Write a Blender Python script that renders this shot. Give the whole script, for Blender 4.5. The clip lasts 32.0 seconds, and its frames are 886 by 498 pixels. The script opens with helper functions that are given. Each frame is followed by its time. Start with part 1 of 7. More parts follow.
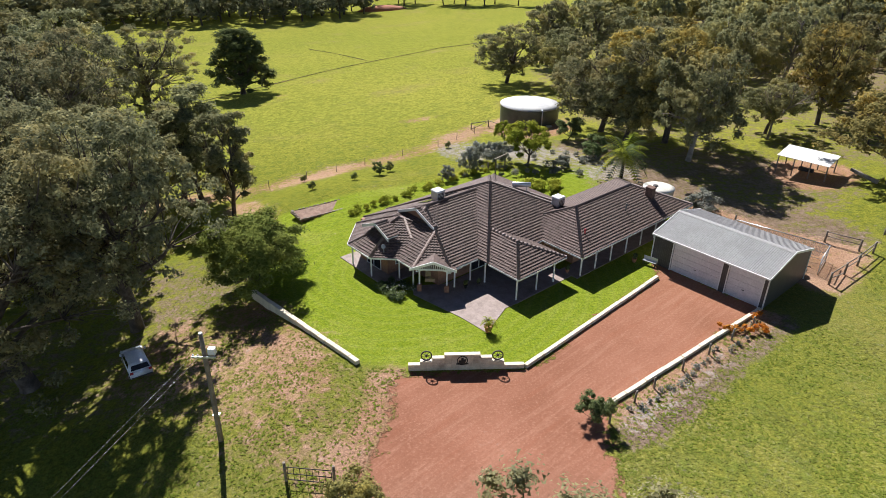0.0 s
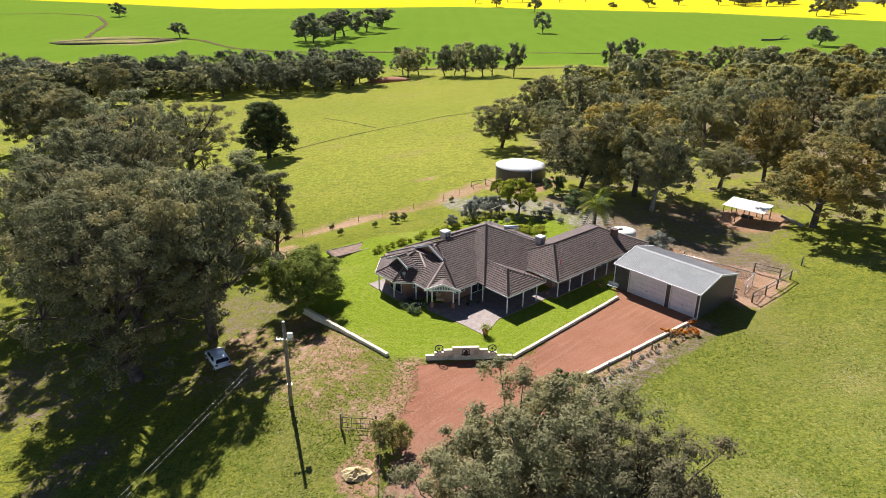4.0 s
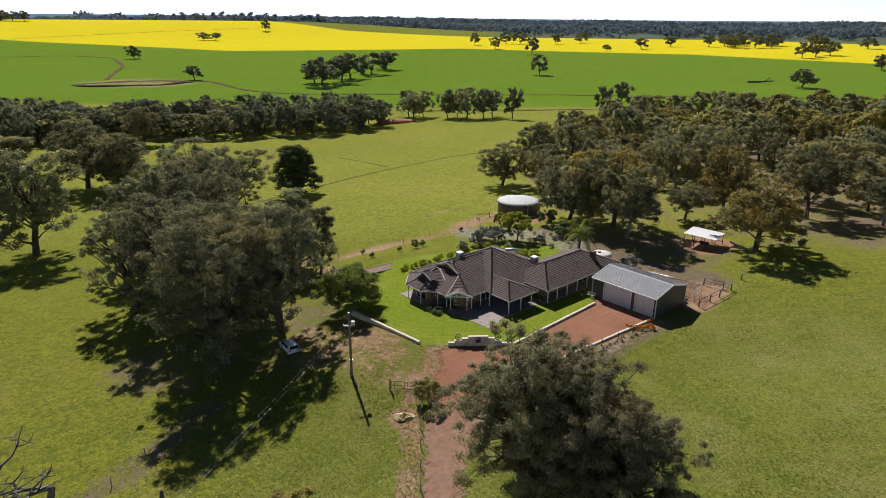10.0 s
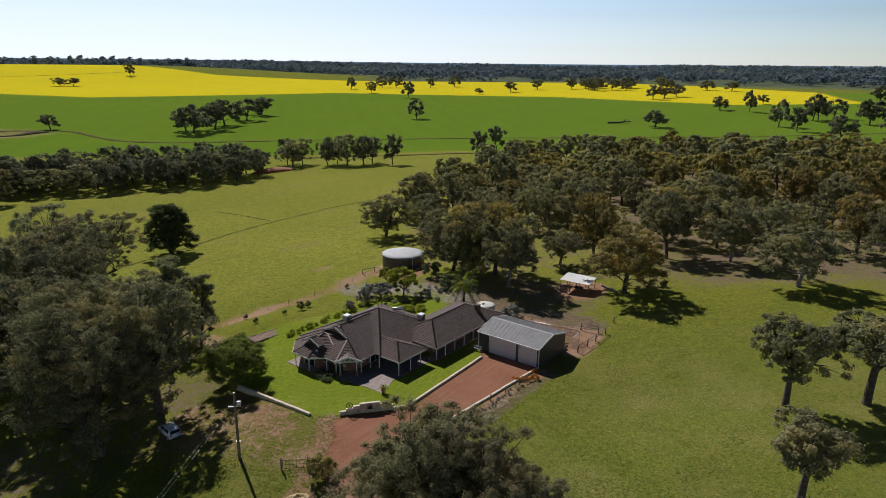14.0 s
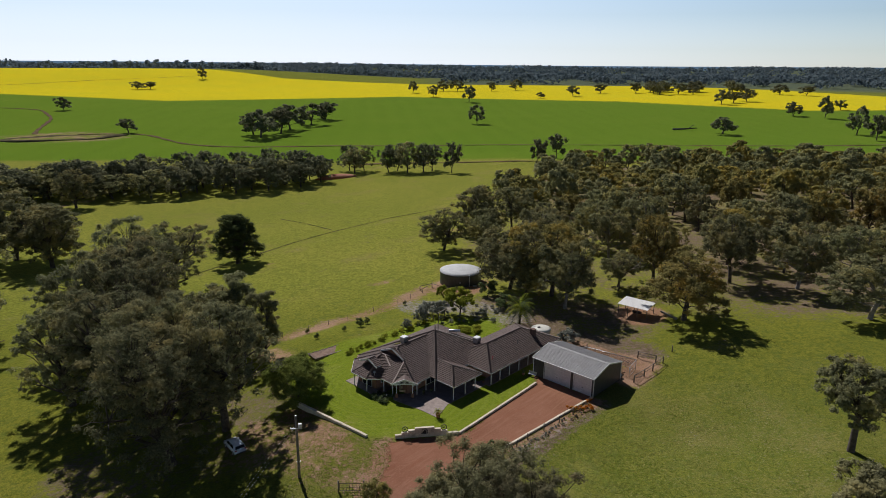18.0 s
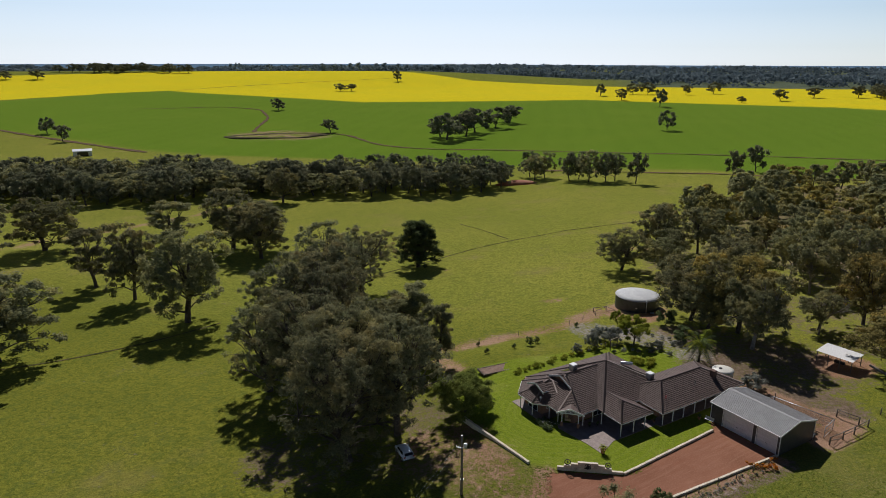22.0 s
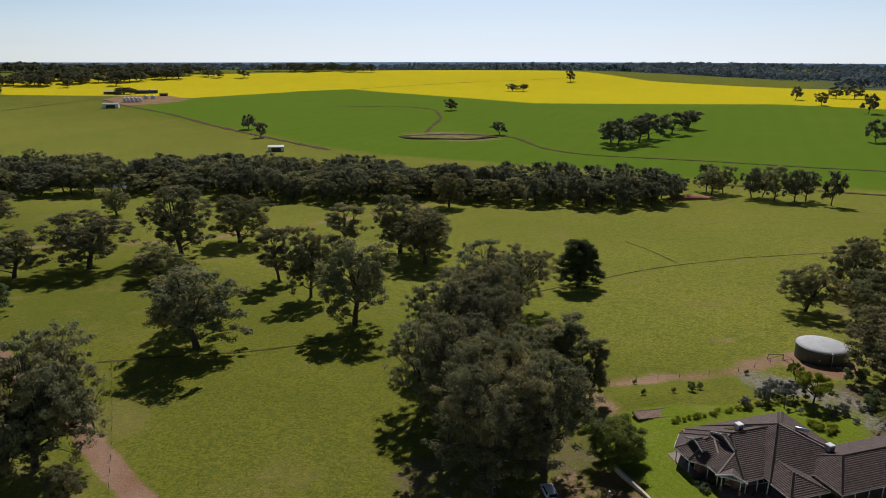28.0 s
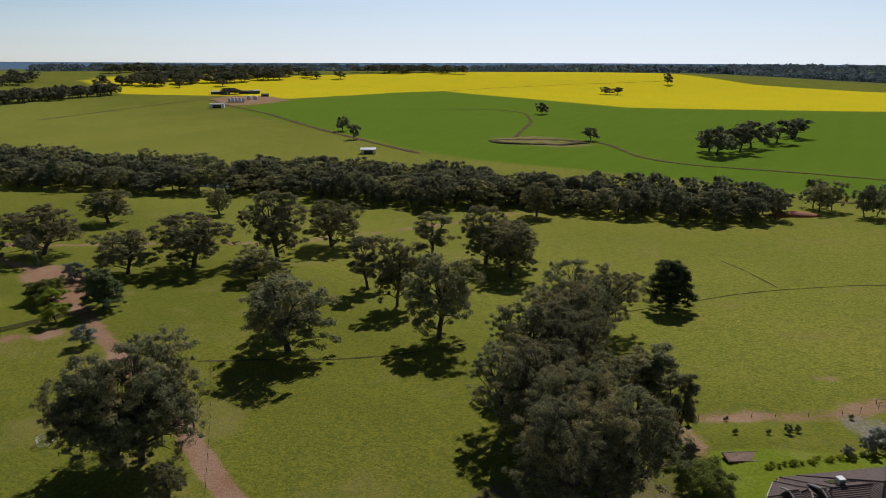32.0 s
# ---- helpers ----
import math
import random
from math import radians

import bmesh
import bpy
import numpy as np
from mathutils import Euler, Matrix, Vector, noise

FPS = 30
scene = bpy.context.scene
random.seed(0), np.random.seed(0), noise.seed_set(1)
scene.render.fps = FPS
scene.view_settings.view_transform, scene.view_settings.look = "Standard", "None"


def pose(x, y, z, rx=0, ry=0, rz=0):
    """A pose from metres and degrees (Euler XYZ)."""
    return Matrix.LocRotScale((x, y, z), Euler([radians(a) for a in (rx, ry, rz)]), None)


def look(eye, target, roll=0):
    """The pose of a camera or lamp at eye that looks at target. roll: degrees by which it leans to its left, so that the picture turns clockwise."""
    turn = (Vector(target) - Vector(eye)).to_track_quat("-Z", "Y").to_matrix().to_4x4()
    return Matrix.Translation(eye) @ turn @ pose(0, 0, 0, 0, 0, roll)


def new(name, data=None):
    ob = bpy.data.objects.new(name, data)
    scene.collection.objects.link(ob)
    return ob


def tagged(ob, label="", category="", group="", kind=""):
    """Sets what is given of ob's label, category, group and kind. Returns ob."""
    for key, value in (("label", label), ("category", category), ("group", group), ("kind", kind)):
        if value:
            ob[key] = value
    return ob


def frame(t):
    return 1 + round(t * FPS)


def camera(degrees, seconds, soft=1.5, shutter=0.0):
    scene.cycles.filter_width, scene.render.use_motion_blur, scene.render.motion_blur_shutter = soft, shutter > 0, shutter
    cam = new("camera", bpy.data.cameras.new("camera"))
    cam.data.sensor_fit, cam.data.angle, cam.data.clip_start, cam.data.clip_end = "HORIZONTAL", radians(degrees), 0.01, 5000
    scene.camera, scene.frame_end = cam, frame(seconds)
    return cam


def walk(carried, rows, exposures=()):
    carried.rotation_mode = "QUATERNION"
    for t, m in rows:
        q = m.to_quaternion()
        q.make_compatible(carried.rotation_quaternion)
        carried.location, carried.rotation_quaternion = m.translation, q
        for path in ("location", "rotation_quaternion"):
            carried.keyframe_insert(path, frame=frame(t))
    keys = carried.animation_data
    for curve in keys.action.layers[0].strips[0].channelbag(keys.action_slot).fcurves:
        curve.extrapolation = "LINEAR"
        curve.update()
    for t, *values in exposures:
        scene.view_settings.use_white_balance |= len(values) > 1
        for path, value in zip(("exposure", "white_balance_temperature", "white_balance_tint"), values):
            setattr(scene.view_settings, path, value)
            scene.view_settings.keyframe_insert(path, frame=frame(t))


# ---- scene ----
cam = camera(68.44, 32.0, 0.8)
ROWS = [
    (0.0, 0.01, -0.21, 31.45, 62.15, -0.79, -0.17),
    (0.5, 0.02, -2.25, 32.02, 62.11, -0.67, -0.10),
    (1.0, 0.01, -4.34, 32.59, 62.07, -0.58, -0.07),
    (1.5, -0.02, -6.51, 33.12, 62.03, -0.51, -0.05),
    (2.0, -0.11, -8.66, 33.60, 62.01, -0.46, -0.07),
    (2.5, -0.24, -10.87, 34.11, 62.19, -0.50, -0.08),
    (3.0, -0.41, -13.13, 34.71, 63.71, -0.53, -0.12),
    (3.5, -0.56, -15.41, 35.35, 65.75, -0.47, -0.16),
    (4.0, -0.83, -17.72, 35.93, 67.53, -0.50, -0.21),
    (4.5, -1.12, -20.04, 36.44, 69.21, -0.46, -0.29),
    (6.5, -1.82, -29.60, 38.39, 70.74, -0.43, -0.32),
    (7.0, -2.07, -32.05, 38.97, 70.73, -0.41, -0.28),
    (7.5, -2.34, -34.48, 39.52, 70.71, -0.47, -0.24),
    (8.0, -2.58, -36.88, 40.04, 70.71, -0.47, -0.22),
    (8.5, -2.79, -38.89, 40.55, 70.70, -0.48, -0.20),
    (9.0, -3.07, -39.95, 41.04, 70.69, -0.44, -0.20),
    (9.5, -3.35, -40.15, 41.57, 70.65, -0.49, -0.19),
    (10.0, -3.52, -40.03, 42.05, 70.59, -0.51, -0.27),
    (10.5, -3.62, -39.87, 42.45, 70.58, -0.48, -0.69),
    (11.0, -3.64, -39.74, 42.83, 70.60, -0.51, -1.61),
    (11.5, -3.59, -39.69, 43.21, 70.63, -0.63, -2.76),
    (12.0, -3.53, -39.74, 43.62, 70.64, -0.74, -4.33),
    (12.5, -3.47, -39.76, 44.11, 70.82, -0.69, -5.84),
    (13.0, -3.38, -39.83, 44.71, 72.49, -0.62, -7.59),
    (13.5, -3.34, -39.93, 45.22, 73.92, -0.61, -9.33),
    (14.0, -3.38, -40.00, 45.74, 74.11, -0.55, -10.71),
    (14.5, -3.45, -39.96, 46.21, 74.13, -0.56, -10.78),
    (16.5, -3.57, -40.29, 48.15, 74.25, -0.61, -9.48),
    (17.0, -3.56, -40.38, 48.75, 74.25, -0.55, -7.93),
    (17.5, -3.55, -40.47, 49.33, 74.25, -0.50, -6.82),
    (18.0, -3.49, -40.46, 49.90, 74.20, -0.44, -5.49),
    (18.5, -3.46, -40.43, 50.44, 74.18, -0.32, -3.34),
    (19.0, -3.42, -40.45, 50.98, 74.16, -0.18, -0.88),
    (19.5, -3.36, -40.50, 51.56, 74.14, -0.11, 1.14),
    (20.0, -3.38, -40.44, 52.08, 74.13, -0.04, 2.87),
    (20.5, -3.39, -40.43, 52.55, 74.15, -0.03, 4.91),
    (21.0, -3.54, -40.43, 52.99, 74.18, -0.06, 7.12),
    (21.5, -3.70, -40.39, 53.37, 74.19, -0.11, 8.99),
    (22.0, -3.72, -40.38, 53.83, 74.17, -0.12, 10.29),
    (22.5, -3.63, -40.29, 54.31, 74.11, -0.06, 11.33),
    (23.0, -3.57, -40.26, 54.83, 74.07, -0.08, 12.36),
    (23.5, -3.58, -40.27, 55.40, 74.05, -0.12, 13.42),
    (24.0, -3.70, -40.27, 55.97, 74.03, -0.12, 14.52),
    (24.5, -3.86, -40.19, 56.49, 73.97, 0.01, 15.62),
    (26.5, -3.86, -39.77, 58.15, 73.95, -0.17, 20.91),
    (27.0, -3.80, -39.61, 58.64, 73.94, -0.15, 22.38),
    (27.5, -3.83, -39.51, 59.11, 73.94, -0.13, 23.76),
    (28.0, -3.99, -39.42, 59.62, 73.93, -0.10, 24.90),
    (28.5, -4.15, -39.30, 60.12, 73.93, -0.08, 26.00),
    (29.0, -4.28, -39.23, 60.62, 73.94, -0.13, 26.90),
    (29.5, -4.38, -39.20, 61.10, 73.94, -0.16, 27.71),
    (30.0, -4.43, -39.25, 61.65, 73.94, -0.20, 28.48),
    (30.5, -4.48, -39.30, 62.16, 73.93, -0.21, 29.25),
    (31.0, -4.53, -39.30, 62.71, 73.93, -0.23, 30.17),
    (31.5, -4.62, -39.29, 63.26, 73.93, -0.25, 31.24),
    (32.0, -4.72, -39.34, 63.87, 73.93, -0.23, 32.66),
]
EXPOSURES = [(0, 0.88), (4, 0.98), (6.5, 0.42), (9, 0.2), (12, 0.24), (13.6, -0.24), (19, -0.36), (28, -0.5), (32, -0.55)]
walk(cam, [(t, pose(x, y, z, rx, ry, rz)) for t, x, y, z, rx, ry, rz in ROWS], EXPOSURES)

# ---- world and sun ----
SUN_AZ, SUN_EL = 18.0, 41.5      # degrees to the left of +y, and above the horizon
world = bpy.data.worlds.new("sky")
scene.world = world
world.use_nodes = True
wn, wl = world.node_tree.nodes, world.node_tree.links
sky = wn.new("ShaderNodeTexSky")
sky.sky_type, sky.sun_disc = "NISHITA", False
sky.sun_elevation, sky.sun_rotation = radians(SUN_EL), radians(-SUN_AZ)
sky.air_density, sky.dust_density, sky.ozone_density = 1.0, 0.15, 2.0
wn["Background"].inputs["Strength"].default_value = 1.36
pale = wn.new("ShaderNodeHueSaturation")
pale.inputs["Saturation"].default_value = 0.42
clear = wn.new("ShaderNodeGamma")
clear.inputs["Gamma"].default_value = 4.0
glare = wn.new("ShaderNodeVectorMath")
glare.operation, glare.inputs[1].default_value = "ADD", (2400, 2400, 2400)
haze = wn.new("ShaderNodeVectorMath")
haze.operation = "DIVIDE"
tint = wn.new("ShaderNodeMix")
tint.data_type, tint.blend_type = "RGBA", "MULTIPLY"
tint.inputs[0].default_value, tint.inputs[7].default_value = 1.0, (0.90, 1.0, 1.19, 1)
wl.new(sky.outputs[0], pale.inputs["Color"])
wl.new(pale.outputs[0], clear.inputs["Color"])
wl.new(clear.outputs[0], glare.inputs[0])
wl.new(clear.outputs[0], haze.inputs[0])
wl.new(glare.outputs[0], haze.inputs[1])
wl.new(haze.outputs[0], tint.inputs[6])
wl.new(tint.outputs[2], wn["Background"].inputs[0])
sun = new("sun", bpy.data.lights.new("sun", "SUN"))
sun.data.energy, sun.data.angle, sun.data.color = 5.2, radians(0.55), (1.0, 0.97, 0.96)
sun.matrix_world = look((0, 0, 0), (math.sin(radians(SUN_AZ)) * math.cos(radians(SUN_EL)), -math.cos(radians(SUN_AZ)) * math.cos(radians(SUN_EL)), -math.sin(radians(SUN_EL))))

# ---- materials ----
def node_mat(name):
    m = bpy.data.materials.new(name)
    m.use_nodes = True
    n, l = m.node_tree.nodes, m.node_tree.links
    return m, n, l, n["Principled BSDF"]


def position(n):
    return n.new("ShaderNodeNewGeometry").outputs["Position"]


def noise_tex(n, l, vec, scale, detail=4.0, rough=0.6, distort=0.0):
    t = n.new("ShaderNodeTexNoise")
    t.inputs["Scale"].default_value, t.inputs["Detail"].default_value = scale, detail
    t.inputs["Roughness"].default_value, t.inputs["Distortion"].default_value = rough, distort
    l.new(vec, t.inputs["Vector"])
    return t.outputs["Fac"]


def ramp(n, l, fac, a, b):
    r = n.new("ShaderNodeMapRange")
    r.interpolation_type = "SMOOTHSTEP"
    r.inputs["From Min"].default_value, r.inputs["From Max"].default_value = a, b
    l.new(fac, r.inputs["Value"])
    return r.outputs["Result"]


def math_node(n, l, op, a, b):
    m = n.new("ShaderNodeMath")
    m.operation = op
    for k, v in enumerate((a, b)):
        if isinstance(v, (int, float)):
            m.inputs[k].default_value = v
        else:
            l.new(v, m.inputs[k])
    return m.outputs[0]


def mix(n, l, fac, a, b, blend="MIX"):
    m = n.new("ShaderNodeMix")
    m.data_type, m.blend_type = "RGBA", blend
    for k, v in ((0, fac), (6, a), (7, b)):
        if isinstance(v, (int, float)):
            m.inputs[k].default_value = v
        elif isinstance(v, tuple):
            m.inputs[k].default_value = (*v, 1.0)
        else:
            l.new(v, m.inputs[k])
    return m.outputs[2]


def mixf(n, l, fac, a, b):
    m = n.new("ShaderNodeMix")
    for k, v in ((0, fac), (2, a), (3, b)):
        l.new(v, m.inputs[k])
    return m.outputs[0]


def bump(n, l, b, height, strength, distance):
    u = n.new("ShaderNodeBump")
    u.inputs["Strength"].default_value, u.inputs["Distance"].default_value = strength, distance
    l.new(height, u.inputs["Height"])
    l.new(u.outputs[0], b.inputs["Normal"])


def surface(name, c1, c2, scale=1.0, rough=0.8, metal=0.0, relief=0.3, depth=0.02, stain=None, fine=8.0, vary=0.0, gloss=0.5):
    """A surface of two tones at two scales, with stains and fine relief; vary: how far single pieces differ."""
    m, n, l, b = node_mat(name)
    p = n.new("ShaderNodeTexCoord").outputs["Object"]
    col = mix(n, l, ramp(n, l, noise_tex(n, l, p, scale), 0.35, 0.65), c1, c2)
    if stain:
        col = mix(n, l, ramp(n, l, noise_tex(n, l, p, scale * 0.31, 6.0, 0.7), 0.52, 0.72), col, stain)
    f = noise_tex(n, l, p, scale * fine, 3.0)
    dark = n.new("ShaderNodeHueSaturation")
    l.new(col, dark.inputs["Color"])
    l.new(math_node(n, l, "ADD", math_node(n, l, "MULTIPLY", f, 0.5), 0.75), dark.inputs["Value"])
    out = dark.outputs[0]
    if vary:
        d2 = n.new("ShaderNodeHueSaturation")
        l.new(out, d2.inputs["Color"])
        rnd = n.new("ShaderNodeObjectInfo").outputs["Random"]
        l.new(math_node(n, l, "ADD", math_node(n, l, "MULTIPLY", rnd, 2 * vary), 1 - vary), d2.inputs["Value"])
        out = d2.outputs[0]
    l.new(out, b.inputs["Base Color"])
    b.inputs["Roughness"].default_value, b.inputs["Metallic"].default_value = rough, metal
    b.inputs["Specular IOR Level"].default_value = gloss
    bump(n, l, b, f, relief, depth)
    return m


def leaf_mat(name, dark, light, tip, trans=0.46):
    """Foliage: tones vary from leaf to leaf and from tree to tree, and light shines through the leaves."""
    m, n, l, b = node_mat(name)
    g = n.new("ShaderNodeNewGeometry")
    col = mix(n, l, g.outputs["Random Per Island"], dark, light)
    big = noise_tex(n, l, g.outputs["Position"], 0.16, 3.0)
    col = mix(n, l, math_node(n, l, "MULTIPLY", ramp(n, l, big, 0.46, 0.7), 0.75), col, tip)
    hs = n.new("ShaderNodeHueSaturation")
    rnd = n.new("ShaderNodeObjectInfo").outputs["Random"]
    l.new(math_node(n, l, "ADD", math_node(n, l, "MULTIPLY", rnd, 0.02), 0.488), hs.inputs["Hue"])
    l.new(math_node(n, l, "ADD", math_node(n, l, "MULTIPLY", rnd, 0.4), 0.94), hs.inputs["Value"])
    l.new(col, hs.inputs["Color"])
    l.new(hs.outputs[0], b.inputs["Base Color"])
    b.inputs["Roughness"].default_value = 0.6
    b.inputs["Specular IOR Level"].default_value = 0.0
    tr = n.new("ShaderNodeBsdfTranslucent")
    l.new(hs.outputs[0], tr.inputs["Color"])
    ms = n.new("ShaderNodeMixShader")
    ms.inputs[0].default_value = trans
    l.new(b.outputs[0], ms.inputs[1])
    l.new(tr.outputs[0], ms.inputs[2])
    l.new(ms.outputs[0], n["Material Output"].inputs["Surface"])
    return m


def ground_mat():
    m, n, l, b = node_mat("ground")
    p = position(n)

    def attr(name):
        a = n.new("ShaderNodeAttribute")
        a.attribute_name = name
        return a.outputs["Fac"]
    n_wide = noise_tex(n, l, p, 0.012, 5.0, 0.6)
    n_mid = noise_tex(n, l, p, 0.09, 6.0, 0.65)
    n_tuft = noise_tex(n, l, p, 1.3, 6.0, 0.72)
    n_fine = noise_tex(n, l, p, 5.0, 4.0, 0.75)
    n_speck = noise_tex(n, l, p, 3.4, 3.0, 0.6)
    n_wide2 = noise_tex(n, l, p, 0.045, 4.0, 0.6)
    n_patch = noise_tex(n, l, p, 0.42, 4.0, 0.65)
    n_clod = noise_tex(n, l, p, 3.1, 5.0, 0.75)
    # pasture: bright young grass with yellowish and dull stretches and darker tufts
    grass = mix(n, l, ramp(n, l, n_wide, 0.35, 0.65), (0.172, 0.178, 0.025), (0.220, 0.213, 0.031))
    # farther pasture painted lighter, as back-lit grass looks at a low angle
    grass = mix(n, l, attr("backlit"), grass, mix(n, l, ramp(n, l, n_wide, 0.35, 0.65), (0.262, 0.266, 0.044), (0.315, 0.298, 0.054)))
    grass = mix(n, l, math_node(n, l, "MULTIPLY", ramp(n, l, n_mid, 0.52, 0.72), 0.38), grass, (0.27, 0.235, 0.06))
    grass = mix(n, l, math_node(n, l, "MULTIPLY", ramp(n, l, n_tuft, 0.42, 0.65), 0.76), grass, (0.070, 0.098, 0.016))
    grass = mix(n, l, math_node(n, l, "MULTIPLY", ramp(n, l, n_clod, 0.45, 0.67), 0.66), grass, (0.048, 0.068, 0.011))
    grass = mix(n, l, math_node(n, l, "MULTIPLY", ramp(n, l, n_patch, 0.5, 0.64), 0.5), grass, (0.105, 0.132, 0.026))
    grass = mix(n, l, math_node(n, l, "MULTIPLY", ramp(n, l, n_wide2, 0.54, 0.72), 0.36), grass, (0.26, 0.205, 0.075))
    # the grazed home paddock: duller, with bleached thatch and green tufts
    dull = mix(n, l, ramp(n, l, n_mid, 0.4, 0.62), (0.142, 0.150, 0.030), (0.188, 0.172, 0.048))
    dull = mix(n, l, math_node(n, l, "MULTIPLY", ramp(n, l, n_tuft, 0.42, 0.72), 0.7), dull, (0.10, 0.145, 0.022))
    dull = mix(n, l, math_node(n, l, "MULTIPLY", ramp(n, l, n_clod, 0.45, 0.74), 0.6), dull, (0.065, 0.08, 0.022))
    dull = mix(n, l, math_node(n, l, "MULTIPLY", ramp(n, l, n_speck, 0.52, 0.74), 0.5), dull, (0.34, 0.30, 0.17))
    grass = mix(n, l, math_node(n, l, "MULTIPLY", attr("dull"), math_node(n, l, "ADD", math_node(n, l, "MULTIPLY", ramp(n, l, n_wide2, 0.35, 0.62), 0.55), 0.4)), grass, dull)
    # lawn round the house
    lawn = mix(n, l, ramp(n, l, n_tuft, 0.3, 0.7), (0.140, 0.192, 0.014), (0.200, 0.246, 0.024))
    lawn = mix(n, l, math_node(n, l, "MULTIPLY", ramp(n, l, n_mid, 0.5, 0.72), 0.6), lawn, (0.27, 0.27, 0.06))
    lawn = mix(n, l, math_node(n, l, "MULTIPLY", ramp(n, l, n_speck, 0.5, 0.66), 0.6), lawn, (0.09, 0.15, 0.02))
    mow = n.new("ShaderNodeTexWave")
    mow.wave_type, mow.rings_direction = "RINGS", "Z"
    mow.inputs["Scale"].default_value, mow.inputs["Distortion"].default_value, mow.inputs["Detail Scale"].default_value = 0.27, 1.2, 0.4
    off = n.new("ShaderNodeVectorMath")
    off.inputs[1].default_value = (3.8, -54.4, 0)
    l.new(p, off.inputs[0])
    l.new(off.outputs[0], mow.inputs["Vector"])
    lawn = mix(n, l, math_node(n, l, "MULTIPLY", ramp(n, l, mow.outputs["Fac"], 0.55, 0.95), 0.13), lawn, (0.27, 0.29, 0.075))
    grass = mix(n, l, attr("lawn"), grass, lawn)
    # sown crop, with drill rows far off
    w = n.new("ShaderNodeTexWave")
    w.inputs["Scale"].default_value, w.inputs["Distortion"].default_value = 0.012, 6.0
    w.inputs["Detail Scale"].default_value = 0.3
    l.new(p, w.inputs["Vector"])
    crop = mix(n, l, w.outputs["Fac"], (0.094, 0.172, 0.013), (0.101, 0.181, 0.014))
    crop = mix(n, l, math_node(n, l, "MULTIPLY", ramp(n, l, n_wide, 0.45, 0.7), 0.5), crop, (0.126, 0.196, 0.018))
    col = mix(n, l, attr("crop"), grass, crop)
    can = mix(n, l, ramp(n, l, n_wide, 0.3, 0.7), (0.68, 0.53, 0.010), (0.62, 0.51, 0.013))
    can = mix(n, l, math_node(n, l, "MULTIPLY", ramp(n, l, n_mid, 0.55, 0.8), 0.3), can, (0.40, 0.38, 0.02))
    col = mix(n, l, attr("canola"), col, can)
    wood = mix(n, l, ramp(n, l, n_mid, 0.35, 0.65), (0.06, 0.08, 0.07), (0.10, 0.12, 0.085))
    col = mix(n, l, attr("wood"), col, wood)

    def patchy(name, soft=0.24):
        s = math_node(n, l, "ADD", attr(name), math_node(n, l, "MULTIPLY", math_node(n, l, "SUBTRACT", math_node(n, l, "ADD", math_node(n, l, "MULTIPLY", n_tuft, 0.7), math_node(n, l, "MULTIPLY", n_mid, 0.5)), 0.6), 2.3))
        return ramp(n, l, s, 0.5 - soft, 0.5 + soft)
    litter = mix(n, l, ramp(n, l, n_tuft, 0.35, 0.65), (0.11, 0.075, 0.055), (0.21, 0.15, 0.115))
    col = mix(n, l, patchy("litter"), col, litter)
    soil = mix(n, l, ramp(n, l, n_mid, 0.35, 0.65), (0.27, 0.145, 0.092), (0.34, 0.21, 0.145))
    soil = mix(n, l, math_node(n, l, "MULTIPLY", ramp(n, l, n_tuft, 0.55, 0.75), 0.6), soil, (0.42, 0.32, 0.24))
    col = mix(n, l, patchy("soil"), col, soil)
    grav = mix(n, l, ramp(n, l, n_mid, 0.35, 0.65), (0.225, 0.098, 0.062), (0.285, 0.13, 0.085))
    grav = mix(n, l, math_node(n, l, "MULTIPLY", ramp(n, l, n_fine, 0.5, 0.75), 0.5), grav, (0.35, 0.20, 0.145))
    bare = mix(n, l, ramp(n, l, n_tuft, 0.35, 0.65), (0.20, 0.115, 0.078), (0.27, 0.175, 0.125))
    bare = mix(n, l, math_node(n, l, "MULTIPLY", ramp(n, l, n_speck, 0.55, 0.7), 0.5), bare, (0.13, 0.095, 0.075))
    gmask = patchy("gravel", 0.08)
    streak = n.new("ShaderNodeMapping")
    streak.vector_type = "TEXTURE"
    streak.inputs["Rotation"].default_value = (0, 0, radians(43))
    streak.inputs["Scale"].default_value = (9.0, 0.75, 1)
    l.new(p, streak.inputs["Vector"])
    n_tyre = noise_tex(n, l, streak.outputs[0], 1.6, 4.0, 0.6, 0.6)
    grav = mix(n, l, math_node(n, l, "MULTIPLY", ramp(n, l, n_tyre, 0.5, 0.66), 0.3), grav, (0.36, 0.19, 0.13))
    grav = mix(n, l, math_node(n, l, "MULTIPLY", ramp(n, l, n_tyre, 0.46, 0.32), 0.25), grav, (0.24, 0.085, 0.048))
    grav = mix(n, l, math_node(n, l, "MULTIPLY", attr("dirt"), 0.8), grav, bare)
    col = mix(n, l, gmask, col, grav)
    pale = mix(n, l, ramp(n, l, n_tuft, 0.35, 0.65), (0.17, 0.145, 0.125), (0.29, 0.26, 0.235))
    col = mix(n, l, patchy("mulch"), col, pale)
    f = n.new("ShaderNodeHueSaturation")
    l.new(col, f.inputs["Color"])
    n_grain = noise_tex(n, l, p, 13.0, 2.0, 0.6)
    rough_v = math_node(n, l, "ADD", math_node(n, l, "MULTIPLY", n_fine, 1.7), math_node(n, l, "MULTIPLY", n_grain, 1.3))
    hard = math_node(n, l, "SUBTRACT", rough_v, 0.5)
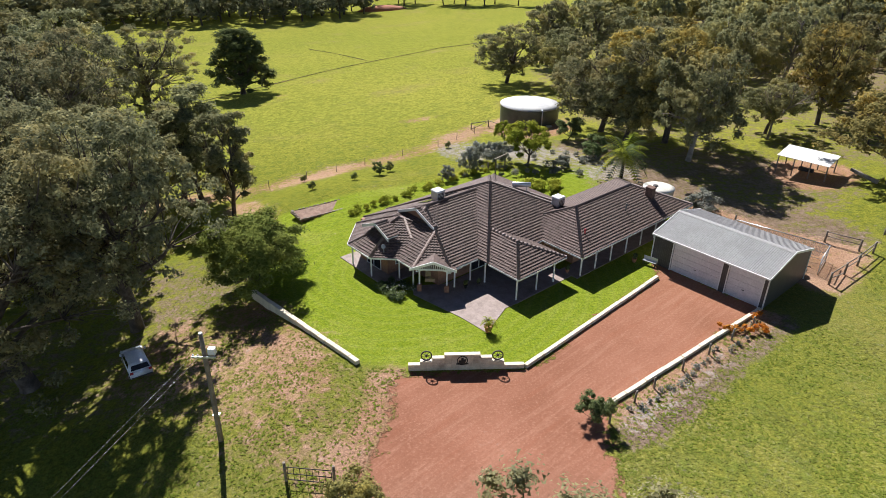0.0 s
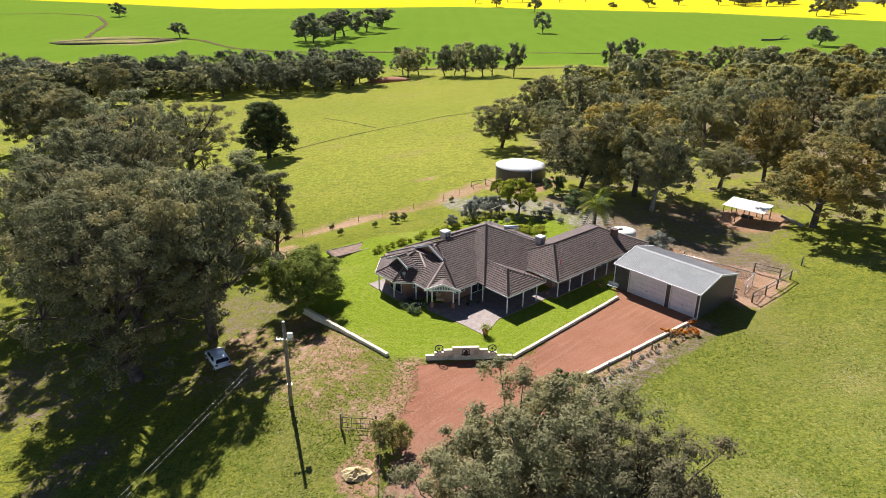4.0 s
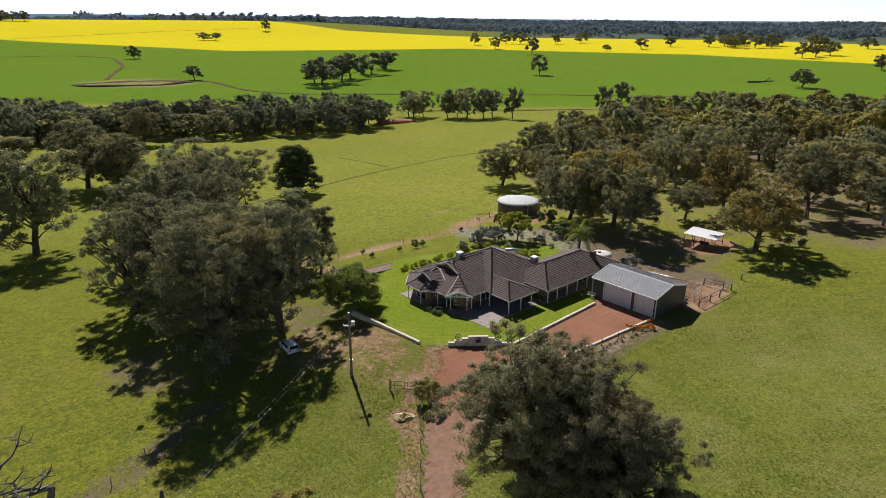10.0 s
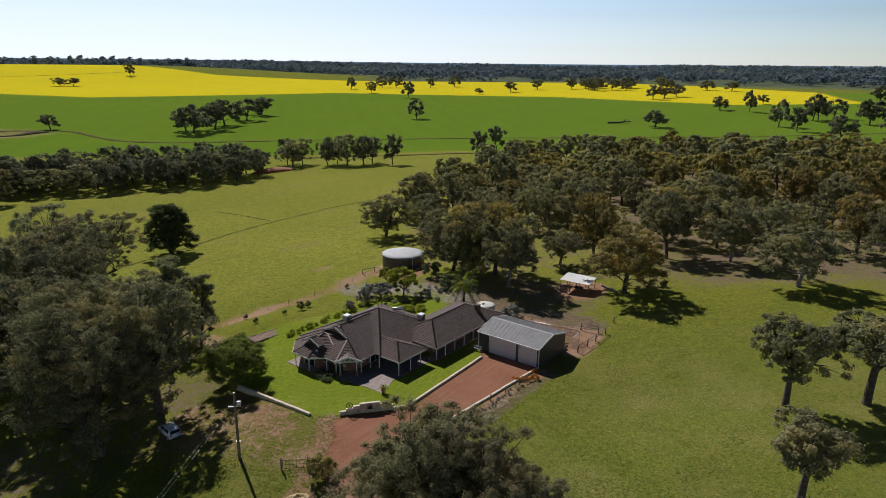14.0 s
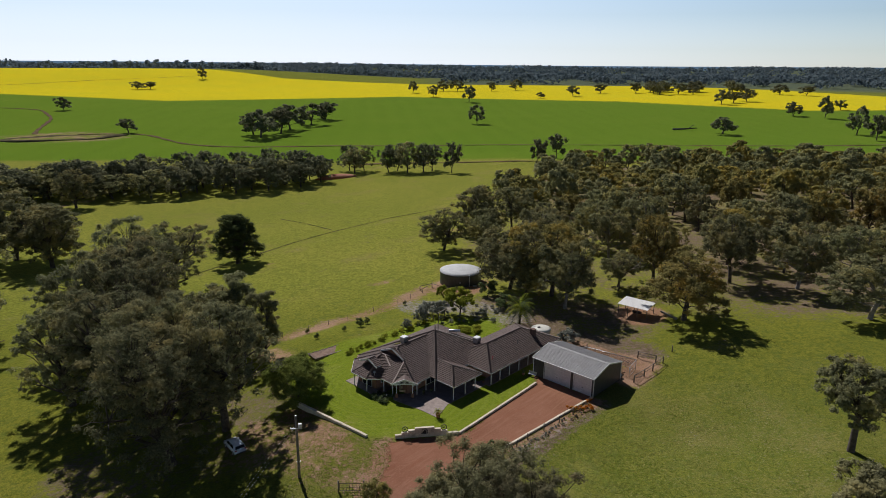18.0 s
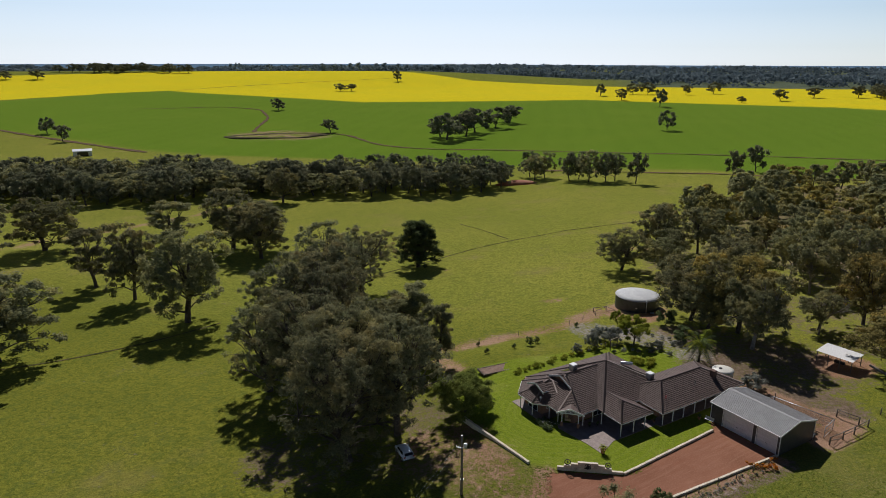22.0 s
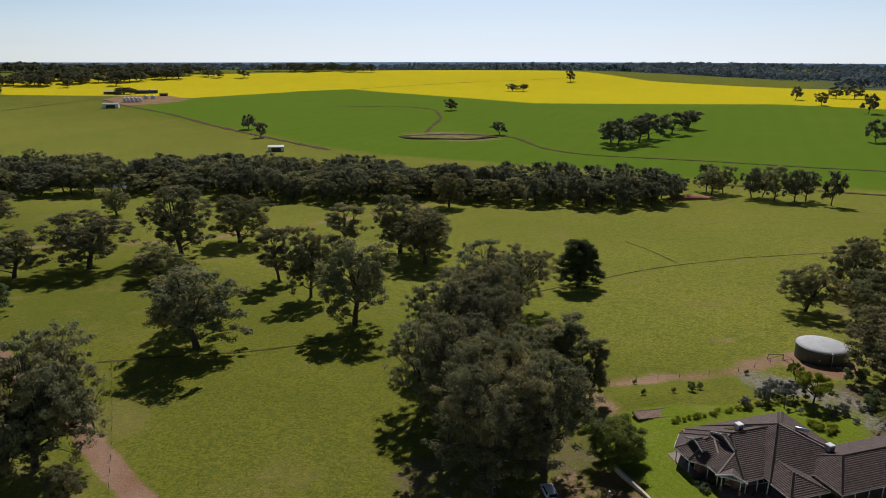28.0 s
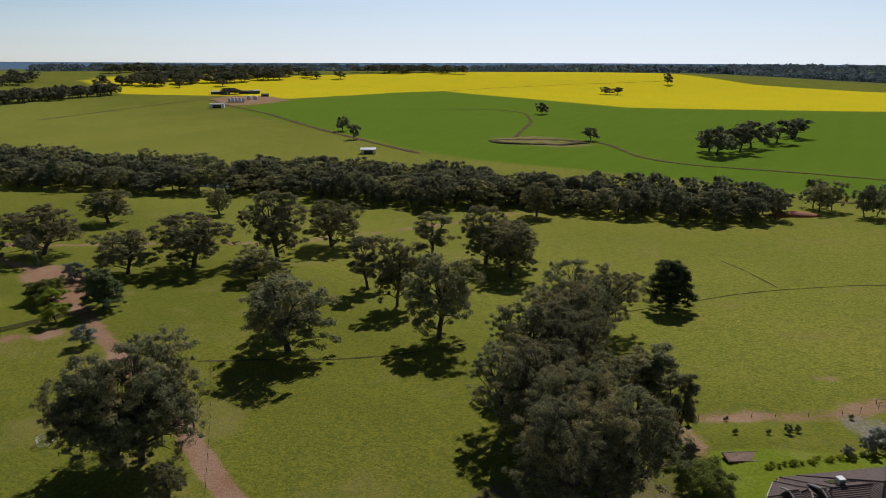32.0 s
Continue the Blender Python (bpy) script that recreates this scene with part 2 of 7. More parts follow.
    l.new(mixf(n, l, gmask, hard, math_node(n, l, "ADD", math_node(n, l, "MULTIPLY", rough_v, 0.3), 0.55)), f.inputs["Value"])
    l.new(f.outputs[0], b.inputs["Base Color"])
    b.inputs["Roughness"].default_value = 0.95
    b.inputs["Specular IOR Level"].default_value = 0.0
    b.inputs["Sheen Weight"].default_value, b.inputs["Sheen Roughness"].default_value = 0.16, 0.42
    b.inputs["Sheen Tint"].default_value = (1.0, 0.92, 0.2, 1)
    h = math_node(n, l, "ADD", math_node(n, l, "ADD", math_node(n, l, "MULTIPLY", n_tuft, 0.9), math_node(n, l, "MULTIPLY", n_clod, 0.5)), math_node(n, l, "MULTIPLY", n_fine, 0.3))
    h = mixf(n, l, gmask, h, math_node(n, l, "MULTIPLY", n_fine, 0.08))
    bump(n, l, b, h, 0.7, 0.22)
    return m


GROUND = ground_mat()
WHITE = surface("white_paint", (0.78, 0.77, 0.74), (0.72, 0.71, 0.68), 3.0, 0.5, 0, 0.1, 0.004)
BRICK = surface("brick", (0.26, 0.125, 0.075), (0.33, 0.18, 0.11), 5.0, 0.85, 0, 0.4, 0.01, (0.16, 0.09, 0.06))
DARKBRICK = surface("sooty_brick", (0.10, 0.055, 0.04), (0.16, 0.09, 0.065), 5.0, 0.9, 0, 0.5, 0.015, (0.05, 0.035, 0.03))
TILE = surface("roof_tile", (0.082, 0.050, 0.039), (0.135, 0.088, 0.071), 3.0, 0.8, 0, 0.25, 0.01, (0.05, 0.032, 0.025), 9.0)
CAP = surface("ridge_cap", (0.13, 0.088, 0.072), (0.175, 0.125, 0.105), 3.0, 0.65, 0, 0.2, 0.01)
STEEL = surface("roof_sheet", (0.275, 0.265, 0.255), (0.315, 0.305, 0.295), 0.6, 0.65, 0.0, 0.05, 0.002, (0.29, 0.285, 0.28))
CLAD = surface("dark_cladding", (0.055, 0.052, 0.05), (0.07, 0.066, 0.062), 0.8, 0.5, 0.0, 0.05, 0.003)
DOORWHITE = surface("door_sheet", (0.62, 0.60, 0.60), (0.68, 0.66, 0.66), 1.0, 0.5, 0.0, 0.05, 0.002)
LIME = surface("limestone", (0.62, 0.54, 0.40), (0.70, 0.62, 0.48), 2.0, 0.9, 0, 0.4, 0.012, (0.45, 0.37, 0.27), 8.0, 0.08)
PAVE = surface("paving", (0.25, 0.195, 0.17), (0.32, 0.255, 0.225), 1.4, 0.85, 0, 0.2, 0.006, (0.19, 0.15, 0.13))
BARK = surface("bark", (0.055, 0.04, 0.03), (0.11, 0.085, 0.065), 1.5, 0.9, 0, 0.8, 0.05, (0.2, 0.17, 0.14))
PALEBARK = surface("pale_bark", (0.20, 0.17, 0.14), (0.32, 0.28, 0.235), 1.2, 0.85, 0, 0.5, 0.03, (0.14, 0.11, 0.09))
DEADWOOD = surface("dead_wood", (0.05, 0.042, 0.036), (0.17, 0.15, 0.13), 1.0, 0.9, 0, 0.6, 0.03)
IRON = surface("dark_iron", (0.03, 0.025, 0.022), (0.05, 0.04, 0.035), 4.0, 0.7, 0.2, 0.3, 0.005)
POST = surface("weathered_post", (0.16, 0.13, 0.10), (0.24, 0.20, 0.16), 2.0, 0.9, 0, 0.6, 0.01)
GLASS = surface("dark_window", (0.02, 0.022, 0.025), (0.03, 0.03, 0.035), 1.0, 0.08, 0, 0.0, 0.001)
TANKWALL = surface("tank_wall", (0.06, 0.07, 0.06), (0.08, 0.09, 0.08), 1.0, 0.45, 0.1, 0.1, 0.01)
TANKTOP = surface("tank_top", (0.43, 0.43, 0.42), (0.50, 0.50, 0.48), 0.5, 0.75, 0.0, 0.05, 0.003, (0.47, 0.47, 0.46))
CREAM = surface("cream_tank", (0.62, 0.60, 0.52), (0.68, 0.66, 0.58), 1.0, 0.5, 0, 0.05, 0.003)
GALV = surface("galvanised", (0.48, 0.49, 0.5), (0.56, 0.57, 0.58), 2.0, 0.4, 0.6, 0.05, 0.002)
CARWHITE = surface("car_paint", (0.75, 0.76, 0.78), (0.77, 0.78, 0.80), 1.0, 0.2, 0, 0.0, 0.001)
BLACK = surface("black_rubber", (0.02, 0.02, 0.02), (0.03, 0.03, 0.03), 4.0, 0.8)
TERRA = surface("terracotta", (0.36, 0.15, 0.08), (0.42, 0.19, 0.11), 3.0, 0.85, 0, 0.2, 0.006)
RED = surface("red_plastic", (0.35, 0.03, 0.03), (0.4, 0.04, 0.04), 3.0, 0.6)
STRAW = surface("straw", (0.52, 0.39, 0.19), (0.64, 0.50, 0.28), 3.0, 0.95, 0, 0.9, 0.08, (0.24, 0.16, 0.09))
WATER = surface("dam_water", (0.05, 0.07, 0.09), (0.06, 0.08, 0.10), 0.2, 0.08, 0, 0.1, 0.02)
GUM = leaf_mat("gum_leaves", (0.125, 0.132, 0.070), (0.28, 0.27, 0.135), (0.43, 0.365, 0.14))
GUM_DEEP = leaf_mat("deep_gum_leaves", (0.112, 0.122, 0.070), (0.265, 0.26, 0.137), (0.41, 0.345, 0.142))
GUM_GREY = leaf_mat("grey_gum_leaves", (0.13, 0.127, 0.070), (0.28, 0.258, 0.14), (0.36, 0.30, 0.135))
GUM_DARK = leaf_mat("dark_gum_leaves", (0.105, 0.113, 0.066), (0.185, 0.187, 0.112), (0.23, 0.21, 0.12))
GUM_WARM = leaf_mat("warm_gum_leaves", (0.13, 0.125, 0.05), (0.32, 0.275, 0.10), (0.46, 0.33, 0.075))
# leaves of the distant hills, with aerial haze painted in as bluish tones
HAZYLEAF = leaf_mat("far_woodland", (0.085, 0.115, 0.12), (0.15, 0.18, 0.19), (0.16, 0.185, 0.19), 0.4)
BUSHLEAF = leaf_mat("bush_leaves", (0.10, 0.125, 0.03), (0.22, 0.24, 0.065), (0.26, 0.25, 0.06), 0.45)
DARKLEAF = leaf_mat("dark_leaves", (0.075, 0.10, 0.045), (0.17, 0.205, 0.085), (0.20, 0.215, 0.085), 0.42)
BRIGHTLEAF = leaf_mat("bright_leaves", (0.17, 0.21, 0.03), (0.34, 0.38, 0.055), (0.42, 0.40, 0.06), 0.5)
GREYLEAF = leaf_mat("grey_leaves", (0.17, 0.18, 0.14), (0.28, 0.29, 0.24), (0.32, 0.32, 0.28), 0.35)
ORANGE = leaf_mat("orange_flowers", (0.42, 0.12, 0.02), (0.50, 0.20, 0.03), (0.20, 0.16, 0.04), 0.3)

# ---- building helpers ----
def mesh_of(name, verts, faces, mat=None, smooth=False, slots=None):
    me = bpy.data.meshes.new(name)
    if isinstance(faces, np.ndarray):
        n, k = faces.shape
        me.vertices.add(len(verts))
        me.vertices.foreach_set("co", np.ascontiguousarray(verts, dtype=np.float32).ravel())
        me.loops.add(n * k)
        me.loops.foreach_set("vertex_index", np.ascontiguousarray(faces, dtype=np.int32).ravel())
        me.polygons.add(n)
        me.polygons.foreach_set("loop_start", np.arange(0, n * k, k, dtype=np.int32))
        if slots is not None:
            me.polygons.foreach_set("material_index", np.ascontiguousarray(slots, dtype=np.int32))
        me.update(calc_edges=True)
        me.validate()
    else:
        me.from_pydata([tuple(v) for v in verts], [], faces)
    for m in mat if isinstance(mat, tuple) else (mat,) if mat else ():
        me.materials.append(m)
    if smooth:
        me.shade_smooth()
    return me


def thing(name, label, category, m=None, group="", kind=""):
    ob = new(name)
    ob.empty_display_size = 0.3
    if m is not None:
        ob.matrix_basis = m
    return tagged(ob, label, category, group, kind)


def part(name, data, mat, parent, label="", kind=""):
    """Links a bmesh or a mesh as one object under a thing or a part."""
    if isinstance(data, bmesh.types.BMesh):
        me = bpy.data.meshes.new(name)
        bmesh.ops.recalc_face_normals(data, faces=data.faces)
        data.to_mesh(me)
        data.free()
        data = me
    if mat and not data.materials:
        data.materials.append(mat)
    ob = new(name, data)
    ob.parent = parent
    return tagged(ob, label, kind=kind)


def solo(name, data, mat, label, category, m=None, group="", kind=""):
    ob = part(name, data, mat, None)
    if m is not None:
        ob.matrix_basis = m
    return tagged(ob, label, category, group, kind)


def box(bm, x0, x1, y0, y1, z0, z1, bevel=0.0):
    r = bmesh.ops.create_cube(bm, size=1.0, matrix=Matrix.Translation(((x0 + x1) / 2, (y0 + y1) / 2, (z0 + z1) / 2)) @ Matrix.Diagonal((x1 - x0, y1 - y0, z1 - z0, 1)))
    if bevel:
        es = list({e for v in r["verts"] for e in v.link_edges})
        bmesh.ops.bevel(bm, geom=es, offset=bevel, segments=1, affect="EDGES")
    return bm


def boxed(x0, x1, y0, y1, z0, z1, bevel=0.0):
    return box(bmesh.new(), x0, x1, y0, y1, z0, z1, bevel)


def tube(bm, pts, radii, sides=6, cap=True):
    """A tapered tube along points."""
    rings, up = [], Vector((0.3, 0.2, 1)).normalized()
    for i, p in enumerate(pts):
        p = Vector(p)
        d = (Vector(pts[min(i + 1, len(pts) - 1)]) - Vector(pts[max(i - 1, 0)])).normalized()
        u = d.cross(up if abs(d.dot(up)) < 0.95 else Vector((1, 0, 0))).normalized()
        v = d.cross(u)
        rings.append([bm.verts.new(p + (u * math.cos(2 * math.pi * k / sides) + v * math.sin(2 * math.pi * k / sides)) * radii[i]) for k in range(sides)])
    for a, b in zip(rings, rings[1:]):
        for k in range(sides):
            f = bm.faces.new((a[k], a[(k + 1) % sides], b[(k + 1) % sides], b[k]))
            f.smooth = True
    if cap:
        bm.faces.new(rings[0][::-1])
        bm.faces.new(rings[-1])
    return bm


def tubed(pts, r, sides=6):
    return tube(bmesh.new(), pts, r if isinstance(r, (list, tuple)) else [r] * len(pts), sides)


def lathe(bm, profile, sides=32, centre=(0, 0, 0)):
    """A body turned round the vertical from (radius, height) pairs."""
    rings = [[bm.verts.new((centre[0] + r * math.cos(2 * math.pi * k / sides), centre[1] + r * math.sin(2 * math.pi * k / sides), centre[2] + z)) for k in range(sides)] for r, z in profile]
    for a, b in zip(rings, rings[1:]):
        for k in range(sides):
            f = bm.faces.new((a[k], a[(k + 1) % sides], b[(k + 1) % sides], b[k]))
            f.smooth = True
    for ring in (rings[0][::-1], rings[-1]):
        bm.faces.new(ring)
    return bm


# ---- the lie of the land ----
def sst(a, b, v):
    u = np.clip((np.asarray(v, float) - a) / (b - a), 0, 1)
    return u * u * (3 - 2 * u)


def smax(a, b, k):
    h = np.clip(0.5 + 0.5 * (a - b) / k, 0, 1)
    return b * (1 - h) + a * h + k * h * (1 - h)


def ground_z(x, y):
    x, y = np.asarray(x, float), np.asarray(y, float)
    z = np.where(x < 0, -8.5 * (1 - np.exp(np.minimum(x, 0) / 55)), np.minimum(0.054 * x, 5)) - 0.057 * np.maximum(0, y - 60)
    dx, dy = np.maximum(np.maximum(-8 - x, x - 38), 0), np.maximum(np.maximum(38 - y, y - 72), 0)
    z = z * sst(0, 22, np.hypot(dx, dy))
    z = smax(z, -21, 8)
    r, az = np.hypot(x + 4, y + 40), np.degrees(np.arctan2(-(x + 4), y + 40))
    z = z + 18 * sst(560, 1500, r)
    left = sst(-6, 14, az)
    z = z + (10 + 26 * left) * sst(1400, 2050, r) - (12 + 26 * left) * sst(2150, 2800, r)
    ridge = 34 + 5 * np.sin(az / 7.3 + 1) + 3 * np.sin(az / 2.9) - 8 * sst(22, 40, az)
    return z + ridge * sst(2900, 4500, r)


def gz(x, y):
    return float(ground_z(x, y))


def along(X, Y, pts):
    """The distance of places from a line through points."""
    d = np.full(np.shape(X), 1e9)
    for (x0, y0), (x1, y1) in zip(pts, pts[1:]):
        t = np.clip(((X - x0) * (x1 - x0) + (Y - y0) * (y1 - y0)) / ((x1 - x0) ** 2 + (y1 - y0) ** 2), 0, 1)
        d = np.minimum(d, np.hypot(X - x0 - t * (x1 - x0), Y - y0 - t * (y1 - y0)))
    return d


def inside(X, Y, poly, soft):
    """1 inside a polygon, 0 outside, with a soft edge."""
    odd = np.zeros(np.shape(X), bool)
    for (x0, y0), (x1, y1) in zip(poly, poly[1:] + poly[:1]):
        with np.errstate(divide="ignore", invalid="ignore"):
            odd ^= ((y0 > Y) != (y1 > Y)) & (X < (x1 - x0) * (Y - y0) / (y1 - y0) + x0)
    d = along(X, Y, poly + poly[:1])
    return np.clip(0.5 + np.where(odd, d, -d) / soft, 0, 1)

# ---- ground: one sheet to the horizon ----
def lines(*stretches):
    out = []
    for a, b, step in stretches:
        out += list(np.arange(a, b, step))
    return out


def spread(a, b, first, grow):
    out, s = [a], first
    while abs(out[-1] - a) < abs(b - a):
        out.append(out[-1] + math.copysign(s, b - a))
        s *= grow
    return out[1:]


xs = np.array(sorted(spread(-1400, -3600, 16, 1.12)) + lines((-1400, -400, 13), (-400, -140, 6), (-140, -32, 1.5), (-32, 40, 0.6), (40, 110, 1.5), (110, 320, 6), (320, 1304, 13)) + spread(1304, 3600, 16, 1.12))
ys = np.array(sorted(spread(-60, -400, 3, 1.2)) + lines((-60, 0, 1.2), (0, 80, 0.6), (80, 180, 1.5)) + lines((180, 420, 5), (420, 1800, 11)) + spread(1800, 4700, 14, 1.06))
GX, GY = np.meshgrid(xs, ys)
GZ = ground_z(GX, GY)

DRIVE = [(-5.4, -60), (-2.0, -60), (-1.4, 8), (0, 18), (6, 22), (11, 26), (11.4, 31), (12.2, 35.4), (28.9, 48.5), (21.6, 57.2), (21.0, 53.9), (6.9, 39.8), (-2.2, 39.0), (-3.2, 37), (-3.4, 33), (-4.6, 29), (-4.9, 15)]
LAWN = [(-16.9, 50.6), (-6.0, 40.2), (-2.2, 39.6), (6.9, 39.9), (21.0, 54.0), (24, 62), (30, 72), (22, 84), (8, 84), (-6, 76), (-19, 70), (-19, 58)]
CANOLA = [(-1549, 819), (-1265, 742), (-1100, 838), (-930, 864), (-880, 1136), (-816, 1233), (-341, 1056), (33, 1178), (404, 1060), (621, 864), (829, 843), (860, 930), (965, 1110), (888, 1375), (718, 1560), (300, 1640), (-238, 1690), (-600, 2010), (-827, 2010), (-1100, 1600), (-1284, 1319), (-1338, 1243), (-1423, 1179), (-1492, 1027), (-1575, 918)]
CROP = [(-912, 832), (-837, 663), (-507, 545), (-372, 488), (-300, 470), (-120, 470), (60, 440), (198, 395), (420, 420), (900, 480), (1250, 660), (1300, 1000), (975, 1112), (868, 930), (833, 850), (621, 870), (404, 1066), (33, 1184), (-341, 1062), (-816, 1239), (-886, 1140)]
FOREST = [(14, 140), (26, 92), (46, 84), (66, 70), (90, 64), (150, 50), (330, 60), (420, 300), (250, 400), (120, 350), (60, 270), (30, 200)]
TRACKS = [[(-1011, 753), (-919, 706), (-753, 651), (-587, 571), (-412, 496), (-360, 474)], [(900, 520), (382, 515), (180, 540), (-37, 553), (-130, 544), (-176, 564), (-235, 644), (-263, 649), (-300, 640)], [(-340, 640), (-351, 667), (-389, 786), (-450, 891), (-523, 913), (-626, 838)], [(-20, 432), (10, 429), (100, 405), (198, 390), (400, 400)], [(-804, 1243), (-760, 1346), (-638, 1503), (-446, 1673)], [(-1050, 800), (-981, 584), (-920, 409)]]
FIELD_TRACKS = [[(-291, 83), (-250, 125), (-214, 158), (-204, 186), (-193, 206), (-178, 248), (-167, 280), (-150, 314)], [(-420, 60), (-291, 83)]]
LEFT_ROAD = [(-60, 8), (-85, 20.4), (-104.5, 27.4), (-120, 34.3), (-150, 42), (-178, 51), (-192, 55), (-208, 60), (-237, 71), (-330, 66)]
SIDE_ROAD = [(-178, 51), (-185, 39), (-202, 22)]
FENCE_LINE = [(-44, 79), (-29, 84), (-19, 88), (-11, 92.5), (0, 98), (7, 108)]

soil = np.maximum.reduce([
    0.6 * sst(5.6, 0.6, along(GX, GY, FENCE_LINE)),
    0.9 * sst(10, 5, np.hypot(GX - 15.5, GY - 108)), 0.62 * sst(6, 1, along(GX, GY, [(-16, 48), (-12, 42), (-10, 38)])),
    0.46 * sst(9, 3, along(GX, GY, [(-22, 44), (-16, 40), (-8, 34)])), 0.75 * sst(3, 0.6, along(GX, GY, [(-5.5, 30), (-4.0, 35), (-3.6, 38)])), 0.66 * sst(2.6, 0.5, along(GX, GY, [(-6.4, 5), (-6.2, 18), (-6.6, 24), (-6, 31)])), 0.9 * sst(2.6, 1.4, np.hypot(GX + 7.2, GY - 23.6)),
    0.8 * sst(4.5, 1.5, along(GX, GY, [(37, 54.5), (41, 58.5), (36, 63), (31, 68)])), 0.85 * sst(7, 4, np.hypot(GX - 49, GY - 79.5)),
    0.55 * sst(4, 1, along(GX, GY, [(-26, 78), (-22, 72), (-20, 66)])), 0.95 * sst(3.4, 1.0, along(GX, GY, LEFT_ROAD)), 0.85 * sst(12, 6, along(GX, GY, [(-244, 71), (-212, 62)])), 0.9 * sst(3.4, 1.0, along(GX, GY, SIDE_ROAD)),
    0.7 * sst(2.2, 0.5, along(GX, GY, [(13.4, 34.4), (21, 40.8), (29, 47)])), 0.95 * sst(9, 4, np.hypot((GX + 30) / 1.6, GY - 372)),
    0.5 * sst(7, 1, np.hypot((GX - 24) / 1.8, GY - 178)), 0.5 * sst(4, 1, np.hypot((GX + 5) / 2, GY - 118)), 0.5 * sst(3, 1, np.hypot(GX + 38, GY - 156)),
    0.5 * sst(60, 30, np.hypot((GX + 300) / 1.3, GY - 620))])
for tr in FIELD_TRACKS:
    soil = np.maximum(soil, 0.68 * sst(4, 1, along(GX, GY, tr)))
soil = np.maximum(soil, 0.85 * inside(GX, GY, [(-1060, 790), (-1000, 745), (-904, 691), (-880, 760), (-903, 841), (-1000, 890), (-1080, 860)], 12))
litter = np.maximum.reduce([0.72 * sst(8, 3, along(GX, GY, [(25, 79), (33, 71), (41, 64)])), 0.6 * sst(12, 5, along(GX, GY, [(24, 92), (36, 84), (44, 76)])), inside(GX, GY, FOREST, 14) * (0.42 + 0.2 * sst(70, 92, GX + 0.1 * GY)), 0.5 * sst(16, 6, along(GX, GY, [(-40, 42), (-30, 46), (-26, 52)])), 0.5 * sst(9, 3, along(GX, GY, [(20, 88), (24, 78)])),
                            0.6 * sst(4, 1, along(GX, GY, [(-60, -20), (-36, 20), (-32, 30)])) * 0.9, 0.7 * sst(2.5, 0.5, along(GX, GY, [(13.5, 32.6), (22, 39.5), (30, 46.5)]))])
mulch = np.maximum(0.62 * sst(7.0, 3, along(GX, GY, [(4, 95), (14, 92), (22, 83)])), 0.40 * sst(1.8, 0.4, along(GX, GY, [(13.4, 33.6), (21, 39.8), (29, 46)])))
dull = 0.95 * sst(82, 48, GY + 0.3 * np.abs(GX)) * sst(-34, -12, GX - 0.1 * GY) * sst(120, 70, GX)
# where the painted back-light on the pasture sets in, rising with distance
backlit = sst(70, 135, GY + 0.25 * np.minimum(GX + 60, 0)) * sst(700, 420, GY)
gravel = inside(GX, GY, DRIVE, 2.6)
dirt = sst(31, 20, GY)
lawn = inside(GX, GY, LAWN, 1.2)
canola, crop = inside(GX, GY, CANOLA, 8), inside(GX, GY, CROP, 10)
GR, GA = np.hypot(GX + 4, GY + 40), np.degrees(np.arctan2(-(GX + 4), GY + 40))
wood = sst(2000, 2150, GR) * (0.55 + 0.45 * sst(-0.2, 0.3, np.sin(GR / 210 + 2 * np.sin(GA / 6)) + 0.6 * np.sin(GA / 3.1)))
wood = np.maximum(wood, sst(1600, 1750, GR) * sst(-2, -8, GA)) * (1 - canola) * (1 - 0.85 * sst(24, 32, GA) * sst(3300, 2700, GR))
nx, ny = len(xs), len(ys)
idx = np.arange(nx * ny).reshape(ny, nx)
quads = np.stack([idx[:-1, :-1], idx[:-1, 1:], idx[1:, 1:], idx[1:, :-1]], -1).reshape(-1, 4)
gm = mesh_of("ground", np.stack([GX, GY, GZ], -1).reshape(-1, 3), quads, GROUND, True)
for key, val in (("soil", soil), ("litter", litter), ("gravel", gravel), ("lawn", lawn), ("canola", canola), ("crop", crop), ("wood", wood), ("mulch", mulch), ("dull", dull), ("backlit", backlit), ("dirt", dirt)):
    a = gm.attributes.new(key, "FLOAT", "POINT")
    a.data.foreach_set("value", np.ascontiguousarray(val, dtype=np.float32).ravel())
solo("ground", gm, None, "rolling green pasture with red soil, crops and yellow canola", "ground", kind="structure")

# blue plateau beyond the hills, with distance haze painted blue and set to glow
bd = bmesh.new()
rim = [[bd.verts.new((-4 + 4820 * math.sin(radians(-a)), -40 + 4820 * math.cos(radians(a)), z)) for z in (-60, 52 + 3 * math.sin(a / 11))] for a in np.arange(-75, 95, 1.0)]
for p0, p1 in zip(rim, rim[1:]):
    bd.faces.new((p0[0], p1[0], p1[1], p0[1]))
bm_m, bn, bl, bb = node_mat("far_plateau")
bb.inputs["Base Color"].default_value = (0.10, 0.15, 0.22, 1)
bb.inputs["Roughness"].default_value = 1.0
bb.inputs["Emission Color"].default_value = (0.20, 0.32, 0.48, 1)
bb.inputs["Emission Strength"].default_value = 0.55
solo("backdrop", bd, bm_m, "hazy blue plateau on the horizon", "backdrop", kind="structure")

# farm tracks through the crops
TRACKSOIL = surface("track_soil", (0.115, 0.078, 0.05), (0.175, 0.12, 0.08), 0.25, 0.95, 0, 0.5, 0.1, (0.12, 0.13, 0.04), gloss=0.0)


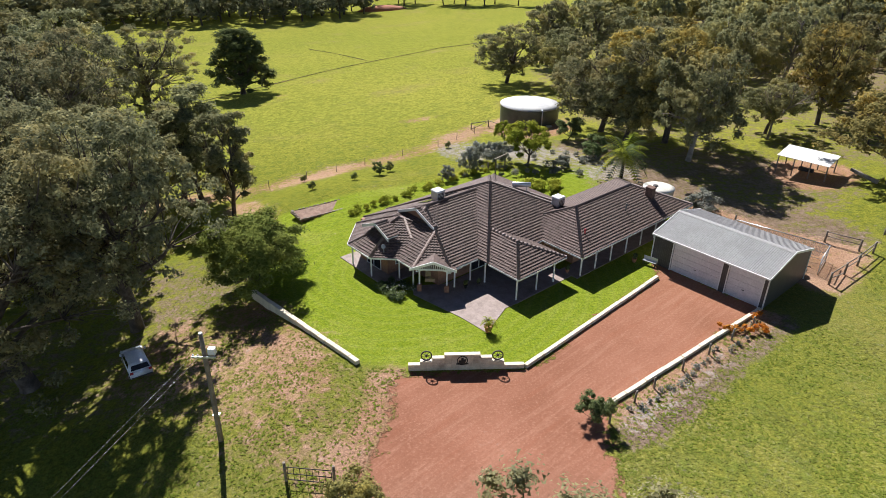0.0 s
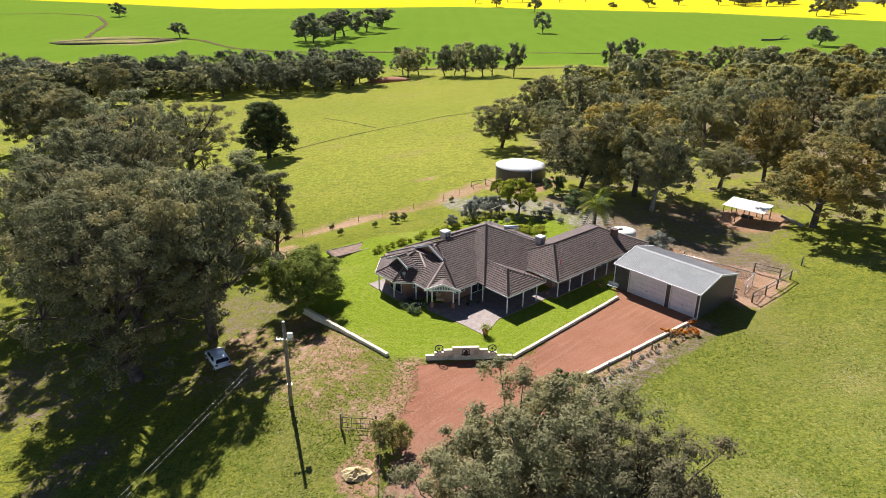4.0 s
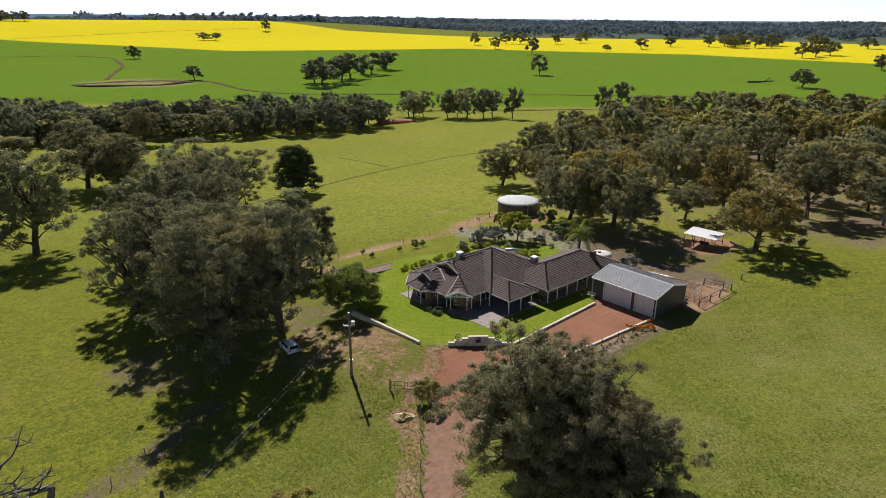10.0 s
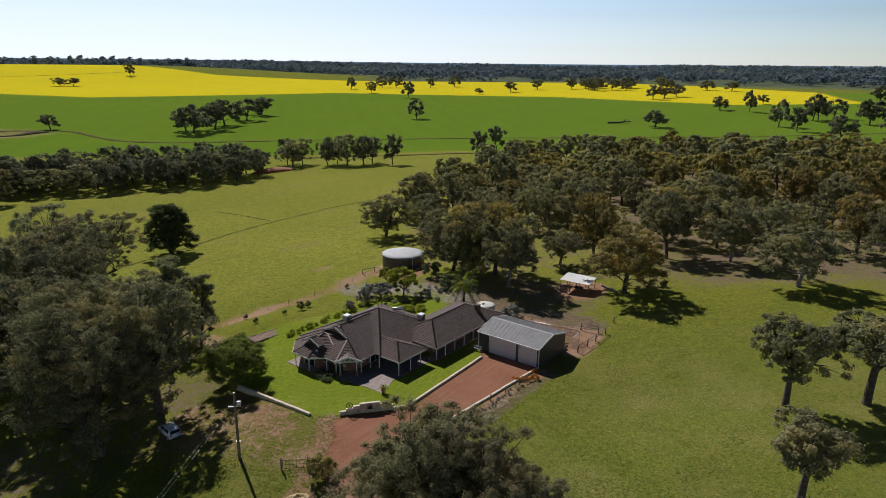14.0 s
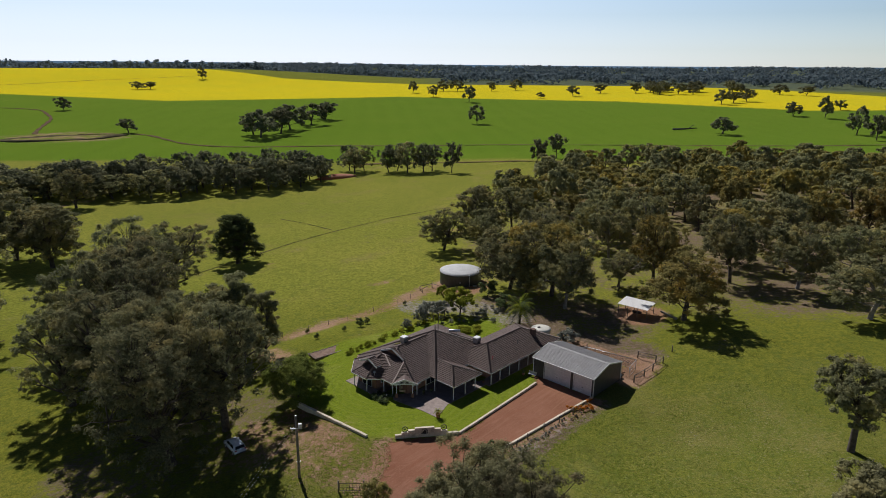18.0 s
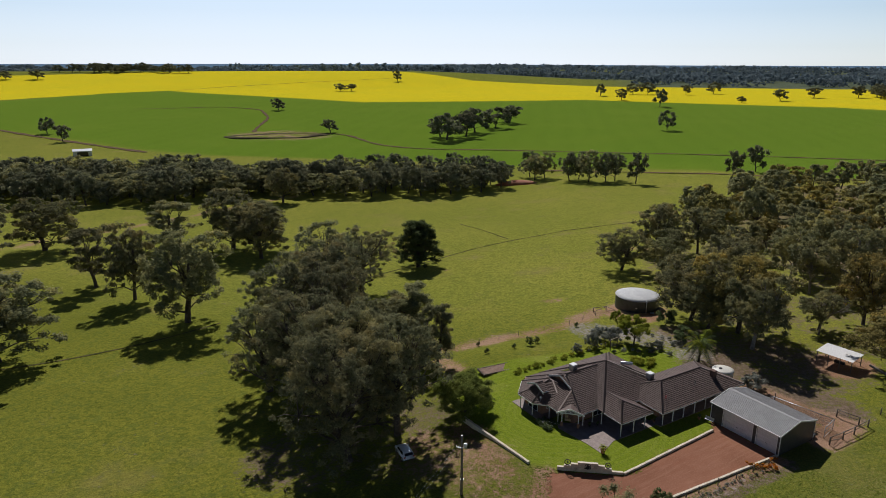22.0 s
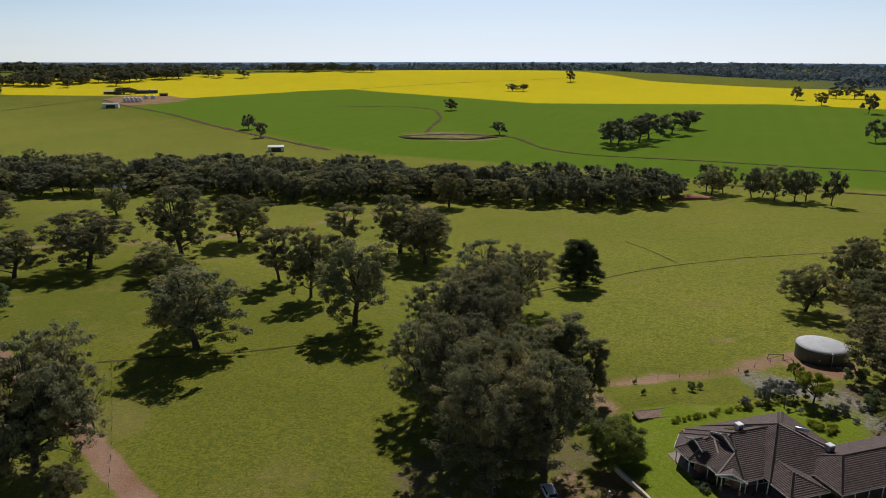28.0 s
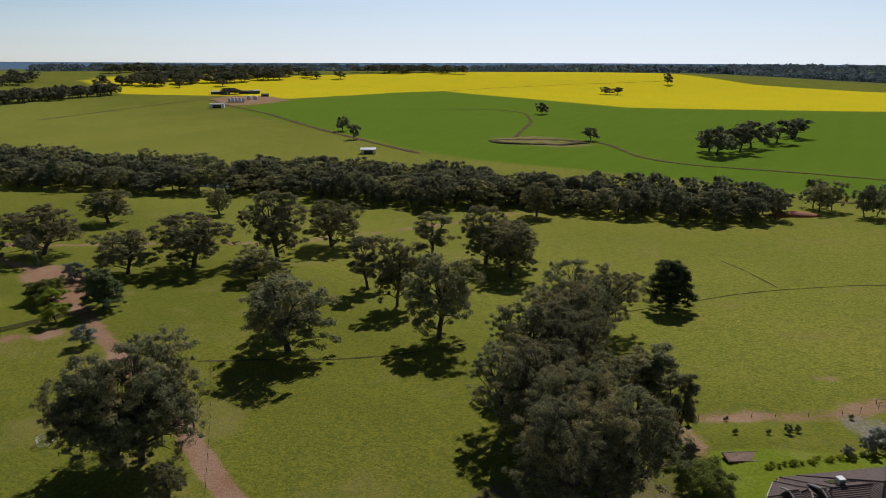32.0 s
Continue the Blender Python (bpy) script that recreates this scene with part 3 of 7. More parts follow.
def track_strip(name, tr, half, lift, mat, label, category, step=9.0):
    """A worn strip that follows a line over the ground, uneven in width."""
    line = []
    for (x0, y0), (x1, y1) in zip(tr, tr[1:]):
        n_s = max(2, int(math.hypot(x1 - x0, y1 - y0) / step))
        line += [(x0 + (x1 - x0) * f / n_s, y0 + (y1 - y0) * f / n_s) for f in range(n_s)]
    line = np.array(line + [tr[-1]])
    for _ in range(6):
        line[1:-1] = (line[:-2] + 2 * line[1:-1] + line[2:]) / 4
    d = np.gradient(line, axis=0)
    d /= np.linalg.norm(d, axis=1)[:, None]
    s_ = np.arange(len(line))
    wide = half * (1 + 0.3 * np.sin(s_ * 1.7) + 0.2 * np.sin(s_ * 0.6 + 1))
    side = np.stack([-d[:, 1], d[:, 0]], 1)
    rows_ = [line + side * (wide * f)[:, None] for f in (-1, 0, 1)]
    v = np.concatenate([np.column_stack([r_, ground_z(r_[:, 0], r_[:, 1]) + lift]) for r_ in rows_])
    m_ = len(line)
    f = np.array([(c * m_ + a, c * m_ + a + 1, (c + 1) * m_ + a + 1, (c + 1) * m_ + a) for c in range(2) for a in range(m_ - 1)])
    solo(name, mesh_of(name, v, f[:, ::-1], mat, True), None, label, category, kind="structure")


for k, tr in enumerate(TRACKS):
    track_strip("farm_track", tr, 1.4 if k > 3 else 2.8 if k == 0 else 1.9, 0.35, TRACKSOIL, "narrow brown farm track between the crops", "track")
# trodden stock paths through the pasture
TRODDEN = surface("trodden_grass", (0.062, 0.066, 0.022), (0.11, 0.095, 0.045), 0.5, 0.95, 0, 0.6, 0.05, (0.17, 0.12, 0.08), gloss=0.0)
for tr, w_ in (([(-64, 143), (-55, 156), (-46, 169), (-33, 188), (-20, 200.5), (-7, 208), (6, 215), (18, 224), (32, 232)], 0.36), ([(-46.7, 239.8), (-35.2, 225.4), (-22, 202.5)], 0.25), ([(-135, 52), (-111, 69), (-105.6, 73), (-100.6, 79), (-94, 86), (-86, 100)], 0.3)):
    track_strip("stock_path", tr, w_, 0.07, TRODDEN, "narrow trodden stock path across the pasture", "path", 3.0)

# ---- trees ----
def crown_shape(rng, lobes, each, style):
    """Lobes of a crown and the centres of leaf clumps on them, for a tree one unit high and one unit in half-width."""
    if style == "gum":
        top, low, bottom = 0.80, 0.34, 0.22
    elif style == "high":
        top, low, bottom = 0.82, 0.5, 0.4
    elif style == "slim":
        top, low, bottom = 0.88, 0.2, 0.08
    elif style == "skirt":
        top, low, bottom = 0.80, 0.22, 0.08
    else:
        top, low, bottom = (0.80, 0.24, 0.06) if style != "cone" else (0.88, 0.14, 0.04)
    ls, cs = [(rng.normal() * 0.1, rng.normal() * 0.1, top, 0.40)], []
    turn = rng.uniform(0, 6.28)
    for k in range(lobes - 1):
        a = turn + k * 2.399 + rng.normal() * 0.25
        z = low + (top - 0.04 - low) * (1 - ((k + 0.5) / (lobes - 1)) ** 0.9)
        rad = rng.uniform(0.5, 0.7) * (1.0 if style != "cone" else 1.2 * (1 - z) + 0.02)
        size = rng.uniform(0.30, 0.42) * (1.0 if style != "cone" else 0.8)
        if style in ("gum", "skirt", "high"):
            rad, size, z = rng.uniform(0.36, 0.72), rng.uniform(0.26, 0.46), z + rng.normal() * 0.04
        ls.append((rad * math.cos(a), rad * math.sin(a), z, size))
    for x, y, z, s in ls:
        for _ in range(each):
            d = rng.normal(size=3)
            d /= np.linalg.norm(d)
            if d[2] < -0.5:
                d[2] *= -1
            q = rng.uniform(0.66, 1.02)
            c = (x + d[0] * s * q, y + d[1] * s * q, min(0.90, max(bottom, z + d[2] * s * q * 0.5)))
            cs.append(c)
    return np.array(ls), np.array(cs)


def leaves(rng, centres, h, w, rc, count, size, up=0.8):
    """Small three-cornered sprays of leaves round clump centres."""
    k = len(centres)
    which = rng.integers(0, k, count)
    d = rng.normal(size=(count, 3))
    d /= np.linalg.norm(d, axis=1)[:, None]
    rr = np.minimum(np.abs(rng.normal(0.6, 0.26, count)), 1.15)[:, None]
    radius = (rc * rng.uniform(0.6, 1.35, k))[which][:, None]
    pos = centres[which] * (w, w, h) + d * rr * radius * (1, 1, 0.72)
    mid = centres.mean(0) * (w, w, h)
    out = pos - mid
    out /= np.linalg.norm(out, axis=1)[:, None] + 1e-9
    nor = d * 0.75 + out * 0.45 + rng.normal(size=(count, 3)) * 0.42 + (0, 0, up * 0.7)
    nor /= np.linalg.norm(nor, axis=1)[:, None]
    t = np.cross(nor, rng.normal(size=(count, 3)))
    t /= np.linalg.norm(t, axis=1)[:, None] + 1e-9
    b = np.cross(nor, t)
    s = size * rng.uniform(0.5, 1.4, count)[:, None]
    v = np.stack([pos - t * s, pos + t * s * 0.7 + b * s * 0.55, pos + t * s * 0.8 - b * s * 0.5 + nor * s * 0.2], 1).reshape(-1, 3)
    return v, np.arange(count * 3).reshape(-1, 3)


def limbs(rng, lobes, centres, h, w, r0, sides, lean, every, fork):
    """A trunk that forks into limbs, one to each lobe, with twigs to the clumps."""
    bm = bmesh.new()
    tx, ty = rng.normal(size=2) * lean * h
    fork *= h
    tube(bm, [(0, 0, -0.8), (0, 0, 0.02 * h), (tx * 0.3, ty * 0.3, fork * 0.5), (tx, ty, fork), (tx * 1.5, ty * 1.4, 0.6 * h), (tx * 1.7, ty * 1.5, 0.8 * h)], [r0 * 1.5, r0 * 1.15, r0, r0 * 0.85, r0 * 0.45, r0 * 0.12], sides, False)
    per = len(centres) // len(lobes)
    for i, c in enumerate(lobes):
        end = Vector((c[0] * w, c[1] * w, c[2] * h - 0.1 * c[3] * h))
        zs = min(max(fork * rng.uniform(0.8, 1.35), 0.12 * h), max(end.z - 0.1 * h, 0.1 * h))
        f = min(zs / (0.6 * h), 1.0)
        start = Vector((tx * 1.4 * f, ty * 1.35 * f, zs))
        m1 = start.lerp(end, 0.35) + Vector((*(rng.normal(size=2) * 0.03 * h), 0.03 * h))
        m2 = start.lerp(end, 0.7) + Vector((*(rng.normal(size=2) * 0.03 * h), 0.03 * h))
        r = r0 * rng.uniform(0.34, 0.52)
        tube(bm, [start, m1, m2, end], [r, r * 0.75, r * 0.5, r * 0.2], max(4, sides - 2), False)
        for q in centres[i * per:(i + 1) * per:every]:
            tip = Vector((q[0] * w, q[1] * w, q[2] * h))
            mid = m2.lerp(tip, 0.5) + Vector((*(rng.normal(size=2) * 0.012 * h), 0.015 * h))
            tube(bm, [m2, mid, tip], [r * 0.34, r * 0.22, r * 0.06], 4, False)
    return bm


TREE_KINDS = {}


def tree_kind(key, seed, h, w, lobes, each, rc, count, size, style="gum", r0=0.45, sides=8, leaf=None, bark=None, every=1, fork=0.3):
    rng = np.random.default_rng(seed)
    ls, c = crown_shape(rng, lobes, each, style)
    v, f = leaves(rng, c, h, w, rc, count, size)
    crown = mesh_of("crown", v, f, leaf or GUM)
    bm = limbs(rng, ls, c, h, w, r0, sides, 0.05 if style != "cone" else 0.0, every, fork)
    trunk = bpy.data.meshes.new("trunk")
    bm.to_mesh(trunk)
    bm.free()
    trunk.materials.append(bark or BARK)
    tv = np.empty(len(trunk.vertices) * 3, np.float32)
    trunk.vertices.foreach_get("co", tv)
    tf = np.empty(len(trunk.loops), np.int32)
    trunk.loops.foreach_get("vertex_index", tf)
    TREE_KINDS[key] = (trunk, crown, h, w, v, f, tv.reshape(-1, 3), tf.reshape(-1, 4))


tree_kind(("front", 0), 7, 19.5, 9, 28, 26, 0.8, 140000, 0.115, "skirt", 0.55, 8, GUM_GREY, every=3)
tree_kind(("front", 1), 9, 14, 6.5, 20, 22, 0.66, 70000, 0.115, "skirt", 0.4, 8, GUM_GREY, every=3)
tree_kind(("close", 0), 15, 24, 9.5, 22, 24, 0.92, 66000, 0.155, "skirt", 0.6, 8, GUM_DEEP, every=3)
for k in range(3):
    tree_kind(("near", k), 11 + k, 24, 9.5, 19, 20, 1.0, 34000, 0.21, "skirt" if k else "gum", 0.6, 8, GUM_DEEP, every=3)
tree_kind(("mass", 0), 27, 24, 12, 30, 26, 1.0, 66000, 0.23, "round", 0.6, 8, GUM_DEEP, fork=0.2, every=4)
tree_kind(("limb", 0), 25, 24, 10, 15, 16, 1.0, 25000, 0.21, "gum", 0.7, 8, GUM, fork=0.36, every=2)
for k in range(4):
    tree_kind(("mid", k), 31 + k, 20, 8.2, 18, 18, 1.0, 25000, 0.26, "skirt", 0.5, 6, GUM if k % 2 else GUM_DEEP, every=3)
tree_kind(("paddock", 0), 36, 13, 6, 12, 17, 0.7, 20000, 0.19, "high", 0.42, 7, GUM, fork=0.42, every=2)
tree_kind(("paddock", 1), 38, 10, 5.4, 11, 17, 0.66, 20000, 0.17, "high", 0.4, 7, GUM_GREY, fork=0.34, every=2)
for k in range(4):
    tree_kind(("edge", k), 41 + k, 16, 7.5, 16, 18, 0.9, 22000, 0.22, "skirt" if k % 2 else "gum", 0.38, 6, GUM_WARM if k == 3 else GUM, PALEBARK if k == 2 else BARK, every=3)
for k in range(4):
    tree_kind(("wood", k), 51 + k, 16, 7.5, 12, 13, 1.0, 9500, 0.34, "gum" if k % 2 else "skirt", 0.35, 5, GUM, every=2)
for k in range(3):
    tree_kind(("warm", k), 71 + k, 16, 7.5, 12, 13, 1.0, 9500, 0.34, "gum", 0.35, 5, GUM_WARM, every=4)
for k in range(4):
    tree_kind(("grove", k), 61 + k, 18, 8.5, 11, 9, 1.5, 2900, 0.62, "round" if k % 2 else "skirt", 0.4, 4, GUM if k == 1 else GUM_DARK, every=9, fork=0.22)
for k in range(3):
    tree_kind(("far", k), 91 + k, 18, 9, 9, 4, 2.3, 1300, 1.1, "round", 0.5, 4, GUM_DARK, every=4)
for k in range(4):
    tree_kind(("open", k), 161 + k, 16, 7.5, 10, 8, 1.25, 3000, 0.62, "gum", 0.35, 4, GUM_WARM if k < 2 else GUM, every=8)
tree_kind(("round", 4), 125, 3.2, 1.8, 9, 6, 0.42, 7200, 0.10, "round", 0.07, 4, GUM_WARM, fork=0.15)
tree_kind(("slim", 0), 101, 18, 5, 9, 6, 1.1, 15000, 0.26, "slim", 0.35, 6)
tree_kind(("slim", 1), 102, 15, 3, 13, 7, 0.8, 16000, 0.19, "slim", 0.25, 6)
tree_kind(("cone", 0), 111, 18, 8, 30, 7, 1.05, 36000, 0.26, "cone", 0.5, 6, DARKLEAF, fork=0.1)
tree_kind(("round", 0), 121, 7, 4, 16, 10, 0.75, 40000, 0.13, "round", 0.15, 5, BUSHLEAF, fork=0.12)
tree_kind(("round", 1), 122, 5.5, 3, 10, 8, 0.5, 15000, 0.12, "gum", 0.12, 5, BRIGHTLEAF, fork=0.2)
tree_kind(("round", 2), 123, 2.4, 1.6, 8, 5, 0.36, 5500, 0.09, "round", 0.05, 4, GREYLEAF, fork=0.2)
tree_kind(("round", 3), 124, 2.4, 1.3, 8, 5, 0.32, 5000, 0.09, "round", 0.06, 4, DARKLEAF, fork=0.2)


def grove(name, label, category, specs):
    """Many far trees joined into one body of woodland; specs: kind, x, y, height, half-width, turn."""
    V, FC, SL, base, used = [], [], [], 0, []
    for key, x, y, h, w, a in specs:
        trunk, crown, h0, w0, v, f, tv, tf = TREE_KINDS[key]
        tf = np.concatenate([tf[:, (0, 1, 2)], tf[:, (0, 2, 3)]])
        c, s = math.cos(radians(a)), math.sin(radians(a))
        leaf = crown.materials[0]
        if leaf not in used:
            used.append(leaf)
        for vv, ff, slot in ((v, f, used.index(leaf)), (tv, tf, -1))[:1 if key[0] == "hill" else 2]:
            p = vv * (w / w0, w / w0, h / h0)
            V.append(np.stack([p[:, 0] * c - p[:, 1] * s + x, p[:, 0] * s + p[:, 1] * c + y, p[:, 2] + gz(x, y)], 1))
            FC.append(ff + base)
            SL.append(np.full(len(ff), slot))
            base += len(vv)
    mats = tuple(used) + (BARK,)
    SL = [np.where(q < 0, len(used), q) for q in SL]
    solo(name, mesh_of(name, np.concatenate(V), np.concatenate(FC), mats, slots=np.concatenate(SL)), None, label, category, kind="stuff")


def tree(key, x, y, h, w, turn, label, category="tree", group="", name="gum_tree", dz=0.0):
    trunk, crown, h0, w0 = TREE_KINDS[key][:4]
    ob = thing(name, label, category, pose(x, y, gz(x, y) + dz, 0, 0, turn) @ Matrix.Diagonal((w / w0, w / w0, h / h0, 1)), group)
    part("trunk", trunk, None, ob)
    part("crown", crown, None, ob)
    return ob


BIG = "tall spreading gum tree with olive green crown in pasture"
# the foreground trees beside the drive
tree(("front", 0), 4.6, 10.0, 17.3, 8.2, 205, "broad grey-green gum tree beside the red drive", group="gums by the drive")
tree(("front", 0), 8.8, 7.8, 16.2, 7.6, 100, "broad grey-green gum tree beside the red drive", group="gums by the drive")
tree(("front", 1), 12.6, 4.5, 11.4, 5.6, 140, "lower grey-green gum tree beside the red drive", group="gums by the drive")
# the great clump beside the parked car
for kind, k, x, y, h, w, a in (("close", 0, -33, 41.5, 23, 10, 10), ("near", 0, -27.2, 49.0, 22, 8.4, 140), ("near", 2, -46, 60, 22, 9.5, 250), ("near", 1, -55.5, 63, 19, 8, 80), ("near", 1, -40, 72, 17, 8.5, 320), ("close", 0, -38, 54, 22, 9, 30), ("near", 2, -50, 78, 24.5, 9.5, 200), ("near", 2, -54, 94, 25, 9.5, 20), ("near", 1, -61, 84, 24, 9.5, 300), ("near", 2, -62, 108, 26, 10.5, 150), ("near", 1, -36, 60, 19, 8, 90)):
    tree((kind, k), x, y, h, w, a, "tall dark gum tree in a dense clump", group="clump of gums")
tree(("limb", 0), -58, 128, 21.5, 11.5, 290, "tall gum tree with bare forking limbs", group="clump of gums")
for k, x, y, h, w, a in ((1, -31.8, 80.9, 17, 4.4, 0), (1, -25.6, 74.5, 14.0, 3.2, 120), (1, -35.5, 84, 14, 4.5, 200)):
    tree(("slim", k), x, y, h, w, a, "slim upright gum tree behind the clump", group="clump of gums")
# trees on the slope below
for key, x, y, h, w, a in ((("mid", 0), -209.5, 107, 22, 13.5, 0), (("mid", 1), -219.6, 87, 17.5, 10, 40), (("mid", 2), -309, 133, 17, 11, 80), (("mid", 3), -288, 182, 15, 7, 120), (("mid", 0), -197, 137, 29, 12, 160),
                           (("mid", 1), -194, 166, 22, 12, 200), (("slim", 0), -140.6, 125, 20, 6.5, 0), (("mid", 2), -121, 115.7, 24, 7, 240), (("mid", 3), -94.7, 99.5, 25.5, 10, 280), (("slim", 0), -146.8, 175, 20, 8.5, 70),
                           (("mid", 0), -125.7, 182, 25, 11, 300), (("mid", 1), -108, 169, 22, 10, 330), (("mid", 2), -121, 68.7, 22, 12, 15), (("mid", 3), -179, 110, 12, 8.5, 55), (("mid", 1), -269, 83, 21, 13.5, 95),
                           (("mid", 2), -210, 264, 15.5, 7, 135), (("mid", 3), -152, 288, 20, 9, 175), (("mid", 0), -115, 182, 20, 10, 215), (("mid", 3), -134.5, 80.0, 18, 5.6, 20)):
    tree(key, x, y, h, w * 1.1, a, BIG, group="paddock gums")
tree(("mass", 0), -107.0, 18.5, 26, 12.2, 60, "massive dark gum tree beside a red track", group="paddock gums")
tree(("mass", 0), -110.5, 16.0, 20, 11, 200, "massive dark gum tree beside a red track", group="paddock gums")
tree(("cone", 0), -48.4, 160.8, 16.6, 10.5, 0, "dense dark conical tree alone in pasture")
tree(("edge", 1), -94.0, 14.6, 7.5, 3.6, 20, "small open gum sapling beside a red track", group="paddock gums")
tree(("round", 4), -17.0, 9.3, 2.8, 2.4, 20, "low olive shrub in the pasture", "bush", name="pasture_shrub")
tree(("cone", 0), -190.5, 61.0, 13, 8.5, 90, "very dark dense bushy tree beside a gravel yard", name="cypress_tree")
for key, x, y, h, w, a in ((("paddock", 0), 55.5, 27.0, 12.6, 5.8, 0), (("paddock", 1), 44.7, 10.4, 9.4, 5.2, 70), (("paddock", 0), 65.5, 24.6, 12.5, 7.2, 120)):
    tree(key, x, y, h, w, a, "gnarled gum tree in open pasture", group="paddock gums")
# garden
tree(("round", 0), -17.0, 53.8, 7.2, 4.9, 0, "dense dark green garden bush", "bush", name="garden_bush")
tree(("round", 1), 12.7, 86.4, 6.4, 3.9, 0, "bright green citrus tree in the garden", name="citrus_tree")
tree(("round", 2), 31.0, 69.4, 2.6, 2.3, 0, "rounded silvery grey shrub", "bush", name="grey_shrub")
tree(("round", 3), 10.8, 33.9, 2.4, 1.3, 0, "small dark shrub beside the driveway kerb", "bush", name="small_shrub")
tree(("round", 4), -4.6, 26.4, 3.3, 1.8, 60, "olive shrub beside the farm gate", "bush", name="gate_shrub")

# the wood beyond the sheds
rng = np.random.default_rng(5)


def scatter(poly, gap, tries, rng):
    px, py = np.array(poly).T
    out = []
    for _ in range(tries):
        x, y = rng.uniform(px.min(), px.max()), rng.uniform(py.min(), py.max())
        if inside(np.array(x), np.array(y), poly, 0.01) > 0.5 and all((x - a) ** 2 + (y - b) ** 2 > gap * gap for a, b in out):
            out.append((x, y))
    return out


for key, x, y, h, w, a in ((("edge", 1), 15.4, 148.4, 13.5, 8, 0), (("edge", 1), 26.6, 103, 15.5, 8.6, 50), (("edge", 2), 35, 86, 16, 7, 100), (("edge", 3), 55.5, 74, 14.5, 9, 150), (("edge", 0), 51, 98, 9, 5, 200), (("edge", 3), 34.5, 95, 18, 9, 250), (("edge", 1), 29, 97, 13, 6.5, 10)):
    tree(key, x, y, h, w, a, "gum tree at the edge of the wood", group="woodland gums")
tree(("edge", 2), 87.9, 65.8, 13.2, 8.8, 30, "broad pale olive tree at the edge of the wood", group="woodland gums")
WOOD = [(20, 150), (30, 112), (60, 100), (84, 80), (104, 78), (150, 52), (330, 60), (400, 300), (250, 360), (120, 340), (60, 262), (34, 200)]
GLADE = [(60, 66), (66, 92), (80, 90), (99, 80), (101, 60), (88, 50)]
back = []
for x, y in scatter(WOOD, 12.3, 5000, rng):
    if inside(np.array(x), np.array(y), GLADE, 0.01) > 0.5:
        continue
    h = rng.uniform(8.5, 18.5)
    w, a = (0.3 + 0.02 * rng.normal()) * h + rng.uniform(1.4, 3.2), rng.uniform(0, 360)
    warm = rng.random() < 0.45 and x > 60
    if y + 0.35 * x < 215:
        near_ = math.hypot(x, y) < 150
        tree(("edge", 3) if warm and near_ else ("edge", int(rng.integers(3))) if near_ else ("warm", int(rng.integers(3))) if warm else ("wood", int(rng.integers(4))), x, y, h, w, a, "olive gum tree with orange-tinged crown in open woodland" if warm else "olive gum tree in open woodland", group="woodland gums")
    else:
        back.append((("open", int(rng.integers(4))), x, y, h, w, a))
grove("woodland", "open gum woodland behind the sheds", "woodland", back)
# the wooded creek
CREEK = [(-620, 70), (-451, 148), (-366, 205), (-301, 250), (-229, 259), (-189, 295), (-138, 312), (-81, 316), (-33, 342), (-40, 384), (-100, 376), (-160, 358), (-230, 350), (-320, 330), (-400, 280), (-470, 240), (-640, 170)]
creek = [(("grove", int(rng.integers(4))), x, y, rng.uniform(12, 21), rng.uniform(7.5, 12.5), rng.uniform(0, 360)) for x, y in scatter(CREEK, 8.8, 4200, rng) if not (-392 < x < -352 and 232 < y < 268)]
creek += [(("grove", int(rng.integers(4))), x, y, rng.uniform(17, 22), rng.uniform(7, 9), rng.uniform(0, 360)) for x, y in ((-14, 396), (-24, 402), (-20, 388), (2, 378), (8, 384), (14, 372), (24, 370), (30, 376))]
grove("creek_woodland", "dense dark gums along the creek", "woodland", creek)
for x, y, h, w in ((41, 360, 21, 7), (104, 396, 18, 7), (126, 428, 20, 8), (-540, 570, 19, 10), (-480, 520, 18, 9), (-421, 889, 18.5, 12), (-257, 656, 16, 11), (114, 748, 24, 11), (359, 626, 20, 16), (146, 1058, 30, 13), (361, 1189, 22, 15), (548, 989, 26, 15), (-119, 618, 30, 15), (-104, 650, 28, 14), (-100, 690, 30, 15), (-82, 740, 26, 14), (-130, 640, 22, 12), (-70, 800, 24, 14), (65, 1290, 26, 12)):
    tree(("far", int(rng.integers(3))), x, y, h * 0.95, w * (1.15 if 600 < y < 810 and -135 < x < -65 else 0.85), rng.uniform(0, 360), "lone dark gum tree standing in a crop field", group="field gums")
for x, y, h, w in ((572, 767, 30, 9), (666, 868, 15, 9), (495, 605, 30, 10), (478, 555, 26, 10), (577, 653, 32, 12), (590, 660, 26, 10), (620, 670, 24, 12), (606, 600, 29, 14), (462, 477, 22, 13), (640, 610, 26, 14), (560, 520, 24, 14), (600, 540, 26, 14), (650, 560, 24, 13), (822, 814, 30, 14)):
    tree(("far", int(rng.integers(3))), x, y, h, w, rng.uniform(0, 360), "gum tree at the end of the crop field", group="field gums")
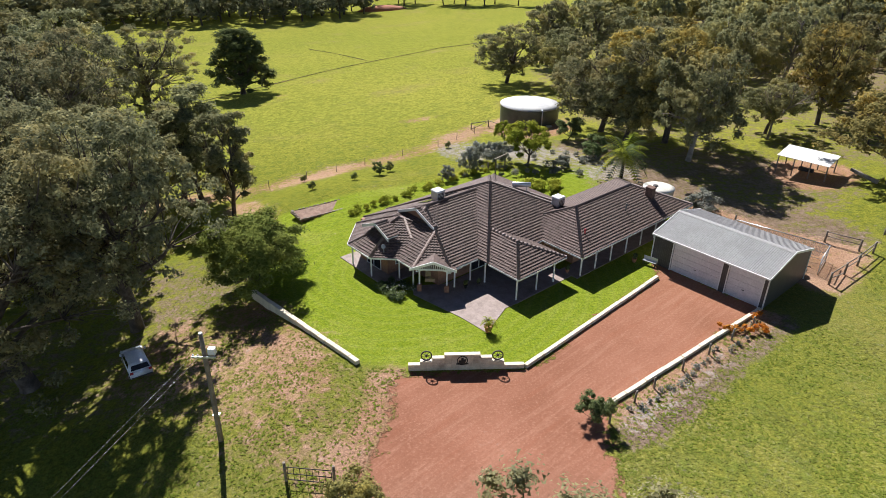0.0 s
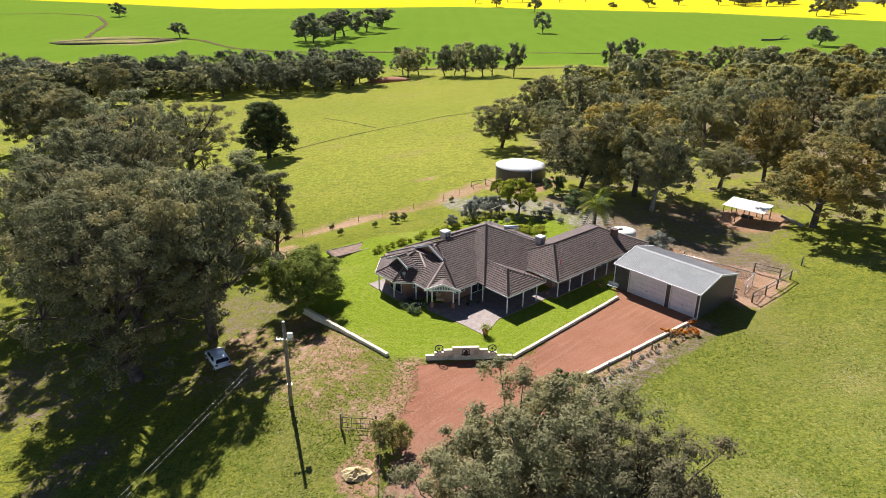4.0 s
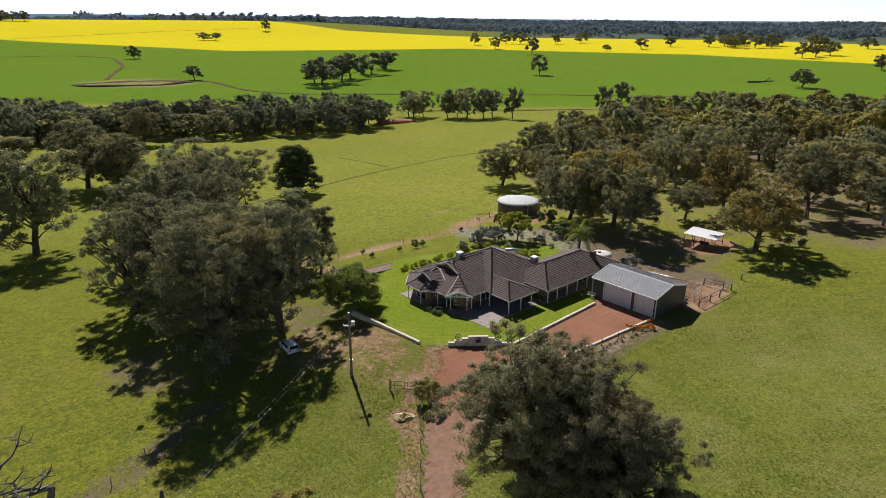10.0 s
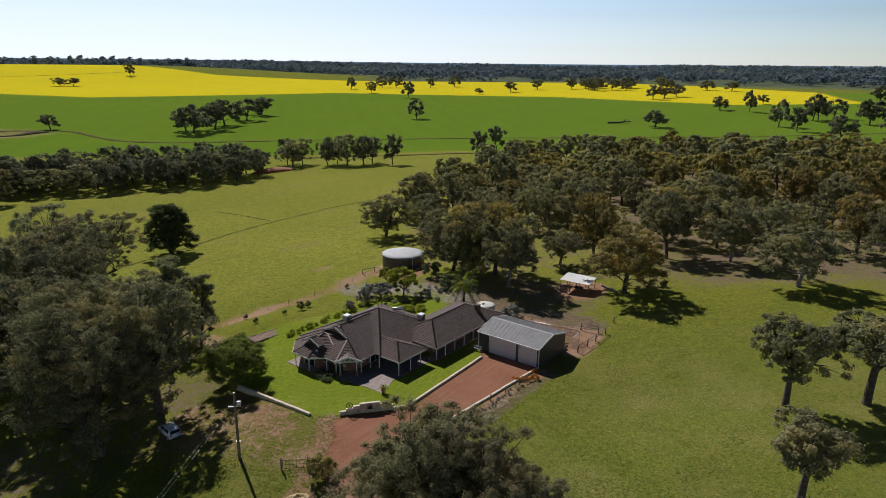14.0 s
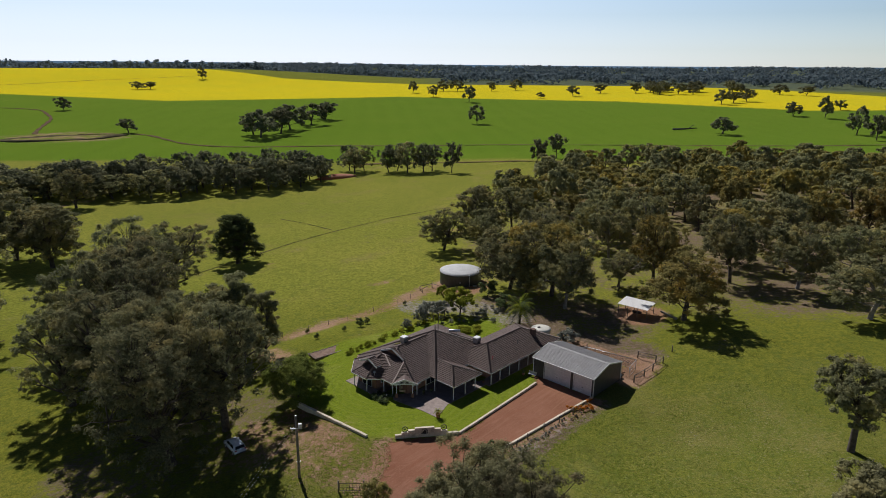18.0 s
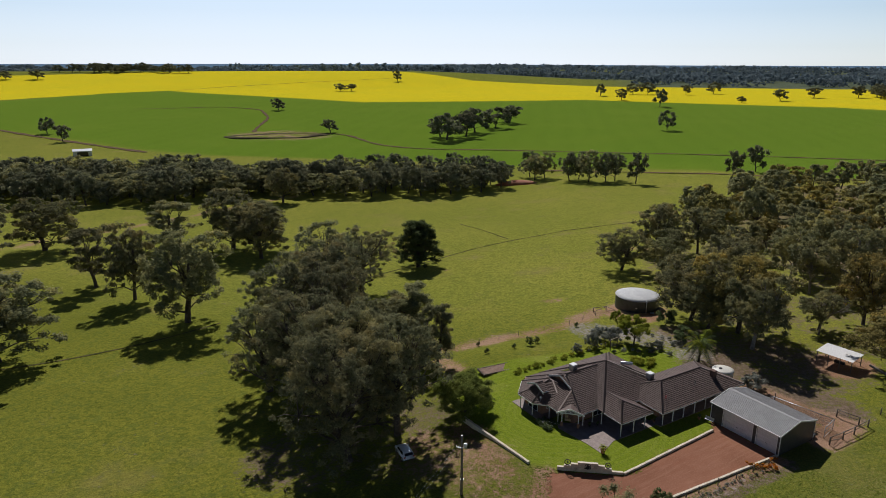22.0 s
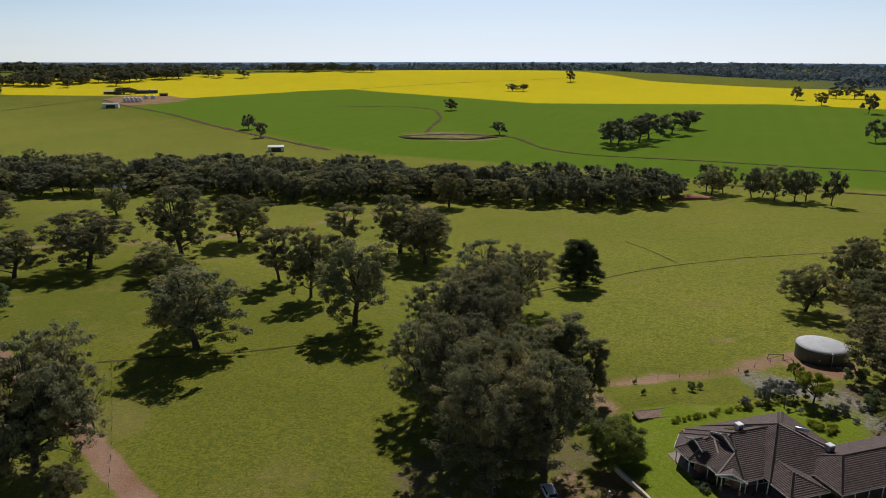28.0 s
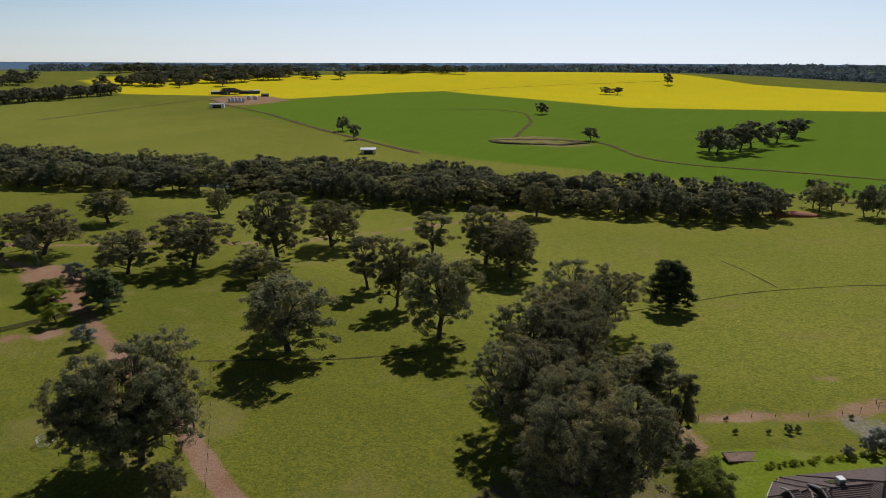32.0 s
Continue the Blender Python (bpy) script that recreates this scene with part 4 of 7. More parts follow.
for x, y, h, w in ((96, 1178, 26, 12), (132, 1352, 28, 16), (161, 1352, 30, 18), (234, 1352, 26, 14), (294, 1397, 30, 16), (288, 1144, 14, 10), (550, 1236, 34, 22), (590, 1240, 30, 20), (617, 1232, 26, 16), (616, 1034, 28, 18), (580, 1010, 24, 16), (549, 799, 24, 14), (-458, 1351, 20, 16), (-480, 1345, 20, 16), (-418, 1602, 36, 14), (-996, 1614, 30, 18), (-1017, 1603, 28, 18), (-1050, 1610, 26, 20)):
    tree(("far", int(rng.integers(3))), x, y, h * 0.8, w * 0.8, rng.uniform(0, 360), "dark gum tree standing in flowering canola", group="field gums")
# shelter belts and far woods
belts = []


def belt(pts, wide, count, lo=16, hi=26):
    for _ in range(count):
        k = rng.integers(len(pts) - 1)
        f = rng.random()
        x = pts[k][0] + f * (pts[k + 1][0] - pts[k][0]) + rng.normal() * wide
        y = pts[k][1] + f * (pts[k + 1][1] - pts[k][1]) + rng.normal() * wide
        belts.append((("far", int(rng.integers(3))), x, y, rng.uniform(lo, hi), rng.uniform(11, 18), rng.uniform(0, 360)))


belt([(-1180, 470), (-1218, 560), (-1266, 713)], 13, 40)
belt([(-1430, 790), (-1380, 880), (-1330, 930)], 18, 16)
belt([(-1500, 955), (-1390, 975), (-1295, 1070), (-1320, 1180)], 26, 44)
belt([(-1500, 1060), (-1430, 1190), (-1340, 1262)], 32, 34)
belt([(-1116, 880), (-1105, 890)], 4, 3, 10, 14)
belt([(-1720, 1050), (-1500, 1150), (-1300, 1260)], 55, 60)
belt([(-1500, 560), (-1700, 780)], 60, 18)
belt([(-1250, 1500), (-1050, 1640)], 20, 26)
belt([(420, 1330), (760, 1260)], 40, 16)
grove("shelter_belts", "dark shelter belts among the far fields", "woodland", belts)
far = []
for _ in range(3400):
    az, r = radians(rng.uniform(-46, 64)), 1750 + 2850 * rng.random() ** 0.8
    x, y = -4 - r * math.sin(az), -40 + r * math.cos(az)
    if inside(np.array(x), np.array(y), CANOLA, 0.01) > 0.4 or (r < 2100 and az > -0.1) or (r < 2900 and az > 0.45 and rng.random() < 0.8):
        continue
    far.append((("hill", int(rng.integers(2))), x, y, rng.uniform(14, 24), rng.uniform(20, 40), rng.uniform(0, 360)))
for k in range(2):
    tree_kind(("hill", k), 131 + k, 18, 25, 6, 3, 5.0, 80, 4.6, "skirt", 0.5, 4, HAZYLEAF, every=9)
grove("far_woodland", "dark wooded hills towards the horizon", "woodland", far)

# ---- grass tufts on the near pasture ----
cx, cy = rng.normal(4, 28, 2600), rng.normal(26, 22, 2600)
gx = (cx[:, None] + rng.normal(0, 0.9, (2600, 22))).ravel()
gy = (cy[:, None] + rng.normal(0, 0.9, (2600, 22))).ravel()
keep = (inside(gx, gy, DRIVE, 0.5) < 0.1) & (inside(gx, gy, LAWN, 0.5) < 0.1) & ~((np.abs(gx - 30) < 9) & (np.abs(gy - 55) < 9))
gx, gy = gx[keep], gy[keep]
n_t = len(gx)
base = np.stack([gx, gy, ground_z(gx, gy) + 0.015], 1)
tri_v = []
for k in range(3):
    a = rng.uniform(0, 6.28, n_t) + k * 2.1
    s = rng.uniform(0.05, 0.15, n_t)
    d = np.stack([np.cos(a), np.sin(a), np.zeros(n_t)], 1)
    e = np.stack([-np.sin(a), np.cos(a), np.zeros(n_t)], 1)
    up = np.stack([np.zeros(n_t), np.zeros(n_t), s * rng.uniform(0.15, 0.5, n_t)], 1)
    tri_v.append(np.stack([base - e * s[:, None] * 0.5, base + e * s[:, None] * 0.5, base + d * s[:, None] * 1.3 + up], 1))
tv_ = np.concatenate(tri_v).reshape(-1, 3)
TUFT = leaf_mat("grass_tufts", (0.12, 0.17, 0.025), (0.20, 0.24, 0.04), (0.25, 0.24, 0.08), 0.4)
solo("grass_tufts", mesh_of("grass_tufts", tv_, np.arange(len(tv_)).reshape(-1, 3), TUFT), None, "short tufts of bright pasture grass", "grass", kind="stuff")

# ---- the homestead ----
HOUSE = pose(5.78, 49.5, 0, 0, 0, 41)
EAVE, PITCH = 2.3, 0.424


def clip(poly, n, c):
    """The part of a flat polygon where n . p >= c."""
    out = []
    for p, q in zip(poly, poly[1:] + poly[:1]):
        dp, dq = n[0] * p[0] + n[1] * p[1] - c, n[0] * q[0] + n[1] * q[1] - c
        if dp >= 0:
            out.append(p)
        if dp * dq < 0:
            t = dp / (dp - dq)
            out.append((p[0] + t * (q[0] - p[0]), p[1] + t * (q[1] - p[1])))
    return out


class Hip:
    """A hipped roof over a convex outline; gablet: (side, depth) where a hip gives way to an upright gable."""
    def __init__(self, outline, gablet=None, eave=EAVE, pitch=PITCH):
        self.outline, self.gablet, self.eave, self.pitch = outline, gablet, eave, pitch
        self.sides = []
        for p, q in zip(outline, outline[1:] + outline[:1]):
            L = math.hypot(q[0] - p[0], q[1] - p[1])
            n = (-(q[1] - p[1]) / L, (q[0] - p[0]) / L)
            self.sides.append((n, n[0] * p[0] + n[1] * p[1], p, q))

    def dists(self, x, y):
        return [n[0] * x + n[1] * y - c for n, c, _, _ in self.sides]

    def height(self, x, y):
        d = self.dists(x, y)
        if min(d) < -0.001:
            return -9.0
        if self.gablet and d[self.gablet[0]] > self.gablet[1]:
            d[self.gablet[0]] = 1e9
        return self.eave + self.pitch * min(d)

    def faces(self, i):
        """Flat outlines of the slope that rises from side i."""
        n, c, _, _ = self.sides[i]
        base = self.outline
        pieces = []
        g = self.gablet
        if g and i != g[0]:
            ng, cg = self.sides[g[0]][:2]
            pieces.append((clip(base, ng, cg + g[1]), [j for j in range(len(self.sides)) if j not in (i, g[0])]))
            pieces.append((clip(base, (-ng[0], -ng[1]), -cg - g[1]), [j for j in range(len(self.sides)) if j != i]))
        elif g:
            pieces.append((clip(base, (-n[0], -n[1]), -c - g[1]), [j for j in range(len(self.sides)) if j != i]))
        else:
            pieces.append((base, [j for j in range(len(self.sides)) if j != i]))
        out = []
        for poly, others in pieces:
            for j in others:
                m, k = self.sides[j][:2]
                if poly:
                    poly = clip(poly, (m[0] - n[0], m[1] - n[1]), k - c)
            if len(poly) > 2:
                out.append(poly)
        return out


def rect(a0, a1, b0, b1):
    return [(a0, b0), (a1, b0), (a1, b1), (a0, b1)]


BLOCKS = {
    "main": Hip(rect(0.95, 16.55, 2.7, 18.3), None, EAVE, 0.47),
    "left": Hip([(-2.48, 4.05), (17.3, 4.05), (17.3, 18.23), (-2.0, 18.23), (-4.9, 15.33), (-4.9, 6.47)], (4, 4.54)),
    "bay": Hip([(-6.7, 10.6), (-3.45, 7.35), (3.0, 7.35), (3.0, 17.45), (-3.45, 17.45), (-6.7, 14.2)], (5, 3.1)),
    "wing": Hip(rect(8.5, 28.0, -2.2, 7.8)),
    "carport": Hip(rect(0.95, 7.5, -1.1, 9.0)),
}


def deck(hip):
    """The roof's body under its tiles, with fascia boards' depth."""
    bm = bmesh.new()
    for i in range(len(hip.sides)):
        n, c = hip.sides[i][:2]
        for poly in hip.faces(i):
            bm.faces.new([bm.verts.new((x, y, hip.eave + hip.pitch * (n[0] * x + n[1] * y - c))) for x, y in poly])
    bm.faces.new([bm.verts.new((x, y, hip.eave - 0.02)) for x, y in reversed(hip.outline)])
    return bm


def tile_field(hip, i, others):
    """Courses of interlocking tiles on one slope, down to the next roof."""
    n, c, p, q = hip.sides[i]
    L = math.hypot(q[0] - p[0], q[1] - p[1])
    t = ((q[0] - p[0]) / L, (q[1] - p[1]) / L)
    W, G = 0.30, 0.32
    run = G * math.cos(math.atan(hip.pitch))
    verts, faces = [], []
    rngt = random.Random(len(hip.outline) * 7 + i)
    prof = ((0.0, 0.004), (0.28, 0.038), (0.58, 0.038), (0.78, 0.004), (1.0, 0.004))
    for row in range(80):
        d0 = row * run - 0.06
        hit = False
        for col in range(-1, int(L / W) + 2):
            s0 = col * W + (row % 2) * 0.0
            x, y = p[0] + t[0] * (s0 + W / 2) + n[0] * (d0 + run / 2), p[1] + t[1] * (s0 + W / 2) + n[1] * (d0 + run / 2)
            xx, yy = x + n[0] * 0.06, y + n[1] * 0.06
            h = hip.height(xx, yy)
            z = hip.eave + hip.pitch * (n[0] * xx + n[1] * yy - c)
            if h < 0 or z > h + 0.03 or any(o.height(xx, yy) > z + 0.05 for o in others):
                continue
            hit = True
            k = len(verts)
            lift = rngt.uniform(-0.006, 0.006)
            for dd, up in ((d0, 0.095), (d0 + run + 0.03, 0.010)):
                for f, e in prof:
                    s = s0 + f * W
                    z = hip.eave + hip.pitch * dd + e + up + lift
                    verts.append((p[0] + t[0] * s + n[0] * dd, p[1] + t[1] * s + n[1] * dd, z))
            for f, e in prof:
                s = s0 + f * W
                verts.append((p[0] + t[0] * s + n[0] * d0, p[1] + t[1] * s + n[1] * d0, hip.eave + hip.pitch * d0 + 0.004))
            for f in range(4):
                faces.append((k + f, k + f + 1, k + 6 + f, k + 5 + f))
                faces.append((k + 10 + f, k + 11 + f, k + f + 1, k + f))
        if not hit and row > 30:
            break
    return verts, faces


def cap_tile():
    """One half-round ridge cap, wider at the foot than at the head."""
    bm = bmesh.new()
    rings = []
    for x, r in ((0.0, 0.15), (0.46, 0.125)):
        rings.append([bm.verts.new((x, r * math.cos(t), 0.02 + r * 0.75 * math.sin(t))) for t in np.linspace(-0.25, math.pi + 0.25, 7)])
    for j in range(6):
        f = bm.faces.new((rings[0][j], rings[0][j + 1], rings[1][j + 1], rings[1][j]))
        f.smooth = True
    bm.faces.new(rings[0]), bm.faces.new(rings[1])
    me = bpy.data.meshes.new("ridge_cap")
    bm.to_mesh(me)
    bm.free()
    me.materials.append(CAP)
    return me


def build_house():
    house = thing("house", "low brick homestead with brown hipped tile roof and verandah", "house", HOUSE)
    roof = part("roof", deck(BLOCKS["main"]), TILE, house, "brown concrete tile roof with pale ridge caps")
    for key in ("left", "bay", "wing", "carport"):
        part("roof_deck", deck(BLOCKS[key]), TILE, roof)
    for key, hip in BLOCKS.items():
        others = [o for k, o in BLOCKS.items() if k != key]
        v, f = [], []
        for i in range(len(hip.sides)):
            vi, fi = tile_field(hip, i, others)
            f += [tuple(x + len(v) for x in q) for q in fi]
            v += vi
        part("roof_tiles", mesh_of("roof_tiles", v, f, TILE), TILE, roof, "rows of brown concrete roof tiles", kind="stuff")
    # ridge and hip caps
    caps = []

    def cap_line(hip, p, q, others):
        hp = [(p[0] + (q[0] - p[0]) * k / 40, p[1] + (q[1] - p[1]) * k / 40) for k in range(41)]
        run = []
        for x, y in hp:
            z = hip.height(x * 0.9995 + 0.0005 * hp[20][0], y * 0.9995 + 0.0005 * hp[20][1])
            ok = z > 0 and not any(o.height(x, y) > z + 0.06 for o in others)
            if ok:
                run.append((x, y, z + 0.05))
            if (not ok or (x, y) == hp[-1]) and len(run) > 1:
                caps.append((run[0], run[-1]))
                run = []
            elif not ok:
                run = []
    for key, hip in BLOCKS.items():
        others = [o for k, o in BLOCKS.items() if k != key]
        seen = set()
        for i in range(len(hip.sides)):
            for poly in hip.faces(i):
                for p, q in zip(poly, poly[1:] + poly[:1]):
                    if min(hip.dists(*p)) < 0.02 and min(hip.dists(*q)) < 0.02:
                        continue
                    tag = tuple(sorted(((round(p[0], 2), round(p[1], 2)), (round(q[0], 2), round(q[1], 2)))))
                    if tag in seen or math.dist(p, q) < 0.3:
                        continue
                    seen.add(tag)
                    if hip.gablet:
                        m, k = hip.sides[hip.gablet[0]][:2]
                        if abs(m[0] * p[0] + m[1] * p[1] - k - hip.gablet[1]) < 0.02 and abs(m[0] * q[0] + m[1] * q[1] - k - hip.gablet[1]) < 0.02:
                            continue
                    cap_line(hip, p, q, others)
    cap_mesh = cap_tile()
    for a, b in caps:
        a, b = Vector(a), Vector(b)
        n = max(1, round((b - a).length / 0.42))
        for k in range(n):
            p = a + (b - a) * (k / n)
            ob = part("ridge_cap", cap_mesh, CAP, roof)
            ob.matrix_basis = Matrix.Translation(p) @ (b - a).to_track_quat("X", "Z").to_matrix().to_4x4() @ Matrix.Diagonal(((b - a).length / n / 0.42, 1, 1, 1))
    # gablets: a small tiled roof that overhangs the hip below, with deep white barge boards
    for key, over in (("left", 0.4), ("bay", 1.15)):
        hip = BLOCKS[key]
        i, depth = hip.gablet
        ys_ = [b for _, b in hip.outline]
        mid = (min(ys_) + max(ys_)) / 2
        half = (max(ys_) - min(ys_)) / 2 - depth
        a = min(x for x, _ in hip.outline) + depth
        z0, z1 = hip.eave + hip.pitch * depth + 0.06, hip.eave + hip.pitch * (depth + half) + 0.06
        bm = bmesh.new()
        bm.faces.new([bm.verts.new(v) for v in ((a - 0.03, mid - half, z0), (a - 0.03, mid + half, z0), (a - 0.03, mid, z1))])
        part("gable_face", bm, BRICK, roof, "small brick-red gable end")
        for sd in (-1, 1):
            # courses of the overhanging slope, each lapping the one below
            bm = bmesh.new()
            n = max(3, round(half / 0.3))
            for k in range(n):
                b0, b1 = mid + sd * half * (1 - k / n), mid + sd * half * (1 - (k + 1) / n)
                w0, w1 = z0 + (z1 - z0) * k / n, z0 + (z1 - z0) * (k + 1) / n
                for c in range(max(1, round((over + 0.25) / 0.3))):
                    x0 = a - over + c * 0.3
                    q = [bm.verts.new(v) for v in ((x0, b0, w0 + 0.08), (x0 + 0.09, b0, w0 + 0.125), (x0 + 0.2, b0, w0 + 0.125), (x0 + 0.3, b0, w0 + 0.08), (x0, b1, w1 + 0.02), (x0 + 0.09, b1, w1 + 0.06), (x0 + 0.2, b1, w1 + 0.06), (x0 + 0.3, b1, w1 + 0.02), (x0, b0, w0), (x0 + 0.3, b0, w0))]
                    for f in ((0, 1, 5, 4), (1, 2, 6, 5), (2, 3, 7, 6), (8, 9, 3, 2, 1, 0)):
                        bm.faces.new([q[m] for m in f])
            part("gablet_slope", bm, TILE, roof, "overhanging brown tiled gablet")
            bm = bmesh.new()
            vs = [bm.verts.new((x, b, w + e)) for x in (a - over + 0.02, a + 0.25) for b, w in ((mid + sd * half, z0), (mid, z1)) for e in (-0.04, 0.0)]
            for fc in ((0, 1, 3, 2), (4, 6, 7, 5), (0, 2, 6, 4), (1, 5, 7, 3), (0, 4, 5, 1)):
                bm.faces.new([vs[m] for m in fc])
            part("soffit", bm, WHITE, roof, "white gable soffit")
            bm = bmesh.new()
            foot, top = Vector((a - over, mid + sd * half, z0)), Vector((a - over, mid, z1))
            vs = [bm.verts.new(w + Vector((o, 0, e))) for w in (foot + (foot - top) * 0.08, top) for o in (-0.07, 0.0) for e in (-0.17, 0.12)]
            for fc in ((0, 1, 5, 4), (2, 6, 7, 3), (1, 3, 7, 5), (0, 4, 6, 2), (0, 2, 3, 1), (4, 5, 7, 6)):
                bm.faces.new([vs[m] for m in fc])
            part("barge_board", bm, WHITE, roof, "white barge board")
            part("gablet_fascia", boxed(a - over, a + 0.1, mid + sd * half - 0.03, mid + sd * half + 0.03, z0 - 0.08, z0 + 0.03), WHITE, roof, "white fascia")
        for k in range(4):
            ob = part("ridge_cap", cap_mesh, CAP, roof)
            ob.matrix_basis = pose(a - over - 0.05 + k * (over + 0.3) / 4, mid, z1 + 0.05) @ Matrix.Diagonal(((over + 0.3) / 4 / 0.42, 1, 1, 1))
    # gutters
    for key, hip in BLOCKS.items():
        others = [o for k, o in BLOCKS.items() if k != key]
        for n, c, p, q in hip.sides:
            run = []
            for k in range(61):
                x, y = p[0] + (q[0] - p[0]) * k / 60, p[1] + (q[1] - p[1]) * k / 60
                ok = not any(o.height(x, y) > hip.eave - 0.1 for o in others)
                if ok:
                    run.append((x, y))
                if (not ok or k == 60) and len(run) > 1:
                    a, b = run[0], run[-1]
                    bm = bmesh.new()
                    t = Vector((b[0] - a[0], b[1] - a[1], 0)).normalized()
                    o = Vector((-n[0], -n[1], 0))
                    vs = [bm.verts.new(Vector((*w, hip.eave + e)) + o * d) for w in (a, b) for d, e in ((0.0, -0.16), (0.12, -0.12), (0.12, 0.03), (0.0, 0.03))]
                    for f in range(4):
                        bm.faces.new((vs[f], vs[(f + 1) % 4], vs[4 + (f + 1) % 4], vs[4 + f]))
                    bm.faces.new(vs[:4]), bm.faces.new(vs[4:])
                    part("gutter", bm, WHITE, roof, "white gutter")
                    run = []
                elif not ok:
                    run = []
    # walls
    for a0, a1, b0, b1 in ((-2.6, 16.0, 5.6, 18.0), (-5.0, 0.0, 10.2, 14.6), (10.4, 26.4, 0.2, 6.4), (8.8, 10.4, 2.6, 6.0)):
        part("wall", boxed(a0, a1, b0, b1, 0, 2.42), BRICK, house, "brown brick wall")
    # posts
    for a, b in ((1.1, -0.85), (3.8, -0.85), (6.2, -0.85), (1.1, 3.2), (9.0, -1.85), (11.3, -1.85), (13.8, -1.85), (16.4, -1.85), (19.0, -1.85), (21.6, -1.85), (24.4, -1.85), (-6.4, 10.9), (-6.4, 14.0), (-4.6, 8.9), (-4.6, 6.8), (-1.7, 4.35), (0.3, 4.35)):
        part("verandah_post", boxed(a - 0.06, a + 0.06, b - 0.06, b + 0.06, 0, 2.24, 0.01), WHITE, house, "white square verandah post")
    for k in range(3):
        a0, b0 = 3.0 + k * 2.2, 13.4
        bm = boxed(-1.0, 1.0, -0.8, 0.8, 0.0, 0.05, 0.01)
        ob = part("solar_panel", bm, GLASS, roof, "dark blue solar panel")
        ob.matrix_basis = pose(a0, b0, BLOCKS["left"].height(a0, b0) + 0.14, -math.degrees(math.atan(PITCH)), 0, 0)
    return house


build_house()

# ---- the shed ----
def corrugated(bm, x0, x1, z0, z1, y, pitch=0.2, depth=0.03, along_x=True):
    """An upright ribbed sheet in the plane y."""
    k = int((x1 - x0) / pitch)
    cols = []
    for i in range(k + 1):
        for f, d in ((0.0, 0.0), (0.25, 0.0), (0.35, depth), (0.6, depth), (0.7, 0.0)):
            x = x0 + (i + f) * pitch
            if x <= x1 + 1e-6:
                cols.append((x, y - d))
    a = [bm.verts.new((x, w, z0)) for x, w in cols]
    b = [bm.verts.new((x, w, z1)) for x, w in cols]
    for i in range(len(cols) - 1):
        bm.faces.new((a[i], a[i + 1], b[i + 1], b[i]))
    return bm


